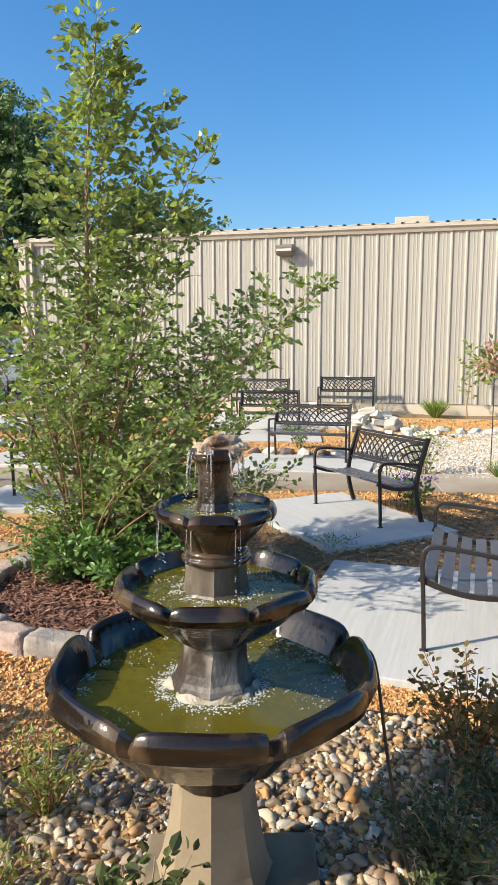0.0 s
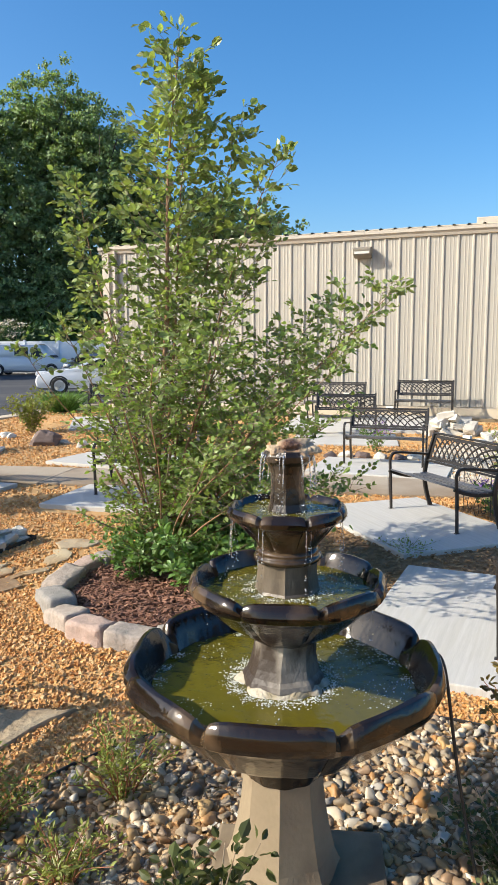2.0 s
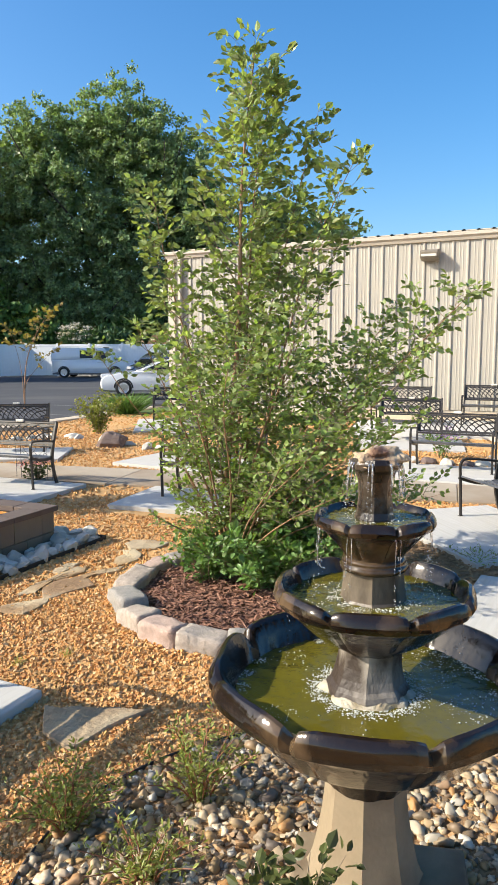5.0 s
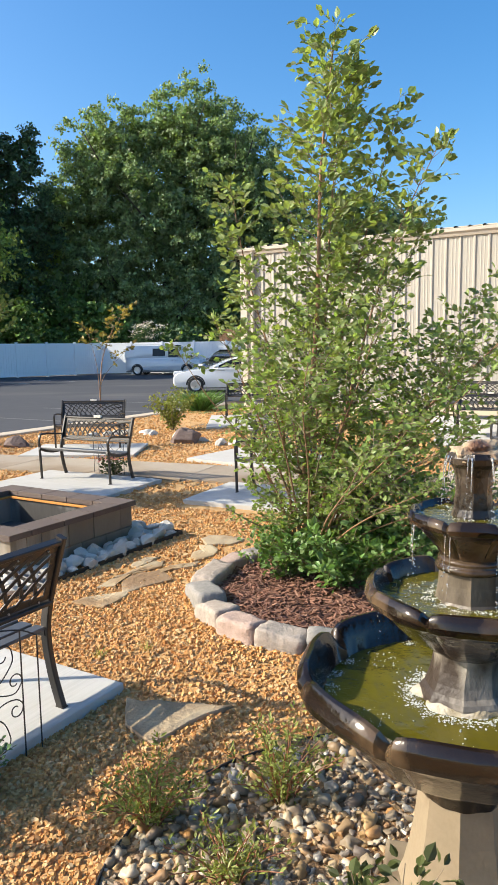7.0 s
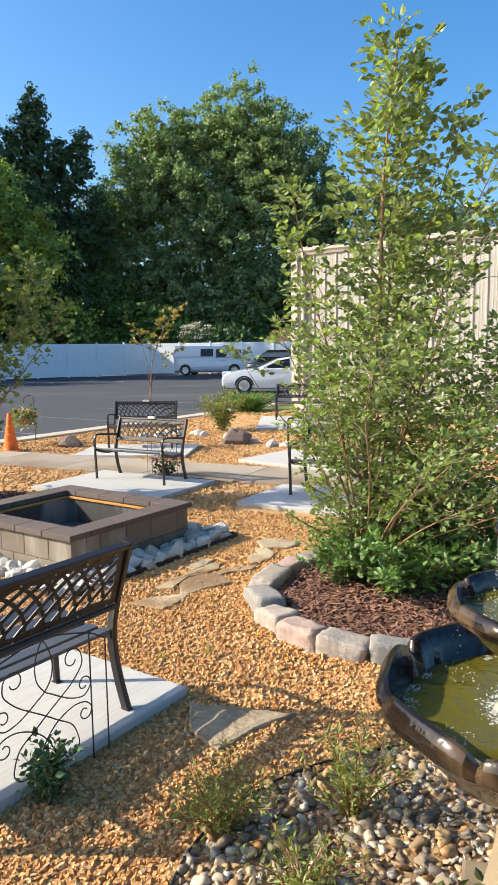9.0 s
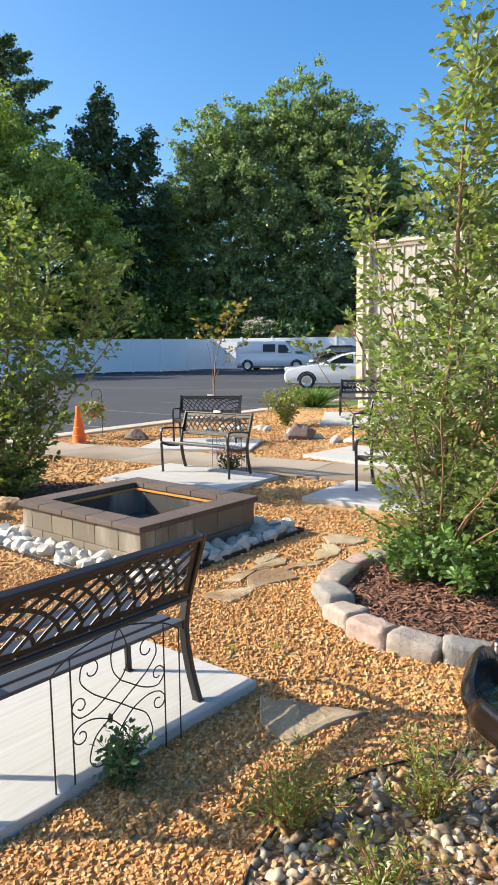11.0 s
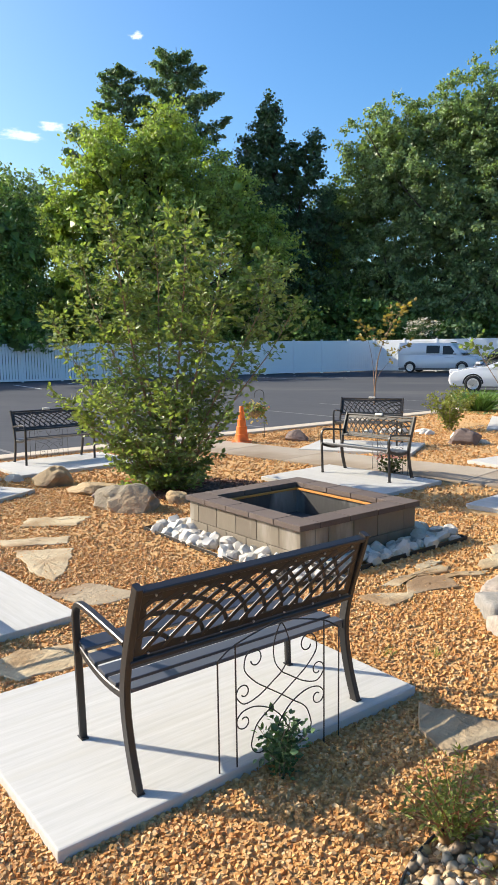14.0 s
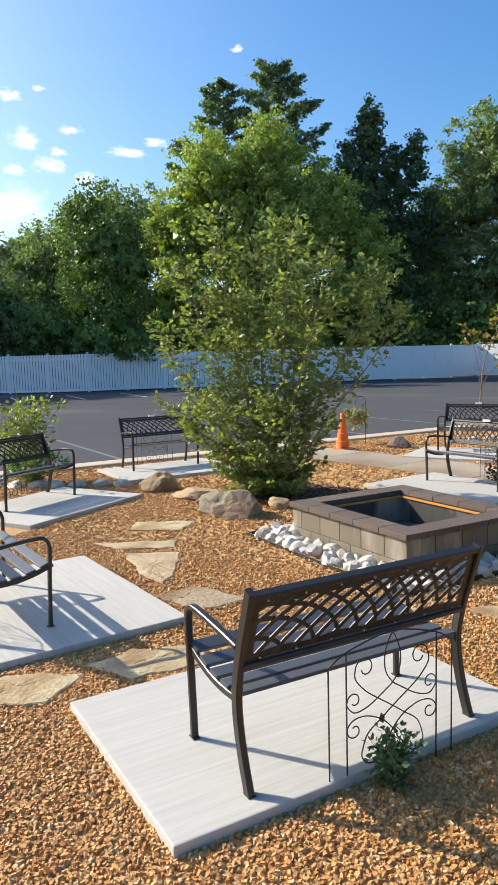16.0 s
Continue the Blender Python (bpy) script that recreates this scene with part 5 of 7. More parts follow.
# ---------------------------------------------------------------- woods beyond the fence
def big_tree(x, y, lobes, mat, seed, label, trunk_r=0.45, leaf=0.42, per=30, density=1.0, template=CLUMP, spread=0.45, flat=1.0, name="tree", k=1.0, core=8.0):
    """A large tree: tapered trunk, limbs into each lobe, leaf clumps thick near the lobes' skins."""
    rnd = random.Random(seed)
    g = np.random.RandomState(seed)
    x, y, lobes = x * k, y * k, [tuple(v * k for v in l) for l in lobes]
    root = thing(name, pose(x, y, 0), label, "tree")
    bm = new_bm()
    top = max(l[2] + l[5] * 0.5 for l in lobes)
    sweep(bm, smooth_path([(0, 0, -0.2), (rnd.gauss(0, 0.2), 0, top * 0.3), (rnd.gauss(0, 0.5), rnd.gauss(0, 0.3), top * 0.65), (rnd.gauss(0, 0.3), 0, top * 0.9)], 5), 2 * trunk_r, seg=10, taper=lambda t: 1.15 - t)
    P, D, S, NN = [], [], [], []
    for cx, cy, cz, rx, ry, rz in lobes:
        sweep(bm, smooth_path([(0, 0, cz * 0.45), (cx * 0.5, cy * 0.5, cz * 0.72), (cx, cy, cz + rz * 0.3)], 5), trunk_r * 0.7, seg=6, taper=lambda t: 1 - 0.8 * t)
        for _ in range(4):
            a = rnd.random() * 6.28
            sweep(bm, [(cx * 0.6, cy * 0.6, cz * 0.8), (cx + rx * 0.4 * math.cos(a), cy + ry * 0.4 * math.sin(a), cz), (cx + rx * 0.85 * math.cos(a), cy + ry * 0.85 * math.sin(a), cz + rz * 0.35)],
                  trunk_r * 0.3, seg=5, taper=lambda t: 1 - 0.8 * t)
        n = int(density * 2.1 * (rx * ry + rx * rz + ry * rz))
        u = g.normal(size=(n, 3))
        u /= np.linalg.norm(u, axis=1)[:, None]
        k = np.array([0.78 + 0.34 * noise.noise(Vector(v) * 2.2 + Vector((seed, 0, 0))) for v in u])
        k *= 1 - 0.6 * g.rand(n) ** 2.0
        c = np.array((cx, cy, cz)) + u * k[:, None] * np.array((rx, ry, rz)) * 1.12
        o = g.normal(size=(n * per, 3))
        o /= np.linalg.norm(o, axis=1)[:, None]
        o *= (g.rand(n * per) ** 0.75)[:, None]
        pts = np.repeat(c, per, axis=0) + o * np.array((1.0, 1.0, 0.62 * flat)) * spread * 1.75
        uu = np.repeat(u, per, axis=0)
        nn = o * 0.9 + uu * 0.5 + g.normal(size=(n * per, 3)) * 0.38 + np.array((0, 0, 0.35))
        dd = uu * 0.5 + g.normal(size=(n * per, 3)) * 0.8
        NN.append(nn)
        P.append(pts)
        D.append(dd)
        S.append(leaf * (0.5 + 0.8 * g.rand(n * per)))
        n = int(core * (rx * ry + rx * rz + ry * rz))
        u = g.normal(size=(n, 3))
        u /= np.linalg.norm(u, axis=1)[:, None]
        P.append(np.array((cx, cy, cz)) + u * np.array((rx, ry, rz)) * (0.25 + 0.32 * g.rand(n))[:, None])
        NN.append(u + g.normal(size=(n, 3)) * 0.5)
        D.append(g.normal(size=(n, 3)))
        S.append(0.5 + 0.4 * g.rand(n))
    part("trunk", bm, M_DARKBARK, root, smooth=True)
    P = np.concatenate(P)
    P[:, 2] = np.maximum(P[:, 2], 0.1)
    scatter_mesh("crown", template, P, np.concatenate(D), np.concatenate(S), mat, seed, root, kind="stuff", normals=np.concatenate(NN))
    return root


# the great oak
big_tree(-8.6, 63.5, [(1.5, 0, 19.3, 5.6, 4.5, 5.6), (-4.6, -1, 17.3, 5.2, 4.5, 5.4), (5.8, -1, 16.2, 4.8, 4.5, 5.6), (-8.4, 0, 12.5, 4.2, 4, 5.6), (8.7, 0, 11.3, 4.2, 4, 6.0), (0, -2, 12.5, 7.5, 5, 6.0), (-4, -3, 7.5, 5, 3, 4.5), (4, -3, 7.0, 5, 3, 4.5),
                      (-9.5, -2, 6.5, 4, 3, 5), (0, -4, 4.5, 5, 2.5, 4), (8.5, -2, 5.0, 4, 2.5, 4.5)],
         M_WOOD_A, 71, "huge dark green oak standing beyond the white fence", 0.9, leaf=0.26, per=60, density=1.7, spread=0.42)
# yellow-green tree, cedar and broad trees to the west
big_tree(-31.0, 51.4, [(1.0, 0.4, 11, 6.6, 5, 6.5), (-2.4, -1.5, 16.4, 3.5, 3.4, 4.4), (1.6, 0.6, 17.4, 3.5, 3.2, 4.3), (5.6, 3.0, 13.6, 4.2, 3.6, 4.4), (-4.6, -2.7, 12.0, 3.6, 3, 4.8), (8.2, 4.4, 9.6, 3.6, 3, 4.4), (0, -1, 5, 7, 4, 5), (-5, -3.0, 6, 4, 3, 5)],
         M_WOOD_B, 72, "tall bright yellow-green tree beyond the fence", 0.5, k=0.87, leaf=0.24, per=56, density=1.7, spread=0.44)


def pine_tree(x, y, top, low, seed, label):
    """Straight trunk with whorls of long level boughs, each a flat spray of needle tufts."""
    rnd = random.Random(seed)
    g = np.random.RandomState(seed)
    root = thing("pine_tree", pose(x, y, 0), label, "tree")
    bm = new_bm()
    sweep(bm, [(0, 0, -0.2), (0.1, 0, top * 0.5), (0, 0, top)], 0.8, seg=8, taper=lambda t: 1.05 - t)
    P, D, S, NN = [], [], [], []
    z, turn = low, rnd.random() * 6
    while z < top - 0.3:
        f = (top - z) / (top - low)
        reach = 0.3 + 9.0 * f ** 0.62 * (1.0 - 0.4 * f)
        for j in range(4):
            a = turn + j * 1.571 + rnd.gauss(0, 0.22)
            L = reach * (0.6 + 0.45 * rnd.random())
            o, s = Vector((math.cos(a), math.sin(a), 0)), Vector((-math.sin(a), math.cos(a), 0))
            def along(t):
                return o * L * t + Vector((0, 0, z + L * (0.10 * t + 0.16 * t * t)))
            sweep(bm, [along(t / 4) for t in range(5)], 0.06 + 0.02 * L, seg=5, taper=lambda t: 1 - 0.8 * t)
            n = int(5 + L * 5)
            for k in range(n):
                t = 0.22 + 0.78 * (k + rnd.random()) / n
                w = 0.30 * L * (1.1 - t) + 0.12
                c = along(t) + s * rnd.uniform(-w, w) + Vector((0, 0, rnd.gauss(0, 0.08)))
                m = 26
                off = g.normal(size=(m, 3)) * np.array((0.20, 0.20, 0.08))
                P.append(np.array(c) + off)
                D.append(np.array(o)[None] * 0.7 + g.normal(size=(m, 3)) * 0.6 + np.array((0, 0, 0.3)))
                NN.append(off * 2 + np.array((0, 0, 0.8)) + g.normal(size=(m, 3)) * 0.4)
                S.append(0.25 * (0.6 + 0.7 * g.rand(m)))
        turn += 0.63
        z += 0.95 + 0.6 * f
    part("trunk", bm, M_DARKBARK, root, smooth=True)
    scatter_mesh("crown", CLUMP, np.concatenate(P), np.concatenate(D), np.concatenate(S), M_WOOD_C, seed, root, kind="stuff", normals=np.concatenate(NN))


pine_tree(-31.3, 58.1, 27.8, 9.0, 73, "tall dark pine with layered boughs")
pine_tree(-35.4, 55.7, 26.0, 9.0, 78, "tall dark pine with layered boughs close to its neighbour")
big_tree(-21.8, 58.0, [(-1.0, -0.3, 12, 2.6, 2.4, 8.0), (-1.0, 0, 18.0, 1.5, 1.4, 4.2), (1.2, 0.5, 15.3, 1.4, 1.3, 4.2), (0, 0, 6, 4, 3, 6), (2.5, 0.9, 11.3, 1.5, 1.4, 3.4), (-2.7, -1, 14.5, 1.4, 1.3, 4.5), (0.4, 0.2, 10.5, 2.4, 2.2, 3.5), (-0.8, 0, 21, 0.9, 0.9, 2.0), (2.5, 1.0, 17.0, 1.1, 1.0, 3.2), (-2.4, -1.0, 17.0, 1.0, 1.0, 3.2), (3.6, 1.4, 12.0, 1.7, 1.5, 3.4), (-3.4, -1.4, 11.5, 1.6, 1.5, 4.0)],
         M_WOOD_D, 74, "narrow dark cedar with ragged spires", 0.4, leaf=0.24, per=56, density=2.2, spread=0.36)
big_tree(-37.8, 44.0, [(0, 0, 9.5, 4.6, 4, 5.5), (-1.5, -0.5, 12.8, 2.8, 2.6, 3.0), (2.2, 1, 11.8, 3, 3, 3.8), (-4.2, -1.5, 9.8, 3, 3, 4.2), (0, -2, 5, 5, 3, 4.5)], M_WOOD_A, 75, "broad mid-green tree beyond the fence", 0.4, leaf=0.25, per=46, density=1.4)
big_tree(-43.4, 41.0, [(0, 0, 7.5, 5.5, 4, 5.5), (-2.2, 0, 9.9, 3.5, 3, 3.2), (3, 0, 9.2, 4, 3, 3.8), (-5.5, -1, 7.9, 4, 3, 5), (0, -2.5, 4.5, 5.5, 2.5, 3.5)], M_WOOD_A, 76, "broad green tree overhanging the fence", 0.4, leaf=0.25, per=46, density=1.4)
big_tree(-51.0, 34.0, [(0, 0, 7.5, 5.5, 5, 5.6), (2.5, 2, 7.0, 4.5, 4, 5.2), (-3, -3, 7.5, 4.5, 4, 5.5)], M_WOOD_E, 77, "broad dark green tree overhanging the fence", 0.4, leaf=0.26, per=50, density=1.2)
big_tree(-59.0, 25.0, [(0, 0, 7.5, 5.5, 5, 5.6), (2.5, 3, 7.0, 4.5, 4, 5.2), (-1, -5, 7.5, 4.5, 4, 5.5)], M_WOOD_E, 79, "broad dark green tree overhanging the fence", 0.4, leaf=0.30, per=40)
big_tree(-41.5, 31.5, [(0, 0, 6.5, 4.5, 4, 5.0), (2.0, 1.5, 5.2, 3.2, 3, 3.6), (-2, -3, 7.0, 4, 4, 4.8), (3.6, 2.2, 3.4, 1.6, 1.6, 1.6)], M_WOOD_A, 95, "broad green tree drooping over the fence", 0.35, leaf=0.25, per=44, density=1.4)
big_tree(-33.0, 36.0, [(0, 0.5, 8.4, 3.8, 3.4, 4.2), (-1.4, 0.8, 11.2, 2.6, 2.4, 2.8), (1.5, -2.6, 3.1, 1.7, 1.4, 1.2), (0, 0, 5, 3.6, 3, 3.6), (3.6, -0.4, 3.0, 1.4, 1.3, 1.1), (-2.2, -2.6, 4.0, 2, 2, 2), (4.3, -2.5, 2.35, 0.7, 0.5, 0.45), (5.1, -1.5, 2.25, 0.5, 0.5, 0.5), (3.0, -3.4, 2.7, 0.6, 0.5, 0.4)], M_WOOD_E, 97, "green tree drooping over the picket fence", 0.25, leaf=0.2, per=50, density=1.6)
big_tree(-56.0, 18.5, [(0, 0, 9, 6, 6, 7.0), (2.5, 1.5, 13, 4, 4, 5)], M_WOOD_E, 98, "tall green tree beyond the fence", 0.5, leaf=0.5, per=24)
big_tree(-50.0, 23.8, [(0, 0, 9, 5, 4, 6.5), (2.5, 1.5, 11.0, 4, 4, 5)], M_WOOD_E, 96, "broad green tree beyond the fence", 0.35, leaf=0.3, per=40)
for i, (hx, hy, hh, hr) in enumerate(((-48, 38.5, 7.0, 4.0), (-42, 43.5, 6.5, 4.0), (-36.5, 47.5, 7.0, 4.2), (-31, 51.0, 6.5, 4.0), (-26.5, 55.0, 8.0, 3.8), (-21.5, 58.0, 7.5, 3.6), (-17.5, 60.0, 8.5, 3.6), (-14.0, 62.0, 8.0, 3.4), (-6.9, 54.4, 3.8, 1.5), (-1.0, 63.5, 5.0, 2.6), (3.5, 64.0, 6.0, 3.2), (-19.6, 61.0, 12.0, 2.6))):
    big_tree(hx, hy, [(0, 0, hh * 0.5, hr, hr * 0.7, hh * 0.52), (hr * 0.5, 0, hh * 0.72, hr * 0.5, hr * 0.5, hh * 0.32), (-hr * 0.5, 0, hh * 0.62, hr * 0.5, hr * 0.5, hh * 0.36)],
             M_WOOD_B if i == 11 else M_BLUEGREEN if i == 8 else M_WOOD_E, 80 + i, "dense dark hedgerow tree behind the fence", 0.2, leaf=0.27, per=36, density=1.0)
for i in range(34):
    t_ = i / 33
    ux, uy = -62 + 62 * t_ + 3 * math.sin(i * 2.3), 27 + 33.5 * t_ ** 0.8 + 1.5 * math.sin(i * 1.7)
    uh = 5.0 + 1.6 * math.sin(i * 4.1)
    big_tree(ux, uy + 3.5, [(0, 0, uh * 0.42, 3.4, 1.8, uh * 0.58), (1.4, 0.5, uh * 0.3, 2.6, 1.6, uh * 0.42)], M_WOOD_E, 110 + i, "dense dark undergrowth behind the fence", 0.12, leaf=0.30, per=30, density=1.2, name="thicket")
for i in range(15):
    t_ = i / 14
    big_tree(-66 + 74 * t_, 40 + 32 * t_ ** 0.8, [(0, 0, 4.6, 5.2, 2.5, 4.6)], M_WOOD_E, 150 + i, "dense dark woodland behind the hedgerow", 0.15, leaf=0.5, per=20, density=1.6, name="thicket", spread=0.6)
big_tree(10.5, 62.0, [(0, 0, 10.5, 4.0, 4, 4.4), (4.6, 0, 9.0, 2.6, 2.6, 3.0), (-4, 0, 12, 3.5, 3, 5)], M_WOOD_A, 92, "treetops showing above the building's roof", 0.4, leaf=0.36, per=30)


shrub("flowering_bush", -9.2, 54.3, 3.7, 1.25, 3200, 0.17, M_BLUEGREEN, "tall bush with pale pink flower heads behind the fence", 161, LEAF, None, 60, flower=petals("pale_pink_petal", (0.72, 0.58, 0.56), (0.85, 0.76, 0.74)), upright=0.8)


def build_house():
    """Low house whose brown roof shows over the fence."""
    root = thing("house", pose(0.2, 54.6, 0, 0, 0, -13), "low tan house with a brown shingle roof behind the fence", "house")
    bm = new_bm()
    box(bm, -3.4, -1.8, 0, 3.4, 1.8, 2.3, 0.01)
    part("wall", bm, M_FOUND, root)
    M_SHINGLE = material("brown_shingle", (0.20, 0.115, 0.06), (0.30, 0.18, 0.10), rough=0.95, scale=3, fine=12, bump=0.5, depth=0.01)
    for s_ in (-1, 1):
        bm = new_bm()
        v = [bm.verts.new(p) for p in ((-3.7, s_ * 2.15, 2.25), (3.7, s_ * 2.15, 2.25), (3.7, 0, 3.25), (-3.7, 0, 3.25))]
        bm.faces.new(v)
        bmesh.ops.solidify(bm, geom=bm.faces[:], thickness=0.06)
        bmesh.ops.recalc_face_normals(bm, faces=bm.faces)
        part("roof_slope", bm, M_SHINGLE, root)


build_house()


# ---------------------------------------------------------------- stones, gravel, mulch
def palette(name, colours, island=True, rough=0.75, scale=8, fine=70, bump=0.3, depth=0.003, vary=0.2):
    """Stones: each one takes a colour of the palette, mottled by noise."""
    m = material(name, (1 - vary,) * 3, (1.0, 1.0, 1.0), rough=rough, scale=scale, fine=fine, bump=bump, depth=depth)
    nt = m.node_tree
    b = nt.nodes["Principled BSDF"]
    src = b.inputs["Base Color"].links[0].from_socket
    info = nt.nodes.new("ShaderNodeNewGeometry" if island else "ShaderNodeObjectInfo")
    ramp, mul = nt.nodes.new("ShaderNodeValToRGB"), nt.nodes.new("ShaderNodeMix")
    ramp.color_ramp.interpolation = "LINEAR"
    els = ramp.color_ramp.elements
    while len(els) < len(colours):
        els.new(0.5)
    for i, c in enumerate(colours):
        els[i].position = i / (len(colours) - 1)
        els[i].color = (*c, 1)
    nt.links.new(info.outputs["Random Per Island" if island else "Random"], ramp.inputs[0])
    mul.data_type, mul.blend_type = "RGBA", "MULTIPLY"
    mul.inputs["Factor"].default_value = 1.0
    nt.links.new(ramp.outputs[0], mul.inputs["A"])
    nt.links.new(src, mul.inputs["B"])
    nt.links.new(mul.outputs["Result"], b.inputs["Base Color"])
    return m


GOLD = [(0.53, 0.242, 0.066), (0.65, 0.365, 0.128), (0.44, 0.188, 0.050), (0.59, 0.308, 0.095), (0.69, 0.475, 0.245), (0.52, 0.236, 0.068), (0.65, 0.372, 0.142), (0.46, 0.206, 0.068), (0.68, 0.42, 0.18)]
M_CHERT = palette("golden_chert", GOLD, True, rough=0.7)
RIVER = [(0.40, 0.27, 0.135), (0.52, 0.41, 0.27), (0.17, 0.125, 0.08), (0.66, 0.56, 0.41), (0.42, 0.20, 0.055), (0.26, 0.20, 0.145), (0.50, 0.31, 0.12), (0.13, 0.10, 0.08), (0.74, 0.68, 0.56)]
M_RIVER = palette("river_stone", RIVER, False, rough=0.55)
M_RIVER_J = palette("river_stone_rest", RIVER, True, rough=0.55)
M_WHITE = palette("white_stone", [(0.60, 0.56, 0.48), (0.70, 0.66, 0.58), (0.48, 0.45, 0.39), (0.64, 0.60, 0.52)], False, rough=0.8)
M_COBBLE = palette("pale_cobble", [(0.56, 0.52, 0.45), (0.64, 0.60, 0.53), (0.46, 0.42, 0.36), (0.70, 0.66, 0.59)], False, rough=0.85)
M_WHITEGRAVEL = palette("white_gravel", [(0.58, 0.53, 0.44), (0.48, 0.43, 0.35), (0.66, 0.61, 0.52), (0.40, 0.34, 0.26)], True, rough=0.85)
M_MULCH = palette("red_brown_mulch", [(0.20, 0.095, 0.062), (0.30, 0.145, 0.095), (0.13, 0.058, 0.038), (0.38, 0.205, 0.14)], True, rough=0.9)
M_OLDMULCH = palette("weathered_mulch", [(0.26, 0.15, 0.07), (0.36, 0.22, 0.11), (0.20, 0.11, 0.05), (0.42, 0.29, 0.16)], True, rough=0.9)
M_MULCHBED = material("mulch_ground", (0.10, 0.045, 0.028), (0.16, 0.07, 0.04), rough=0.95, scale=9, fine=60, bump=1.0, depth=0.02)
M_OLDBED = material("weathered_mulch_ground", (0.22, 0.125, 0.06), (0.32, 0.20, 0.10), rough=0.95, scale=9, fine=60, bump=1.0, depth=0.02)
M_RINGSTONE = palette("ring_block", [(0.50, 0.38, 0.31), (0.54, 0.39, 0.325), (0.34, 0.325, 0.30), (0.52, 0.43, 0.355), (0.42, 0.37, 0.325)], False, rough=0.92, scale=30, fine=110, bump=1.0, depth=0.010, vary=0.62)
M_FLAG = material("tan_flagstone", (0.37, 0.285, 0.175), (0.49, 0.395, 0.255), rough=0.9, scale=5, fine=35, bump=0.9, depth=0.02, dirt=(0.27, 0.17, 0.085), dirt_at=(0.44, 0.60), spread=0.2)
M_BOULDER = material("grey_boulder", (0.175, 0.145, 0.105), (0.275, 0.23, 0.165), rough=0.9, scale=4, fine=40, bump=0.8, depth=0.02, dirt=(0.40, 0.28, 0.165), dirt_at=(0.5, 0.65))
M_TANROCK = material("tan_boulder", (0.36, 0.25, 0.135), (0.46, 0.345, 0.205), rough=0.9, scale=4, fine=40, bump=0.8, depth=0.02, dirt=(0.22, 0.14, 0.08), dirt_at=(0.5, 0.65))
M_REDROCK = material("dark_red_rock", (0.12, 0.085, 0.075), (0.18, 0.13, 0.11), rough=0.85, scale=5, fine=40, bump=0.6, depth=0.015)

RING_C, RING_R = (0.55, 4.95), 1.06
RIVER_C, RIVER_RX, RIVER_RY = (0.86, 2.10), 1.35, 1.04
PIT_M = on_ground(-2.27, 6.29, math.degrees(math.atan2(-0.486, 0.874)))


def boxes_mesh(name, centres, half, jitter, seed, mat, label, category="", parent=None, tilt=0.5):
    """Many small angular stones or chips in one mesh, each a jittered block."""
    g = np.random.RandomState(seed)
    n = len(centres)
    corner = np.array([(x, y, z) for x in (-1, 1) for y in (-1, 1) for z in (-1, 1)], float)
    V = corner[None] * (1 + g.uniform(-jitter, jitter, (n, 8, 3)))
    V *= half[:, None, :]
    a, b, c = g.uniform(0, 2 * np.pi, n), g.normal(0, tilt, n), g.normal(0, tilt, n)
    ca, sa, cb, sb, cc, sc = np.cos(a), np.sin(a), np.cos(b), np.sin(b), np.cos(c), np.sin(c)
    X, Y, Z = V[..., 0], V[..., 1], V[..., 2]
    Y, Z = Y * cb[:, None] - Z * sb[:, None], Y * sb[:, None] + Z * cb[:, None]
    X, Z = X * cc[:, None] + Z * sc[:, None], -X * sc[:, None] + Z * cc[:, None]
    X, Y = X * ca[:, None] - Y * sa[:, None], X * sa[:, None] + Y * ca[:, None]
    V = np.stack([X, Y, Z], axis=2) + centres[:, None, :]
    base = np.arange(n) * 8
    quads = [(0, 1, 3, 2), (4, 6, 7, 5), (0, 4, 5, 1), (2, 3, 7, 6), (1, 5, 7, 3)]
    ob = raw_mesh(name, V.reshape(-1, 3), [np.stack([base + i for i in q], axis=1) for q in quads], mat, parent, "", "stuff")
    if parent is None:
        tagged(ob, label, category, kind="stuff")
    return ob


def pebbles_mesh(name, centres, half, sides, jitter, seed, mat, label, category, tilt=0.3):
    """Many small worn stones in one mesh, each a tapered, rounded cap of a few sides."""
    g = np.random.RandomState(seed)
    n = len(centres)
    th = np.arange(sides) * 2 * np.pi / sides
    low = np.stack([np.cos(th), np.sin(th), np.full(sides, -0.7)], axis=1)
    top = np.stack([0.66 * np.cos(th + 0.4), 0.66 * np.sin(th + 0.4), np.full(sides, 0.85)], axis=1)
    V = np.concatenate([low, top])[None] * (1 + g.uniform(-jitter, jitter, (n, 2 * sides, 3)))
    V *= half[:, None, :] * 1.12
    a, b, c = g.uniform(0, 2 * np.pi, n), g.normal(0, tilt, n), g.normal(0, tilt, n)
    ca, sa, cb, sb, cc, sc = [f(v)[:, None] for v in (a, b, c) for f in (np.cos, np.sin)]
    X, Y, Z = V[..., 0], V[..., 1], V[..., 2]
    Y, Z = Y * cb - Z * sb, Y * sb + Z * cb
    X, Z = X * cc + Z * sc, -X * sc + Z * cc
    X, Y = X * ca - Y * sa, X * sa + Y * ca
    V = np.stack([X, Y, Z], axis=2) + centres[:, None, :]
    base = np.arange(n) * 2 * sides
    faces = [np.stack([base + i, base + (i + 1) % sides, base + sides + (i + 1) % sides, base + sides + i], axis=1) for i in range(sides)]
    faces.append(np.stack([base + sides + i for i in range(sides)], axis=1))
    ob = raw_mesh(name, V.reshape(-1, 3), faces, mat, None, "", "stuff")
    return tagged(ob, label, category, kind="stuff")


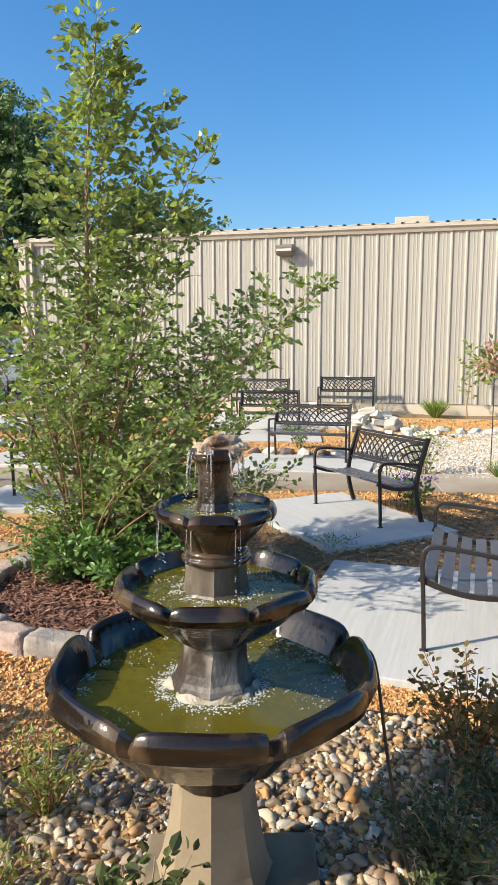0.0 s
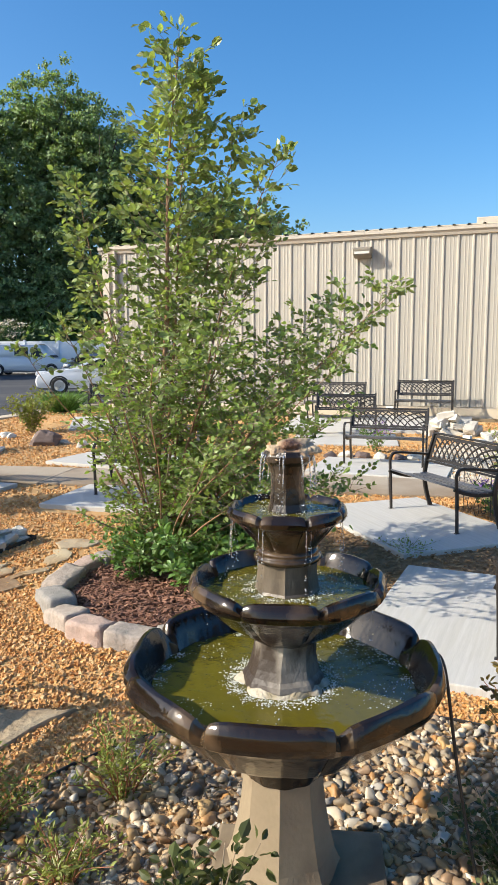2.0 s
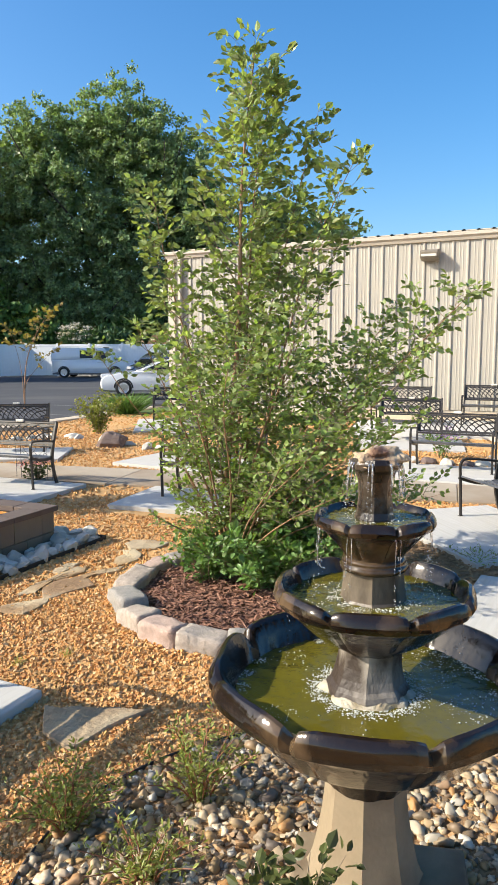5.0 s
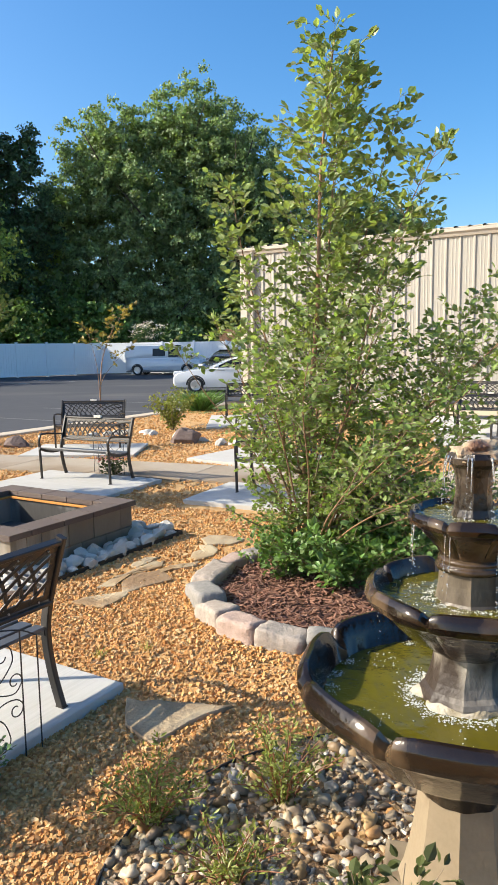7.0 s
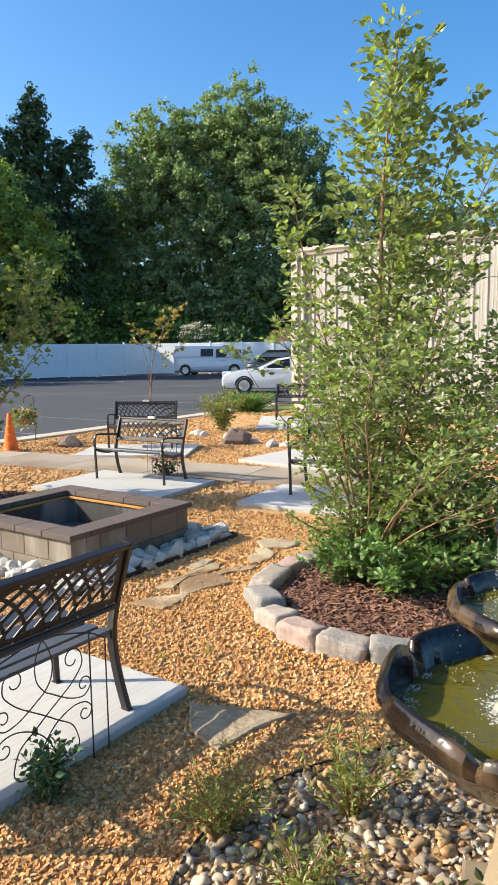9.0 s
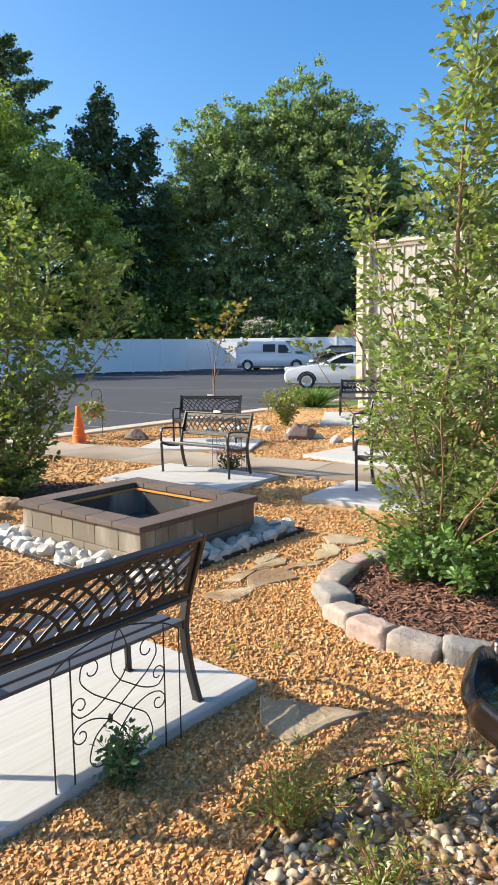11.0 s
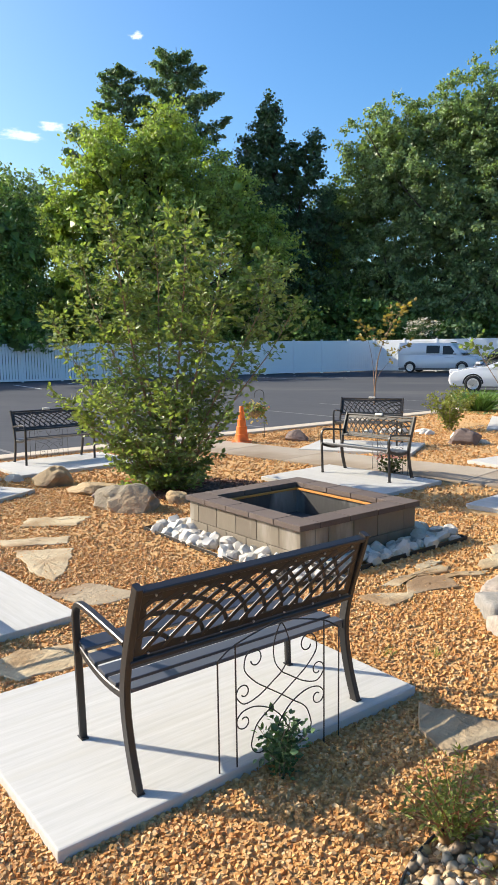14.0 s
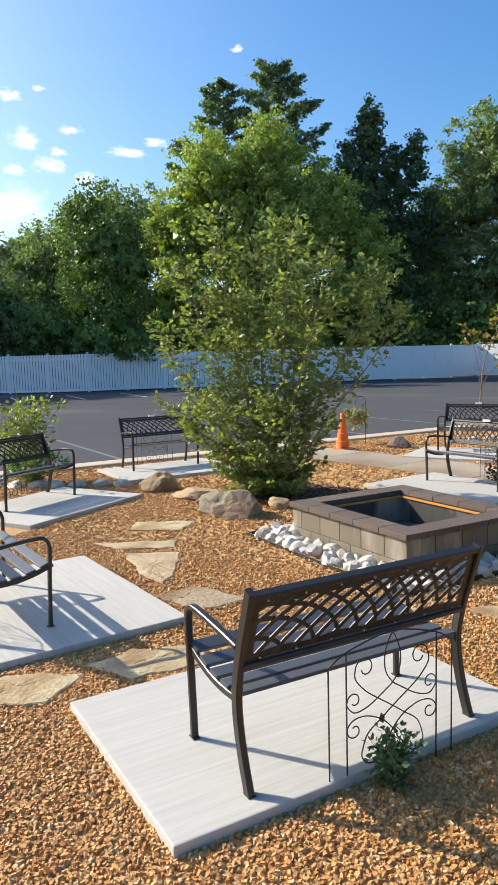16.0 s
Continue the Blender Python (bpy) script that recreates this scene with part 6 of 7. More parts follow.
def land(xy):
    return np.array([lie(x, y) for x, y in xy])


def scatter_gravel():
    g = np.random.RandomState(3)
    spots, radii = [], []
    zones = ((-3.6, 2.4, 1.3, 3.2, 4700, 0.0106), (-6.0, 3.4, 3.2, 5.2, 2800, 0.0115), (-9.5, 4.5, 5.2, 8.4, 1000, 0.0133), (-10.5, 6.5, 8.4, 15.5, 280, 0.0178), (6.5, 9.6, 9.5, 13.5, 300, 0.017),
             (-6.0, 0.5, 15.5, 21.0, 130, 0.022), (-4.5, 4.0, -2.0, 1.3, 900, 0.0165), (-8.5, -3.6, 0.5, 3.2, 600, 0.0165), (2.4, 7.0, 1.3, 5.2, 600, 0.0165), (3.4, 8.0, 5.2, 8.4, 350, 0.0178))
    for x0, x1, y0, y1, dens, r in zones:
        n = int((x1 - x0) * (y1 - y0) * dens)
        p = np.stack([g.uniform(x0, x1, n), g.uniform(y0, y1, n)], axis=1)
        keep = np.hypot(p[:, 0] - RING_C[0], p[:, 1] - RING_C[1]) > RING_R - 0.06
        keep &= ((p[:, 0] - RIVER_C[0]) / RIVER_RX) ** 2 + ((p[:, 1] - RIVER_C[1]) / RIVER_RY) ** 2 > 0.98
        a = p @ np.array(D1[:2])
        b = p @ np.array(D2[:2])
        keep &= (a > -11.8) & ((b < 15.3) | (a < -9.4)) & (b < 17.5)
        walk_v = (p[:, 0] + 6.6) * 0.33 + (p[:, 1] - 11.95) * 0.944
        keep &= (np.abs(walk_v) > 0.6) | (g.rand(n) < 0.04)
        for bname, bx, by, bf in BENCHES:
            cx, cy, fx, fy, d0, d1 = (-1.14, 2.65, -0.875, 0.484, 0.0, 1.29) if bname == "main" else (bx, by, bf[0], bf[1], -0.37, 1.03)
            k = math.hypot(fx, fy)
            ahead = ((p[:, 0] - cx) * fx + (p[:, 1] - cy) * fy) / k
            across = ((p[:, 0] - cx) * fy - (p[:, 1] - cy) * fx) / k
            keep &= ~((ahead > d0 + 0.03) & (ahead < d1 - 0.03) & (np.abs(across) < 0.935))
        keep &= np.hypot(p[:, 0] + 2.27, p[:, 1] - 6.29) > 0.75
        keep &= ~((p[:, 0] > 2.0) & (p[:, 0] < 4.9) & (p[:, 1] > 4.75) & (p[:, 1] < 6.2))
        keep &= ~((p[:, 0] > 3.75) & (p[:, 1] < 8.5) & (p[:, 1] > 8.6 - 0.34 * (p[:, 0] - 3.75)))
        keep &= np.hypot((p[:, 0] + 4.15) / 1.15, (p[:, 1] - 7.95) / 0.72) > 0.95 + 0.1 * g.rand(n)
        p = p[keep]
        spots.append(p)
        radii.append(np.full(len(p), r))
    p, r = np.concatenate(spots), np.concatenate(radii)
    n = len(p)
    half = r[:, None] * np.stack([g.uniform(0.7, 1.5, n), g.uniform(0.6, 1.1, n), g.uniform(0.42, 0.80, n)], axis=1) * g.uniform(0.7, 1.3, n)[:, None]
    z = land(p) + half[:, 2] * g.uniform(0.0, 0.9, n)
    near = r < 0.011
    c = np.column_stack([p, z])
    words = "golden-brown worn chert gravel covering the garden"
    pebbles_mesh("gravel", c[near], half[near], 5, 0.26, 4, M_CHERT, words, "gravel")
    pebbles_mesh("gravel", c[~near], half[~near], 4, 0.28, 5, M_CHERT, words, "gravel")


scatter_gravel()


def pebble_mesh(seed, sub=2, rough=0.46):
    bm = rock_bm(seed, 1, 1, 1, rough, sub)
    me = bpy.data.meshes.new("river_stone")
    bm.to_mesh(me)
    bm.free()
    me.polygons.foreach_set("use_smooth", [True] * len(me.polygons))
    return me


def scatter_river():
    rnd = random.Random(17)
    root = thing("river_stone_bed", pose(0, 0, 0), "bed of rounded grey and tan river stones round the fountain", "stone bed", kind="structure")
    forms = [pebble_mesh(i, 2, 0.58) for i in range(10)]
    for me in forms:
        me.materials.append(M_RIVER)
    placed, tries = [], 0
    while len(placed) < 2600 and tries < 70000:
        tries += 1
        a, q = rnd.random() * 6.2832, math.sqrt(rnd.random())
        x, y = RIVER_C[0] + RIVER_RX * q * math.cos(a), RIVER_C[1] + RIVER_RY * q * math.sin(a)
        if y < 1.3:
            continue
        s = 0.0115 + 0.0195 * rnd.random() ** 1.7
        if all((x - u) ** 2 + (y - v) ** 2 > (0.78 * (s + w)) ** 2 for u, v, w in placed):
            placed.append((x, y, s))
    placed.sort(key=lambda p: abs(p[0] - 0.5) + abs(p[1] - 2.1))
    rest_m = []
    for i, (x, y, s) in enumerate(placed):
        m = Matrix.Translation((x, y, lie(x, y) + s * 0.45)) @ Euler((rnd.gauss(0, 0.35), rnd.gauss(0, 0.35), rnd.random() * 6.28)).to_matrix().to_4x4() @ Matrix.Diagonal((s * (1.0 + 0.35 * rnd.random()), s * (0.8 + 0.25 * rnd.random()), s * (0.55 + 0.3 * rnd.random()), 1))
        if i < 300:
            share("river_stone", forms[i % 10], root, m)
        else:
            rest_m.append(m)
    tv = [np.array([v.co[:] for v in me.vertices]) for me in forms]
    tf = np.array([p.vertices[:] for p in forms[0].polygons])
    V, Fc, k0 = [], [], 0
    for i, m in enumerate(rest_m):
        a = np.array(m)
        v = tv[i % 10] @ a[:3, :3].T + a[:3, 3]
        V.append(v)
        Fc.append(tf + k0)
        k0 += len(v)
    raw_mesh("river_stone_rest", np.concatenate(V), [np.concatenate(Fc)], M_RIVER_J, root, "", "stuff", True)
    # small grit between
    g = np.random.RandomState(8)
    n = 2600
    a, q = g.uniform(0, 2 * np.pi, n), np.sqrt(g.rand(n))
    p = np.stack([RIVER_C[0] + RIVER_RX * q * np.cos(a), RIVER_C[1] + RIVER_RY * q * np.sin(a)], axis=1)
    half = 0.011 * np.stack([g.uniform(0.7, 1.4, n), g.uniform(0.6, 1.1, n), g.uniform(0.4, 0.8, n)], axis=1)
    boxes_mesh("grit", np.column_stack([p, land(p) + 0.004]), half, 0.3, 9, M_RIVER_J, "", "", root)
    sheet("stone_bed_soil", [(RIVER_C[0] + RIVER_RX * math.cos(t * math.pi / 16), RIVER_C[1] + RIVER_RY * math.sin(t * math.pi / 16)) for t in range(32)], 0.003, M_OLDBED,
          "dark soil under the river stones", "soil")
    bm = new_bm()
    sweep(bm, [(RIVER_C[0] + RIVER_RX * 1.0 * math.cos(t * math.pi / 40), RIVER_C[1] + RIVER_RY * math.sin(t * math.pi / 40), 0.004) for t in range(-8, 62)], 0.008, 0.034, up=(0, 0, 1))
    tagged(part("bed_edging", bm, M_BLACK), "thin black plastic edging round the stone bed", "edging")


scatter_river()


def build_ring():
    """Blocks round the tree, mulch inside."""
    rnd = random.Random(5)
    root = thing("ring_edging", pose(0, 0, 0), "ring of rough pinkish-tan blocks round the tree bed", "edging")
    spans = [17.22] * 18 + [25.0, 25.0]
    th = radians(203)
    for i, deg in enumerate(spans):
        span = radians(deg)
        w = span * (RING_R - 0.03) - 0.012
        h, d = (0.12, 0.19) if deg > 20 else (0.098 + 0.02 * rnd.random(), 0.15 + 0.03 * rnd.random())
        bm = new_bm()
        box(bm, -w / 2, -d / 2, -0.05, w / 2, d / 2, h, 0.0)
        bmesh.ops.subdivide_edges(bm, edges=bm.edges[:], cuts=6, use_grid_fill=True)
        lo, hi, rad = Vector((-w / 2, -d / 2, -0.05)), Vector((w / 2, d / 2, h)), 0.02
        skew = rnd.gauss(0, 0.08)
        for v in bm.verts:
            core = Vector(tuple(max(l + rad, min(u - rad, c)) for c, l, u in zip(v.co, lo, hi)))
            n = v.co - core
            if n.length > 1e-6:
                v.co = core + n.normalized() * min(n.length, rad)
            o = v.co * 9 + Vector((i * 7.7, 0, 0))
            rough = Vector((noise.noise(o), noise.noise(o + Vector((0, 7, 5))), noise.noise(o + Vector((9, 0, 3)))))
            fine = Vector((noise.noise(o * 3.1), noise.noise(o * 3.1 + Vector((0, 7, 5))), noise.noise(o * 3.1 + Vector((9, 0, 3)))))
            v.co += rough * 0.013 + fine * 0.009
            v.co.x += v.co.y * skew
            v.co.y *= 1.06 - 0.9 * max(0.0, v.co.z - 0.05)
        ob = part("edging_block", bm, M_RINGSTONE, root, smooth=True)
        a = th + span / 2
        r = RING_R - (0.12 if deg > 20 else 0.085) + rnd.gauss(0, 0.010)
        ob.matrix_local = pose(RING_C[0] + r * math.cos(a), RING_C[1] + r * math.sin(a), 0, rnd.gauss(0, 2), rnd.gauss(0, 3), math.degrees(a) + 90 + rnd.gauss(0, 4))
        th += span
    g = np.random.RandomState(12)
    sheet("mulch_bed", [(RING_C[0] + (RING_R - 0.1) * math.cos(t * math.pi / 16), RING_C[1] + (RING_R - 0.1) * math.sin(t * math.pi / 16)) for t in range(32)], 0.03, M_MULCHBED,
          "dark red-brown shredded mulch in the tree ring", "mulch")
    n = 4200
    a, q = g.uniform(0, 2 * np.pi, n), np.sqrt(g.rand(n)) * (RING_R - 0.15)
    p = np.stack([RING_C[0] + q * np.cos(a), RING_C[1] + q * np.sin(a)], axis=1)
    half = np.stack([g.uniform(0.010, 0.034, n), g.uniform(0.003, 0.007, n), g.uniform(0.0015, 0.004, n)], axis=1)
    boxes_mesh("mulch_chips", np.column_stack([p, 0.035 + g.uniform(0, 0.022, n)]), half, 0.3, 13, M_MULCH, "shredded red-brown bark mulch chips in the tree ring", "mulch", tilt=0.3)
    ring = [(-4.15 + 1.15 * math.cos(t * math.pi / 12), 7.95 + 0.72 * math.sin(t * math.pi / 12)) for t in range(24)]
    sheet("mulch_bed", ring, 0.006, M_MULCHBED, "dark red-brown mulch under the bushy birch", "mulch")
    n = 1800
    a, q = g.uniform(0, 2 * np.pi, n), np.sqrt(g.rand(n))
    p = np.stack([-4.15 + 1.15 * q * np.cos(a), 7.95 + 0.72 * q * np.sin(a)], axis=1)
    half = np.stack([g.uniform(0.014, 0.040, n), g.uniform(0.004, 0.010, n), g.uniform(0.002, 0.005, n)], axis=1)
    boxes_mesh("mulch_chips", np.column_stack([p, 0.012 + g.uniform(0, 0.02, n)]), half, 0.3, 15, M_MULCH, "red-brown bark chips under the bushy birch", "mulch", tilt=0.3)
    poly = [(1.15, 4.6), (2.1, 5.1), (3.1, 4.75), (4.6, 5.2), (4.9, 6.3), (3.6, 6.0), (2.2, 6.2), (1.75, 6.6), (1.5, 5.7)]
    sheet("mulch_bed", poly, 0.006, M_OLDBED, "weathered brown wood mulch between the pads", "mulch")
    n = 4200
    p = np.stack([g.uniform(1.15, 4.9, n), g.uniform(4.6, 6.5, n)], axis=1)
    p = p[np.hypot(p[:, 0] - RING_C[0], p[:, 1] - RING_C[1]) > RING_R + 0.03]
    n = len(p)
    half = np.stack([g.uniform(0.010, 0.032, n), g.uniform(0.004, 0.009, n), g.uniform(0.002, 0.005, n)], axis=1)
    boxes_mesh("mulch_chips", np.column_stack([p, 0.012 + g.uniform(0, 0.014, n)]), half, 0.3, 14, M_OLDMULCH, "weathered brown wood chips between the pads", "mulch", tilt=0.3)


build_ring()


def flagstone(outline, seed, h=0.022):
    rnd = random.Random(seed)
    bm = new_bm()
    pts = []
    n = len(outline)
    for i in range(n):
        a, b = Vector(outline[i]), Vector(outline[(i + 1) % n])
        k = max(2, int((b - a).length / 0.09))
        for j in range(k):
            p = a + (b - a) * (j / k)
            pts.append((p.x + rnd.gauss(0, 0.014), p.y + rnd.gauss(0, 0.014)))
    c = Vector((sum(p[0] for p in pts) / len(pts), sum(p[1] for p in pts) / len(pts)))
    def ring(k, z):
        return [(c.x + (x - c.x) * k, c.y + (y - c.y) * k, lie(x, y) + z + 0.008 * noise.noise(Vector((x * 7, y * 7, seed)))) for x, y in pts]
    lathe(bm, [ring(1.0, -0.02), ring(1.0, h * 0.7), ring(0.97, h), ring(0.75, h + 0.003), ring(0.45, h + 0.002), ring(0.15, h + 0.003)], close_top=True)
    ob = part("flagstone", bm, M_FLAG)
    return tagged(ob, "flat irregular tan flagstone sunk in gravel", "flagstone", "stepping stones")


for i, o in enumerate((
        [(-0.66, 3.36), (-0.37, 3.36), (-0.10, 3.31), (-0.30, 3.13), (-0.46, 2.97), (-0.60, 3.12)],
        [(-1.31, 4.80), (-1.13, 4.94), (-0.96, 4.99), (-0.96, 4.88), (-1.08, 4.70), (-1.17, 4.73)],
        [(-1.03, 5.21), (-0.93, 5.41), (-0.81, 5.46), (-0.69, 5.26), (-0.83, 5.13), (-0.97, 4.99)],
        [(-1.18, 5.12), (-1.12, 5.33), (-0.90, 5.67), (-0.83, 5.72), (-0.82, 5.58), (-1.01, 5.36), (-1.09, 5.16)],
        [(-0.79, 5.53), (-0.74, 5.62), (-0.52, 5.71), (-0.53, 5.62), (-0.77, 5.43)],
        [(-0.59, 5.89), (-0.53, 6.16), (-0.45, 6.17), (-0.38, 6.08), (-0.42, 5.92), (-0.55, 5.78)],
        [(-0.54, 6.43), (-0.47, 6.54), (-0.29, 6.48), (-0.17, 6.41), (-0.27, 6.28), (-0.48, 6.24)],
        [(-1.05, 5.64), (-0.99, 5.82), (-0.87, 5.84), (-0.93, 5.69), (-1.0, 5.58)],
        [(-4.45, 4.85), (-4.02, 5.12), (-3.72, 4.70), (-3.56, 4.28), (-3.85, 4.36), (-4.15, 4.62)],
        [(-4.95, 5.0), (-4.3, 5.45), (-4.15, 5.25), (-4.6, 4.92)],
        [(-3.45, 4.0), (-3.3, 4.35), (-2.75, 4.3), (-2.95, 3.95)],
        [(-3.02, 2.86), (-2.95, 3.15), (-2.62, 3.42), (-2.42, 3.2), (-2.7, 2.85)],
        [(-3.45, 2.2), (-3.35, 2.55), (-2.98, 2.78), (-2.9, 2.45), (-3.15, 2.2)],
        [(-5.2, 5.9), (-4.6, 6.2), (-4.5, 5.8), (-5.0, 5.6)],
        [(3.2, 10.4), (3.9, 10.7), (4.2, 10.2), (3.6, 9.95)])):
    if 1 <= i <= 7:
        fx, fy = sum(p[0] for p in o) / len(o), sum(p[1] for p in o) / len(o)
        o = [(fx + (x - fx) * 1.16, fy + (y - fy) * 1.16) for x, y in o]
    flagstone(o, i + 1, 0.022 if i == 0 else 0.016)


def single_rock(name, x, y, sx, sy, sz, rz, mat, seed, label, rough=0.28, group=""):
    bm = rock_bm(seed, 1, 1, 1, rough, 4 if name == "boulder" else 3, 0.35)
    g = random.Random(seed)
    for _ in range(11):
        n = Vector((g.gauss(0, 1), g.gauss(0, 1), g.gauss(0.3, 0.8))).normalized()
        cut = 0.72 + 0.16 * g.random()
        for v in bm.verts:
            over = v.co.dot(n) - cut
            if over > 0:
                v.co -= n * over * 0.9
    for v in bm.verts:
        v.co = Vector((v.co.x * sx, v.co.y * sy, v.co.z * sz)) * (1.12 + 0.05 * noise.noise(v.co * 6 + Vector((seed, 0, 0))))
    ob = part(name, bm, mat, smooth=False)
    ob.matrix_world = on_ground(x, y, rz, sz * 0.32)
    return tagged(ob, label, "rock", group)


single_rock("boulder", -4.42, 6.72, 0.33, 0.27, 0.215, 15, M_BOULDER, 3, "rounded grey-brown boulder lying in the gravel")
single_rock("boulder", -6.18, 7.62, 0.255, 0.22, 0.195, 40, M_TANROCK, 6, "squat tan boulder near the kerb")
single_rock("boulder", -5.30, 7.35, 0.34, 0.18, 0.10, 20, M_TANROCK, 8, "low flat tan rock beside the young tree")
single_rock("boulder", -5.05, 7.15, 0.16, 0.11, 0.08, 10, M_REDROCK, 9, "low reddish rock beside the young tree")
single_rock("boulder", -4.12, 7.25, 0.16, 0.12, 0.09, -10, M_TANROCK, 10, "small tan rock at the tree's foot")
single_rock("boulder", -3.75, 7.35, 0.26, 0.09, 0.06, -20, M_BOULDER, 11, "low grey stone at the tree's foot")
single_rock("boulder", -4.62, 12.95, 0.22, 0.18, 0.15, 0, M_REDROCK, 12, "rounded dark red rock on the gravel")
single_rock("boulder", -1.55, 13.4, 0.28, 0.2, 0.20, 0, M_REDROCK, 13, "pointed dark rock on the gravel")
single_rock("boulder", -0.3, 17.0, 0.28, 0.12, 0.08, 0, M_REDROCK, 14, "dark rock at the building corner")
rr_ = random.Random(77)
for i in range(16):
    t = i / 15
    single_rock("edge_rock", -3.9 + 3.6 * t + rr_.gauss(0, 0.1), 14.1 - 0.2 * t + 0.8 * math.sin(t * 5) + rr_.gauss(0, 0.15), 0.13 + 0.06 * rr_.random(), 0.09, 0.07, rr_.random() * 90, M_WHITE, 20 + i,
                "small pale rock edging the far bed", group="bed rocks")
for i in range(11):
    t = i / 10
    single_rock("edge_rock", 6.3 + 2.6 * t, 11.9 - 0.35 * t + 0.5 * math.sin(t * 4) + rr_.gauss(0, 0.08), 0.15 + 0.07 * rr_.random(), 0.1, 0.07, rr_.random() * 90, M_WHITE, 50 + i,
                "small pale rock edging the far bed", group="bed rocks")
for i in range(7):
    single_rock("edge_rock", -8.6 + 0.28 * i, 6.9 + 0.12 * i + rr_.gauss(0, 0.05), 0.12, 0.1, 0.08, rr_.random() * 90, M_WHITE, 70 + i, "small pale rock edging the far bed", group="bed rocks")
for i in range(6):
    single_rock("edge_rock", 3.2 + 0.25 * i, 11.0 - 0.1 * i + rr_.gauss(0, 0.08), 0.15, 0.1, 0.08, rr_.random() * 90, M_WHITE if i % 2 else M_REDROCK, 80 + i, "small rock edging the bed between benches", group="bed rocks")
for i, (wx, wy, wz, wr) in enumerate(((5.62, 12.75, 0, 10), (5.97, 12.6, 0, -20), (6.30, 12.45, 0, 30), (5.75, 12.68, 0.115, 35), (6.05, 12.55, 0.115, -5), (5.72, 12.65, 0.23, 15), (5.98, 12.6, 0.225, 40), (5.82, 12.62, 0.335, -25), (6.52, 12.15, 0, 5), (5.75, 12.35, 0, -30), (6.22, 12.4, 0.11, 50))):
    bm = new_bm()
    box(bm, -0.17, -0.11, 0, 0.17, 0.11, 0.12, 0.015)
    bmesh.ops.rotate(bm, verts=bm.verts, cent=(0, 0, 0.06), matrix=Matrix.Rotation(0.5 * math.sin(i * 2.3), 3, "Y"))
    bmesh.ops.subdivide_edges(bm, edges=bm.edges[:], cuts=1, use_grid_fill=True)
    for v in bm.verts:
        v.co += Vector((noise.noise(v.co * 8 + Vector((i, 0, 0))), noise.noise(v.co * 8 + Vector((0, i, 3))), noise.noise(v.co * 8 + Vector((3, 0, i))))) * 0.035
    ob = part("stone_block", bm, M_WHITE)
    ob.matrix_world = on_ground(wx + 0.2, wy + 0.3, wr, wz)
    tagged(ob, "rough white limestone block in a low pile", "stone block", "limestone pile")


def pit_stones():
    rnd = random.Random(3)
    root = thing("stone_border", PIT_M, "white cobbles heaped round the fire pit inside a thin edging", "stone border")
    forms = [pebble_mesh(40 + i, 2, 0.34) for i in range(8)]
    for me in forms:
        me.set_sharp_from_angle(angle=radians(24))
        me.materials.append(M_COBBLE)
    hx, hy, w = 0.81, 0.71, 0.30
    placed, tries = [], 0
    while len(placed) < 185 and tries < 30000:
        tries += 1
        x, y = rnd.uniform(-hx - w, hx + w), rnd.uniform(-hy - w, hy + w)
        if abs(x) < hx + 0.02 and abs(y) < hy + 0.02:
            continue
        s = 0.036 + 0.040 * rnd.random()
        if all((x - u) ** 2 + (y - v) ** 2 > (0.8 * (s + q)) ** 2 for u, v, q in placed):
            placed.append((x, y, s))
            share("cobble", forms[len(placed) % 8], root, Matrix.Translation((x, y, s * 0.5 + 0.012 * rnd.random())) @ Euler((rnd.gauss(0, 0.4), rnd.gauss(0, 0.4), rnd.random() * 6)).to_matrix().to_4x4()
                  @ Matrix.Diagonal((s * 1.3, s, s * 0.85, 1)))
    bm = new_bm()
    x, y = hx + w + 0.03, hy + w + 0.03
    sweep(bm, [(-x, -y, 0.012), (x, -y, 0.012), (x, y, 0.012), (-x, y, 0.012)], 0.012, 0.05, closed=True)
    part("edging_strip", bm, M_BLACK, root)


pit_stones()
sheet("white_gravel_bed", [(3.75, 8.55), (6.4, 7.7), (9.2, 11.0), (8.6, 12.2), (6.6, 12.0), (5.0, 11.6), (4.1, 10.2)], 0.008, M_CONC, "pale limestone gravel bed beyond the walkway", "gravel bed")


def white_gravel():
    g = np.random.RandomState(31)
    n = 8500
    p = np.stack([g.uniform(3.9, 9.0, n), g.uniform(7.9, 12.0, n)], axis=1)
    keep = (p[:, 1] > 8.6 - 0.34 * (p[:, 0] - 3.75)) & (p[:, 1] < 8.8 + 1.8 * (p[:, 0] - 3.8)) & (p[:, 1] > 7.8 + 1.18 * (p[:, 0] - 6.4))
    p = p[keep]
    n = len(p)
    half = 0.019 * np.stack([g.uniform(0.6, 1.5, n), g.uniform(0.6, 1.2, n), g.uniform(0.4, 0.9, n)], axis=1)
    boxes_mesh("white_gravel", np.column_stack([p, land(p) + 0.012]), half, 0.33, 32, M_WHITEGRAVEL, "pale crushed limestone gravel", "gravel")


white_gravel()
sheet("lawn_strip", [tuple(ab(a, b)[:2]) for a, b in ((-11.8, 16.5), (-9.4, 15.6), (-9.4, 30), (-11.8, 30))], 0.002, material("lawn", (0.07, 0.12, 0.025), (0.12, 0.17, 0.04), rough=0.9, scale=3, fine=60, bump=0.8),
      "strip of green lawn beside the building", "lawn")


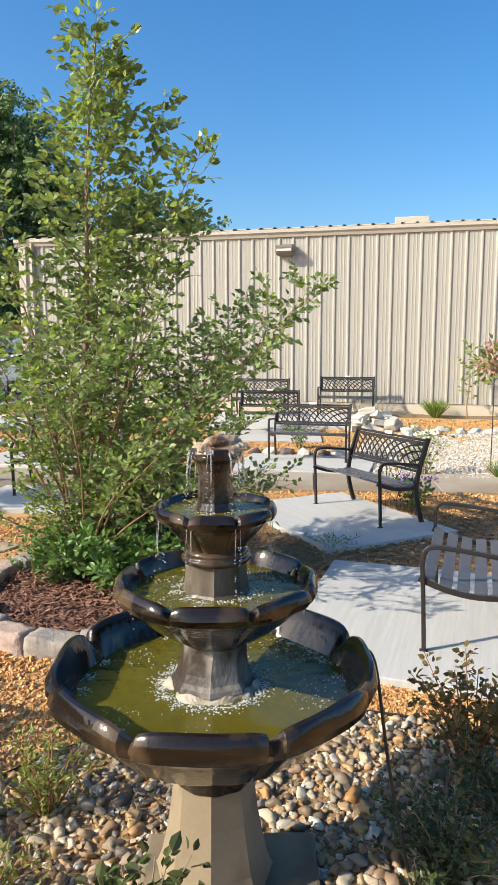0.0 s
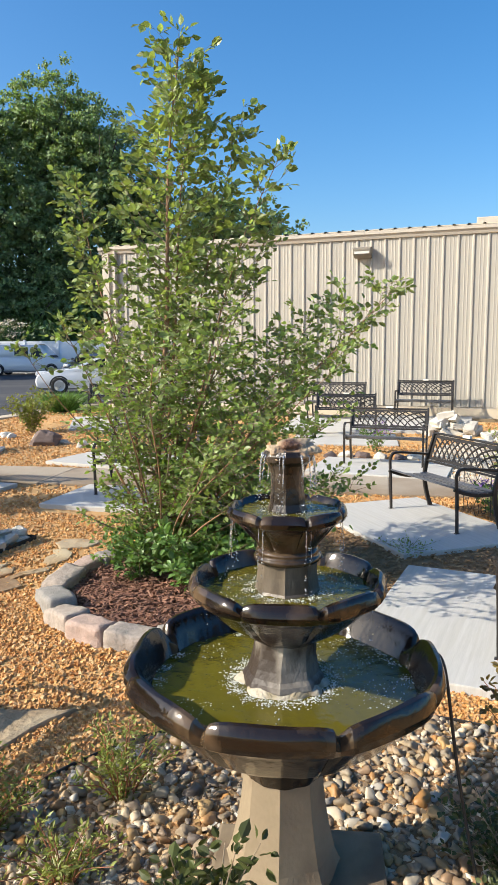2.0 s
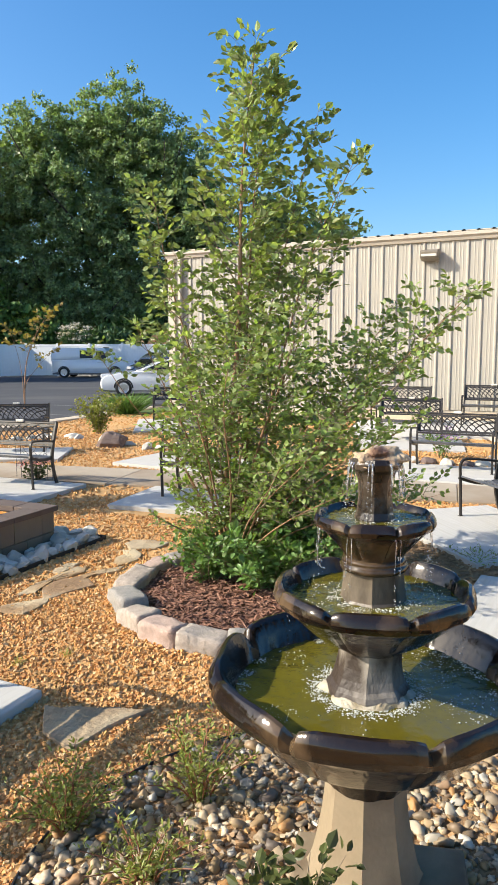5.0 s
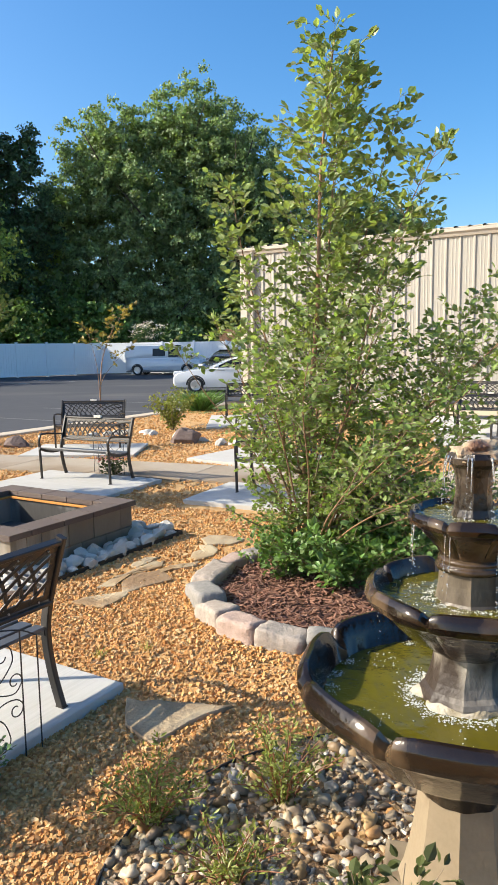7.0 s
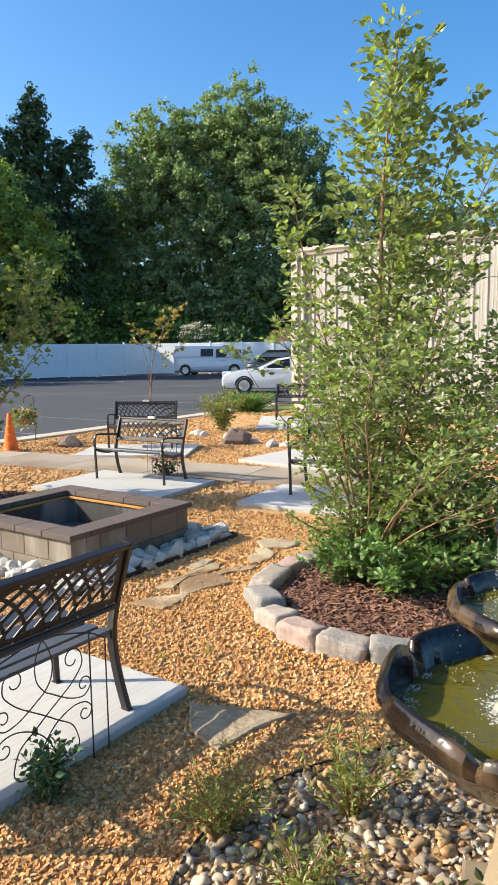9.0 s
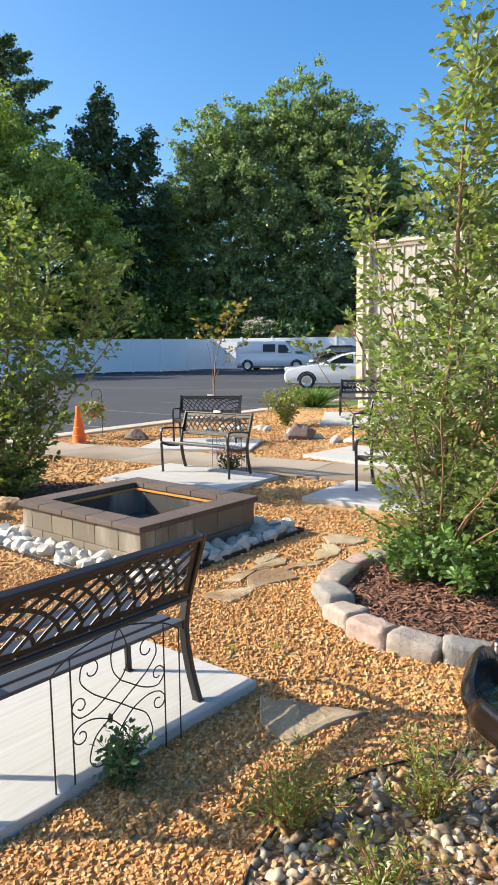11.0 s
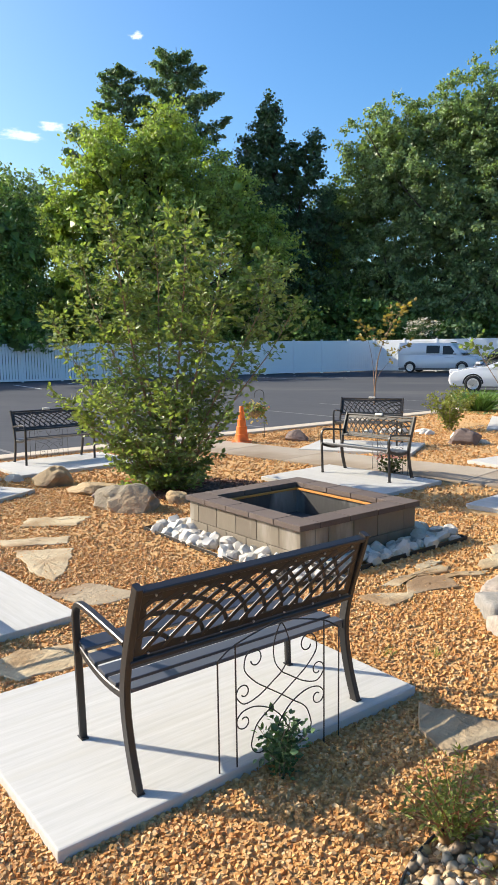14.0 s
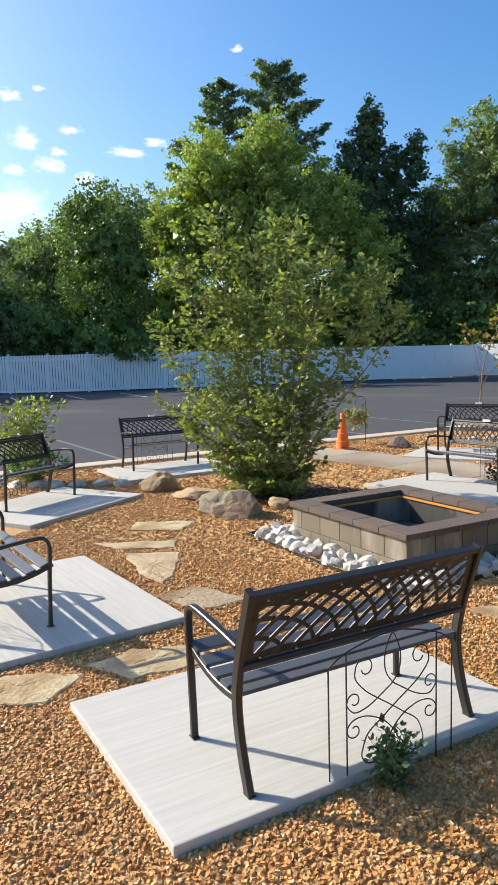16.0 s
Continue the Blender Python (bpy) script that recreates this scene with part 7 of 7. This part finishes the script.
# ---------------------------------------------------------------- cone, baskets, vehicles, stripes
def build_cone():
    root = thing("traffic_cone", on_ground(-5.52, 12.35, 20), "faded orange plastic traffic cone standing by the kerb", "traffic cone")
    M_CONE = material("orange_plastic", (0.80, 0.13, 0.012), (0.92, 0.20, 0.02), rough=0.5, scale=6, fine=40, bump=0.1, dirt=(0.42, 0.085, 0.02), dirt_at=(0.52, 0.66))
    bm = new_bm()
    lathe(bm, [[(r * math.cos(t * math.pi / 12), r * math.sin(t * math.pi / 12), z) for t in range(24)] for r, z in
               ((0.140, 0.03), (0.128, 0.055), (0.122, 0.16), (0.108, 0.17), (0.099, 0.31), (0.085, 0.32), (0.077, 0.45), (0.064, 0.46), (0.055, 0.59), (0.045, 0.60), (0.039, 0.69), (0.032, 0.70), (0.026, 0.695))], close_top=True, close_bottom=True)
    part("cone_body", bm, M_CONE, root, smooth=True).data.set_sharp_from_angle(angle=radians(35))
    bm = new_bm()
    box(bm, -0.185, -0.185, 0, 0.185, 0.185, 0.035, 0.012)
    part("cone_base", bm, M_CONE, root)


build_cone()


def build_basket(x, y, height, mat, label, seed, size=0.17):
    root = thing("hanging_basket", on_ground(x, y), label, "flower basket")
    rnd = random.Random(seed)
    bm = new_bm()
    sweep(bm, smooth_path([(0, 0, -0.1), (0, 0, height * 0.6), (0, 0, height), (0.02, 0, height + 0.08)], 4), 0.014, seg=6)
    part("pole", bm, M_BLACK, root)
    bm = new_bm()
    lathe(bm, [[(r * math.cos(t * math.pi / 8), r * math.sin(t * math.pi / 8), height + z) for t in range(16)] for r, z in ((0.03, -0.02), (size * 0.6, 0.02), (size * 0.9, 0.10), (size, 0.16))], close_bottom=True)
    part("basket", bm, M_TWIG, root)
    P, D = [], []
    for _ in range(420):
        u = Vector((rnd.gauss(0, 1), rnd.gauss(0, 1), rnd.gauss(0, 1))).normalized()
        k = 0.5 + 0.9 * rnd.random()
        P.append((u.x * size * 1.25 * k, u.y * size * 1.25 * k, height + 0.2 + u.z * size * 1.2 * k - 0.15 * k * abs(u.x)))
        D.append((u.x + rnd.gauss(0, 0.4), u.y + rnd.gauss(0, 0.4), u.z))
    scatter_mesh("leaves", LEAF, P[:230], D[:230], [0.05 + 0.05 * rnd.random() for _ in range(230)], M_LIMEY, seed, root, kind="stuff")
    n = 190 if height > 1 else 50
    scatter_mesh("blooms", CLUMP, P[230:230 + n], D[230:230 + n], [0.05] * n, mat, seed, root, kind="stuff")


build_basket(5.92, 8.56, 1.40, M_PINK, "pink flowers in a basket on a thin black pole", 5)


def build_hook_basket(x, y, seed):
    """Shepherd's hook with a drooping, half-dry plant."""
    root = thing("hanging_basket", on_ground(x, y), "yellowing drooping plant with few pink flowers hanging on a hook", "flower basket")
    rnd = random.Random(seed)
    bm = new_bm()
    sweep(bm, smooth_path([(0, 0, -0.1), (0, 0, 0.5), (0, 0, 0.84), (-0.03, 0, 0.93), (-0.11, -0.04, 0.95), (-0.17, -0.06, 0.90), (-0.18, -0.07, 0.80)], 4), 0.014, seg=6)
    part("pole", bm, M_BLACK, root)
    bm = new_bm()
    lathe(bm, [[(-0.18 + r * math.cos(t * math.pi / 8), -0.07 + r * math.sin(t * math.pi / 8), z) for t in range(16)] for r, z in ((0.03, 0.38), (0.09, 0.41), (0.12, 0.48), (0.13, 0.54))], close_bottom=True)
    part("basket", bm, M_TWIG, root)
    P, D = [], []
    for _ in range(260):
        a, k = rnd.random() * 6.283, rnd.random()
        r = 0.06 + 0.16 * k + rnd.gauss(0, 0.03)
        P.append((-0.18 + r * math.cos(a), -0.07 + r * math.sin(a), 0.66 - 0.42 * k * rnd.random() + rnd.gauss(0, 0.05)))
        D.append((math.cos(a) + rnd.gauss(0, 0.4), math.sin(a) + rnd.gauss(0, 0.4), rnd.gauss(-0.4, 0.4)))
    scatter_mesh("leaves", LEAF, P[:110], D[:110], [0.05 + 0.06 * rnd.random() for _ in range(110)], M_LIMEY, seed, root, kind="stuff")
    scatter_mesh("dry_leaves", LEAF, P[110:240], D[110:240], [0.05 + 0.05 * rnd.random() for _ in range(130)], M_STRAW, seed + 1, root, "straw-coloured dry leaves", kind="stuff")
    scatter_mesh("blooms", CLUMP, [(0.03 + rnd.gauss(0, 0.03), -0.02, 0.60 + rnd.gauss(0, 0.04)) for _ in range(9)], D[240:249], [0.05] * 9, M_PINK, seed, root, kind="stuff")


M_STRAW = leaf_material("straw_leaf", (0.36, 0.25, 0.08), (0.50, 0.38, 0.15), back=0.3)
build_hook_basket(-5.46, 13.35, 6)

M_CARWHITE = material("white_car_paint", (0.80, 0.80, 0.80), (0.84, 0.84, 0.84), rough=0.25, scale=2, fine=8, bump=0, coat=1.0)
M_VANSILVER = material("silver_van_paint", (0.62, 0.64, 0.67), (0.66, 0.68, 0.70), rough=0.35, metal=0.1, scale=2, fine=8, bump=0, coat=0.6)
M_SUVDARK = material("dark_car_paint", (0.035, 0.04, 0.05), (0.05, 0.055, 0.065), rough=0.25, scale=2, fine=8, bump=0, coat=1.0)
M_GLASS = material("tinted_car_glass", (0.012, 0.014, 0.016), (0.02, 0.022, 0.025), rough=0.10, scale=2, fine=8, bump=0, spec=0.3)
M_TYRE = material("tyre_rubber", (0.018, 0.018, 0.018), (0.03, 0.03, 0.03), rough=0.85, scale=9, fine=50, bump=0.2)
M_RIM = material("alloy_rim", (0.55, 0.55, 0.56), (0.62, 0.62, 0.63), rough=0.3, metal=0.9, bump=0)
M_GREY = material("grey_bumper", (0.12, 0.12, 0.125), (0.16, 0.16, 0.165), rough=0.6, bump=0.05)
M_LAMP = material("clear_headlamp", (0.7, 0.7, 0.7), (0.8, 0.8, 0.8), rough=0.1, bump=0, spec=0.8)


def build_vehicle(name, m, label, category, lower, roof, width, wheels, wheel_r, paint, glass, mirror, tumble=0.16):
    """lower, roof: side outlines (x, z) of body and cabin, front at +x. glass: side windows as outlines."""
    root = thing(name, m, label, category)

    def shell(nm, outline, w0, w1, mat, zlo, zhi):
        bm = new_bm()
        o3 = [Vector((x, 0, z)) for x, z in outline]
        fine = []
        for i in range(len(o3)):
            p0, p1, p2, p3 = o3[i - 1], o3[i], o3[(i + 1) % len(o3)], o3[(i + 2) % len(o3)]
            for t in (0.0, 0.33, 0.67):
                c = 0.5 * ((2 * p1) + (p2 - p0) * t + (2 * p0 - 5 * p1 + 4 * p2 - p3) * t * t + (3 * p1 - p0 - 3 * p2 + p3) * t ** 3)
                c = c.lerp(p1.lerp(p2, t), 0.45)
                fine.append((c.x, c.z))
        n = len(fine)
        cx, cz = sum(p[0] for p in fine) / n, sum(p[1] for p in fine) / n
        sides = []
        for y, k in ((-1, 0.90), (-0.985, 0.955), (-0.94, 0.985), (-0.82, 1.0), (0.82, 1.0), (0.94, 0.985), (0.985, 0.955), (1, 0.90)):
            ring = []
            for x, z in fine:
                w = w0 + (w1 - w0) * max(0, min(1, (z - zlo) / max(1e-6, zhi - zlo)))
                ring.append((cx + (x - cx) * (1 - (1 - k) * 0.4), y * w / 2, cz + (z - cz) * k))
            sides.append([bm.verts.new(p) for p in ring])
        for a, b in zip(sides, sides[1:]):
            for j in range(n):
                bm.faces.new((a[j], a[(j + 1) % n], b[(j + 1) % n], b[j]))
        bm.faces.new(sides[0])
        bm.faces.new(sides[-1][::-1])
        bmesh.ops.recalc_face_normals(bm, faces=bm.faces)
        ob = part(nm, bm, mat, root, smooth=True)
        ob.data.set_sharp_from_angle(angle=radians(38))
        return ob

    zl = [p[1] for p in lower]
    zr = [p[1] for p in roof]
    shell("body", lower, width * 0.98, width, paint, min(zl), max(zl))
    shell("cabin", roof, width * 0.97, width * (0.97 - tumble), paint, min(zr), max(zr))
    z0, z1 = min(zr), max(zr)
    for outline in glass:
        for s in (-1, 1):
            bm = new_bm()
            f, b = [], []
            for x, z in outline:
                t = (z - z0) / (z1 - z0)
                w = width * (0.97 - tumble * t) / 2
                f.append(bm.verts.new((x, s * (w + 0.008), z)))
                b.append(bm.verts.new((x, s * (w - 0.03), z)))
            k = len(f)
            bm.faces.new(f)
            bm.faces.new(b[::-1])
            for j in range(k):
                bm.faces.new((f[j], b[j], b[(j + 1) % k], f[(j + 1) % k]))
            bmesh.ops.recalc_face_normals(bm, faces=bm.faces)
            part("side_window", bm, M_GLASS, root)
    # windscreen: lies on the steepest front edge of the cabin
    pts = sorted(roof, key=lambda p: -p[0])
    a, b = pts[0], max((p for p in roof if p[1] > z1 - 0.08), key=lambda p: p[0])
    bm = new_bm()
    q = []
    for (x, z), k in ((a, 0.84), (b, 0.70)):
        for s in (-1, 1):
            q.append((x + 0.045, s * width * k / 2, z + 0.05))
    v = [bm.verts.new(p) for p in (q[0], q[1], q[3], q[2])]
    bm.faces.new(v)
    bmesh.ops.solidify(bm, geom=bm.faces[:], thickness=0.01)
    part("windscreen", bm, M_GLASS, root)
    for x in wheels:
        for s in (-1, 1):
            w = new("wheel")
            w.parent = root
            w.matrix_local = pose(x, s * (width / 2 - 0.10), wheel_r)
            for nm, rings, mat in (("tyre", ((wheel_r * 0.66, -0.10), (wheel_r * 0.95, -0.11), (wheel_r, -0.07), (wheel_r, 0.07), (wheel_r * 0.95, 0.11), (wheel_r * 0.66, 0.10)), M_TYRE),
                                   ("rim", ((0.02, 0.085), (wheel_r * 0.3, 0.095), (wheel_r * 0.62, 0.08), (wheel_r * 0.67, 0.10)), M_RIM)):
                bm = new_bm()
                lathe(bm, [[(r * math.cos(t * math.pi / 14), s * y, r * math.sin(t * math.pi / 14)) for t in range(28)] for r, y in rings])
                bmesh.ops.recalc_face_normals(bm, faces=bm.faces)
                part(nm, bm, mat, w, smooth=True)
            bm = new_bm()
            for k in range(5):
                a = k * 2 * math.pi / 5
                sweep(bm, [(0, s * 0.104, 0), (wheel_r * 0.62 * math.cos(a), s * 0.094, wheel_r * 0.62 * math.sin(a))], 0.05, 0.012, up=(0, 1, 0))
            part("spoke_set", bm, M_RIM, w)
            bm = new_bm()
            lathe(bm, [[((wheel_r + r) * math.cos(t * math.pi / 14), s * y, (wheel_r + r) * math.sin(t * math.pi / 14)) for t in range(15)] for r, y in ((0.0, 0.105), (0.055, 0.108), (0.06, 0.06), (0.0, 0.05))])
            part("wheel_arch", bm, M_TYRE, w)
    for s in (-1, 1):
        bm = rock_bm(3, 0.11, 0.07, 0.07, 0.05, 2)
        ob = part("wing_mirror", bm, paint, root, smooth=True)
        ob.matrix_local = pose(mirror[0], s * (width / 2 + 0.06), mirror[1])
        bm = new_bm()
        fx = max(p[0] for p in lower)
        box(bm, fx - 0.42, s * width * 0.36 - 0.13, max(zl) - 0.34, fx - 0.02, s * width * 0.36 + 0.13, max(zl) - 0.20, 0.03)
        part("headlamp", bm, M_LAMP, root)
        bm = new_bm()
        sweep(bm, [(x, s * (width / 2 + 0.002), max(zl) - 0.17) for x in (wheels[0] - 0.55, wheels[0] - 1.2)], 0.02, 0.01)
        part("door_handle", bm, M_GREY, root)
    bm = new_bm()
    box(bm, min(p[0] for p in lower) + 0.05, -width * 0.47, wheel_r * 0.55, max(p[0] for p in lower) - 0.05, width * 0.47, wheel_r * 0.9, 0.03)
    part("underbody", bm, M_GREY, root)
    return root


def turned(x, y, dx, dy):
    return pose(x, y, 0, 0, 0, math.degrees(math.atan2(dy, dx)))


SEDAN_L = [(2.28, 0.26), (2.36, 0.45), (2.33, 0.66), (2.18, 0.80), (1.65, 0.92), (1.0, 0.99), (0.4, 1.0), (-1.5, 1.04), (-2.2, 1.06), (-2.40, 0.98), (-2.44, 0.55), (-2.34, 0.28), (0, 0.20), (1.9, 0.22)]
SEDAN_R = [(1.00, 0.96), (0.55, 1.17), (0.05, 1.37), (-0.45, 1.46), (-1.0, 1.46), (-1.55, 1.37), (-2.15, 1.06), (-0.5, 0.94)]
SEDAN_G = [[(0.62, 1.01), (0.45, 1.12), (0.02, 1.31), (-0.40, 1.39), (-0.42, 1.00)], [(-0.50, 1.00), (-0.49, 1.40), (-0.98, 1.39), (-1.25, 1.34), (-1.30, 1.02)], [(-1.36, 1.03), (-1.33, 1.32), (-1.50, 1.28), (-1.80, 1.12), (-1.80, 1.06)]]
build_vehicle("parked_sedan", turned(-1.62, 29.75, -0.993, -0.12), "white sedan parked beside the beige building", "car", SEDAN_L, SEDAN_R, 1.82, (1.45, -1.40), 0.33, M_CARWHITE, SEDAN_G, (0.62, 1.06))
build_vehicle("parked_car", turned(-2.3, 40.0, -0.3, -0.95), "dark suv parked behind the white sedan", "car",
              [(x, z * 1.12) for x, z in SEDAN_L], [(x, z * 1.17 - 0.04) for x, z in SEDAN_R], 1.9, (1.45, -1.40), 0.36, M_SUVDARK, [[(x, z * 1.17 - 0.04) for x, z in o] for o in SEDAN_G], (0.62, 1.22))
VAN_L = [(2.55, 0.40), (2.72, 0.62), (2.66, 0.86), (2.45, 1.06), (1.75, 1.16), (1.0, 1.2), (-2.6, 1.2), (-2.72, 1.1), (-2.74, 0.5), (-2.6, 0.36), (0, 0.30), (2.2, 0.32)]
VAN_R = [(1.72, 1.14), (1.05, 1.92), (0.80, 2.02), (-2.55, 2.06), (-2.68, 1.95), (-2.72, 1.15), (0, 1.1)]
VAN_G = [[(1.35, 1.24), (0.92, 1.80), (0.42, 1.82), (0.42, 1.24)], [(0.20, 1.32), (0.20, 1.84), (-0.72, 1.85), (-0.72, 1.32)]]
build_vehicle("parked_van", turned(-7.3, 50.6, 0.985, -0.17), "silver-white cargo van parked by the fence", "van", VAN_L, VAN_R, 2.0, (1.75, -1.85), 0.37, M_VANSILVER, VAN_G, (1.25, 1.32), tumble=0.14)


def stripe(p, d, length, width, mat):
    d = d.normalized()
    s, up, q = Vector((-d.y, d.x, 0)) * width / 2, Vector((0, 0, 0.005)), p + d * length
    bm = new_bm()
    bm.faces.new([bm.verts.new(c + up) for c in (p - s, q - s, q + s, p + s)])
    tagged(part("parking_stripe", bm, mat), "faded white parking stripe on the asphalt", "road marking", "parking stripes", "structure")


def stripes():
    for i in range(-3, 8):
        stripe(Vector((-29.2, 28.7, 0)) + Vector((0.643, 0.766, 0)) * 2.95 * i, Vector((0.816, -0.578, 0)), 5.6, 0.12, M_PAINT)
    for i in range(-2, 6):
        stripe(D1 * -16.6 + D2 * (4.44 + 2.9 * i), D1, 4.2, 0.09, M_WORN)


stripes()


# small broken clouds low in the west, soft-edged, far behind everything
def cloud_material():
    m = bpy.data.materials.new("cloud_vapour")
    m.use_nodes = True
    nt = m.node_tree
    N, L = nt.nodes.new, nt.links.new
    tc, info = N("ShaderNodeTexCoord"), N("ShaderNodeObjectInfo")
    shift = N("ShaderNodeVectorMath")
    shift.operation = "ADD"
    big = N("ShaderNodeMath")
    big.operation = "MULTIPLY"
    big.inputs[1].default_value = 40.0
    L(info.outputs["Random"], big.inputs[0])
    L(tc.outputs["Object"], shift.inputs[0])
    L(big.outputs[0], shift.inputs[1])
    n = N("ShaderNodeTexNoise")
    n.inputs["Scale"].default_value, n.inputs["Detail"].default_value, n.inputs["Roughness"].default_value = 1.5, 7, 0.62
    L(shift.outputs[0], n.inputs["Vector"])
    ln = N("ShaderNodeVectorMath")
    ln.operation = "LENGTH"
    L(tc.outputs["Object"], ln.inputs[0])
    sub = N("ShaderNodeMath")
    sub.operation = "MULTIPLY_ADD"
    sub.inputs[1].default_value = -0.55
    L(ln.outputs["Value"], sub.inputs[0])
    L(n.outputs["Fac"], sub.inputs[2])
    mr = N("ShaderNodeMapRange")
    mr.interpolation_type = "SMOOTHSTEP"
    mr.inputs["From Min"].default_value, mr.inputs["From Max"].default_value = 0.05, 0.36
    mr.inputs["To Max"].default_value = 0.9
    L(sub.outputs[0], mr.inputs["Value"])
    tr, em, mx = N("ShaderNodeBsdfTransparent"), N("ShaderNodeEmission"), N("ShaderNodeMixShader")
    em.inputs["Color"].default_value, em.inputs["Strength"].default_value = (0.78, 0.90, 1.0, 1), 0.88
    L(mr.outputs[0], mx.inputs[0])
    L(tr.outputs[0], mx.inputs[1])
    L(em.outputs[0], mx.inputs[2])
    L(mx.outputs[0], nt.nodes["Material Output"].inputs["Surface"])
    return m


M_CLOUD = cloud_material()


def cloud(x, y, z, s, flat):
    bm = new_bm()
    bmesh.ops.create_grid(bm, x_segments=6, y_segments=6, size=1.0)
    ob = part("cloud", bm, M_CLOUD)
    to = Vector((-x, -y, 0)).normalized()
    ob.matrix_world = Matrix.Translation((x, y, z)) @ Matrix.Rotation(math.atan2(to.y, to.x) + math.pi / 2, 4, "Z") @ Matrix.Rotation(math.pi / 2, 4, "X") @ Matrix.Diagonal((s, s * flat, 1, 1))
    tagged(ob, "small soft white fair-weather cloud low in the sky", "cloud", "clouds", "structure")


for cx, cy, cz, cs, cf in ((-1128, 1044, 446, 44, 0.8), (-1109, 1082, 402, 46, 0.6), (-1170, 1042, 320, 92, 0.7), (-1063, 1137, 375, 42, 0.5), (-1062, 1103, 466, 32, 0.45), (-992, 1181, 428, 56, 0.3),
                           (-939, 1217, 445, 36, 0.4), (-1131, 1007, 518, 34, 0.5), (-767, 1268, 605, 20, 0.5), (-1088, 1094, 425, 26, 0.5), (-1160, 1040, 392, 34, 0.5), (-1230, 1000, 300, 90, 0.6), (-1110, 1070, 545, 18, 0.5)):
    cloud(cx, cy, cz, cs, cf)
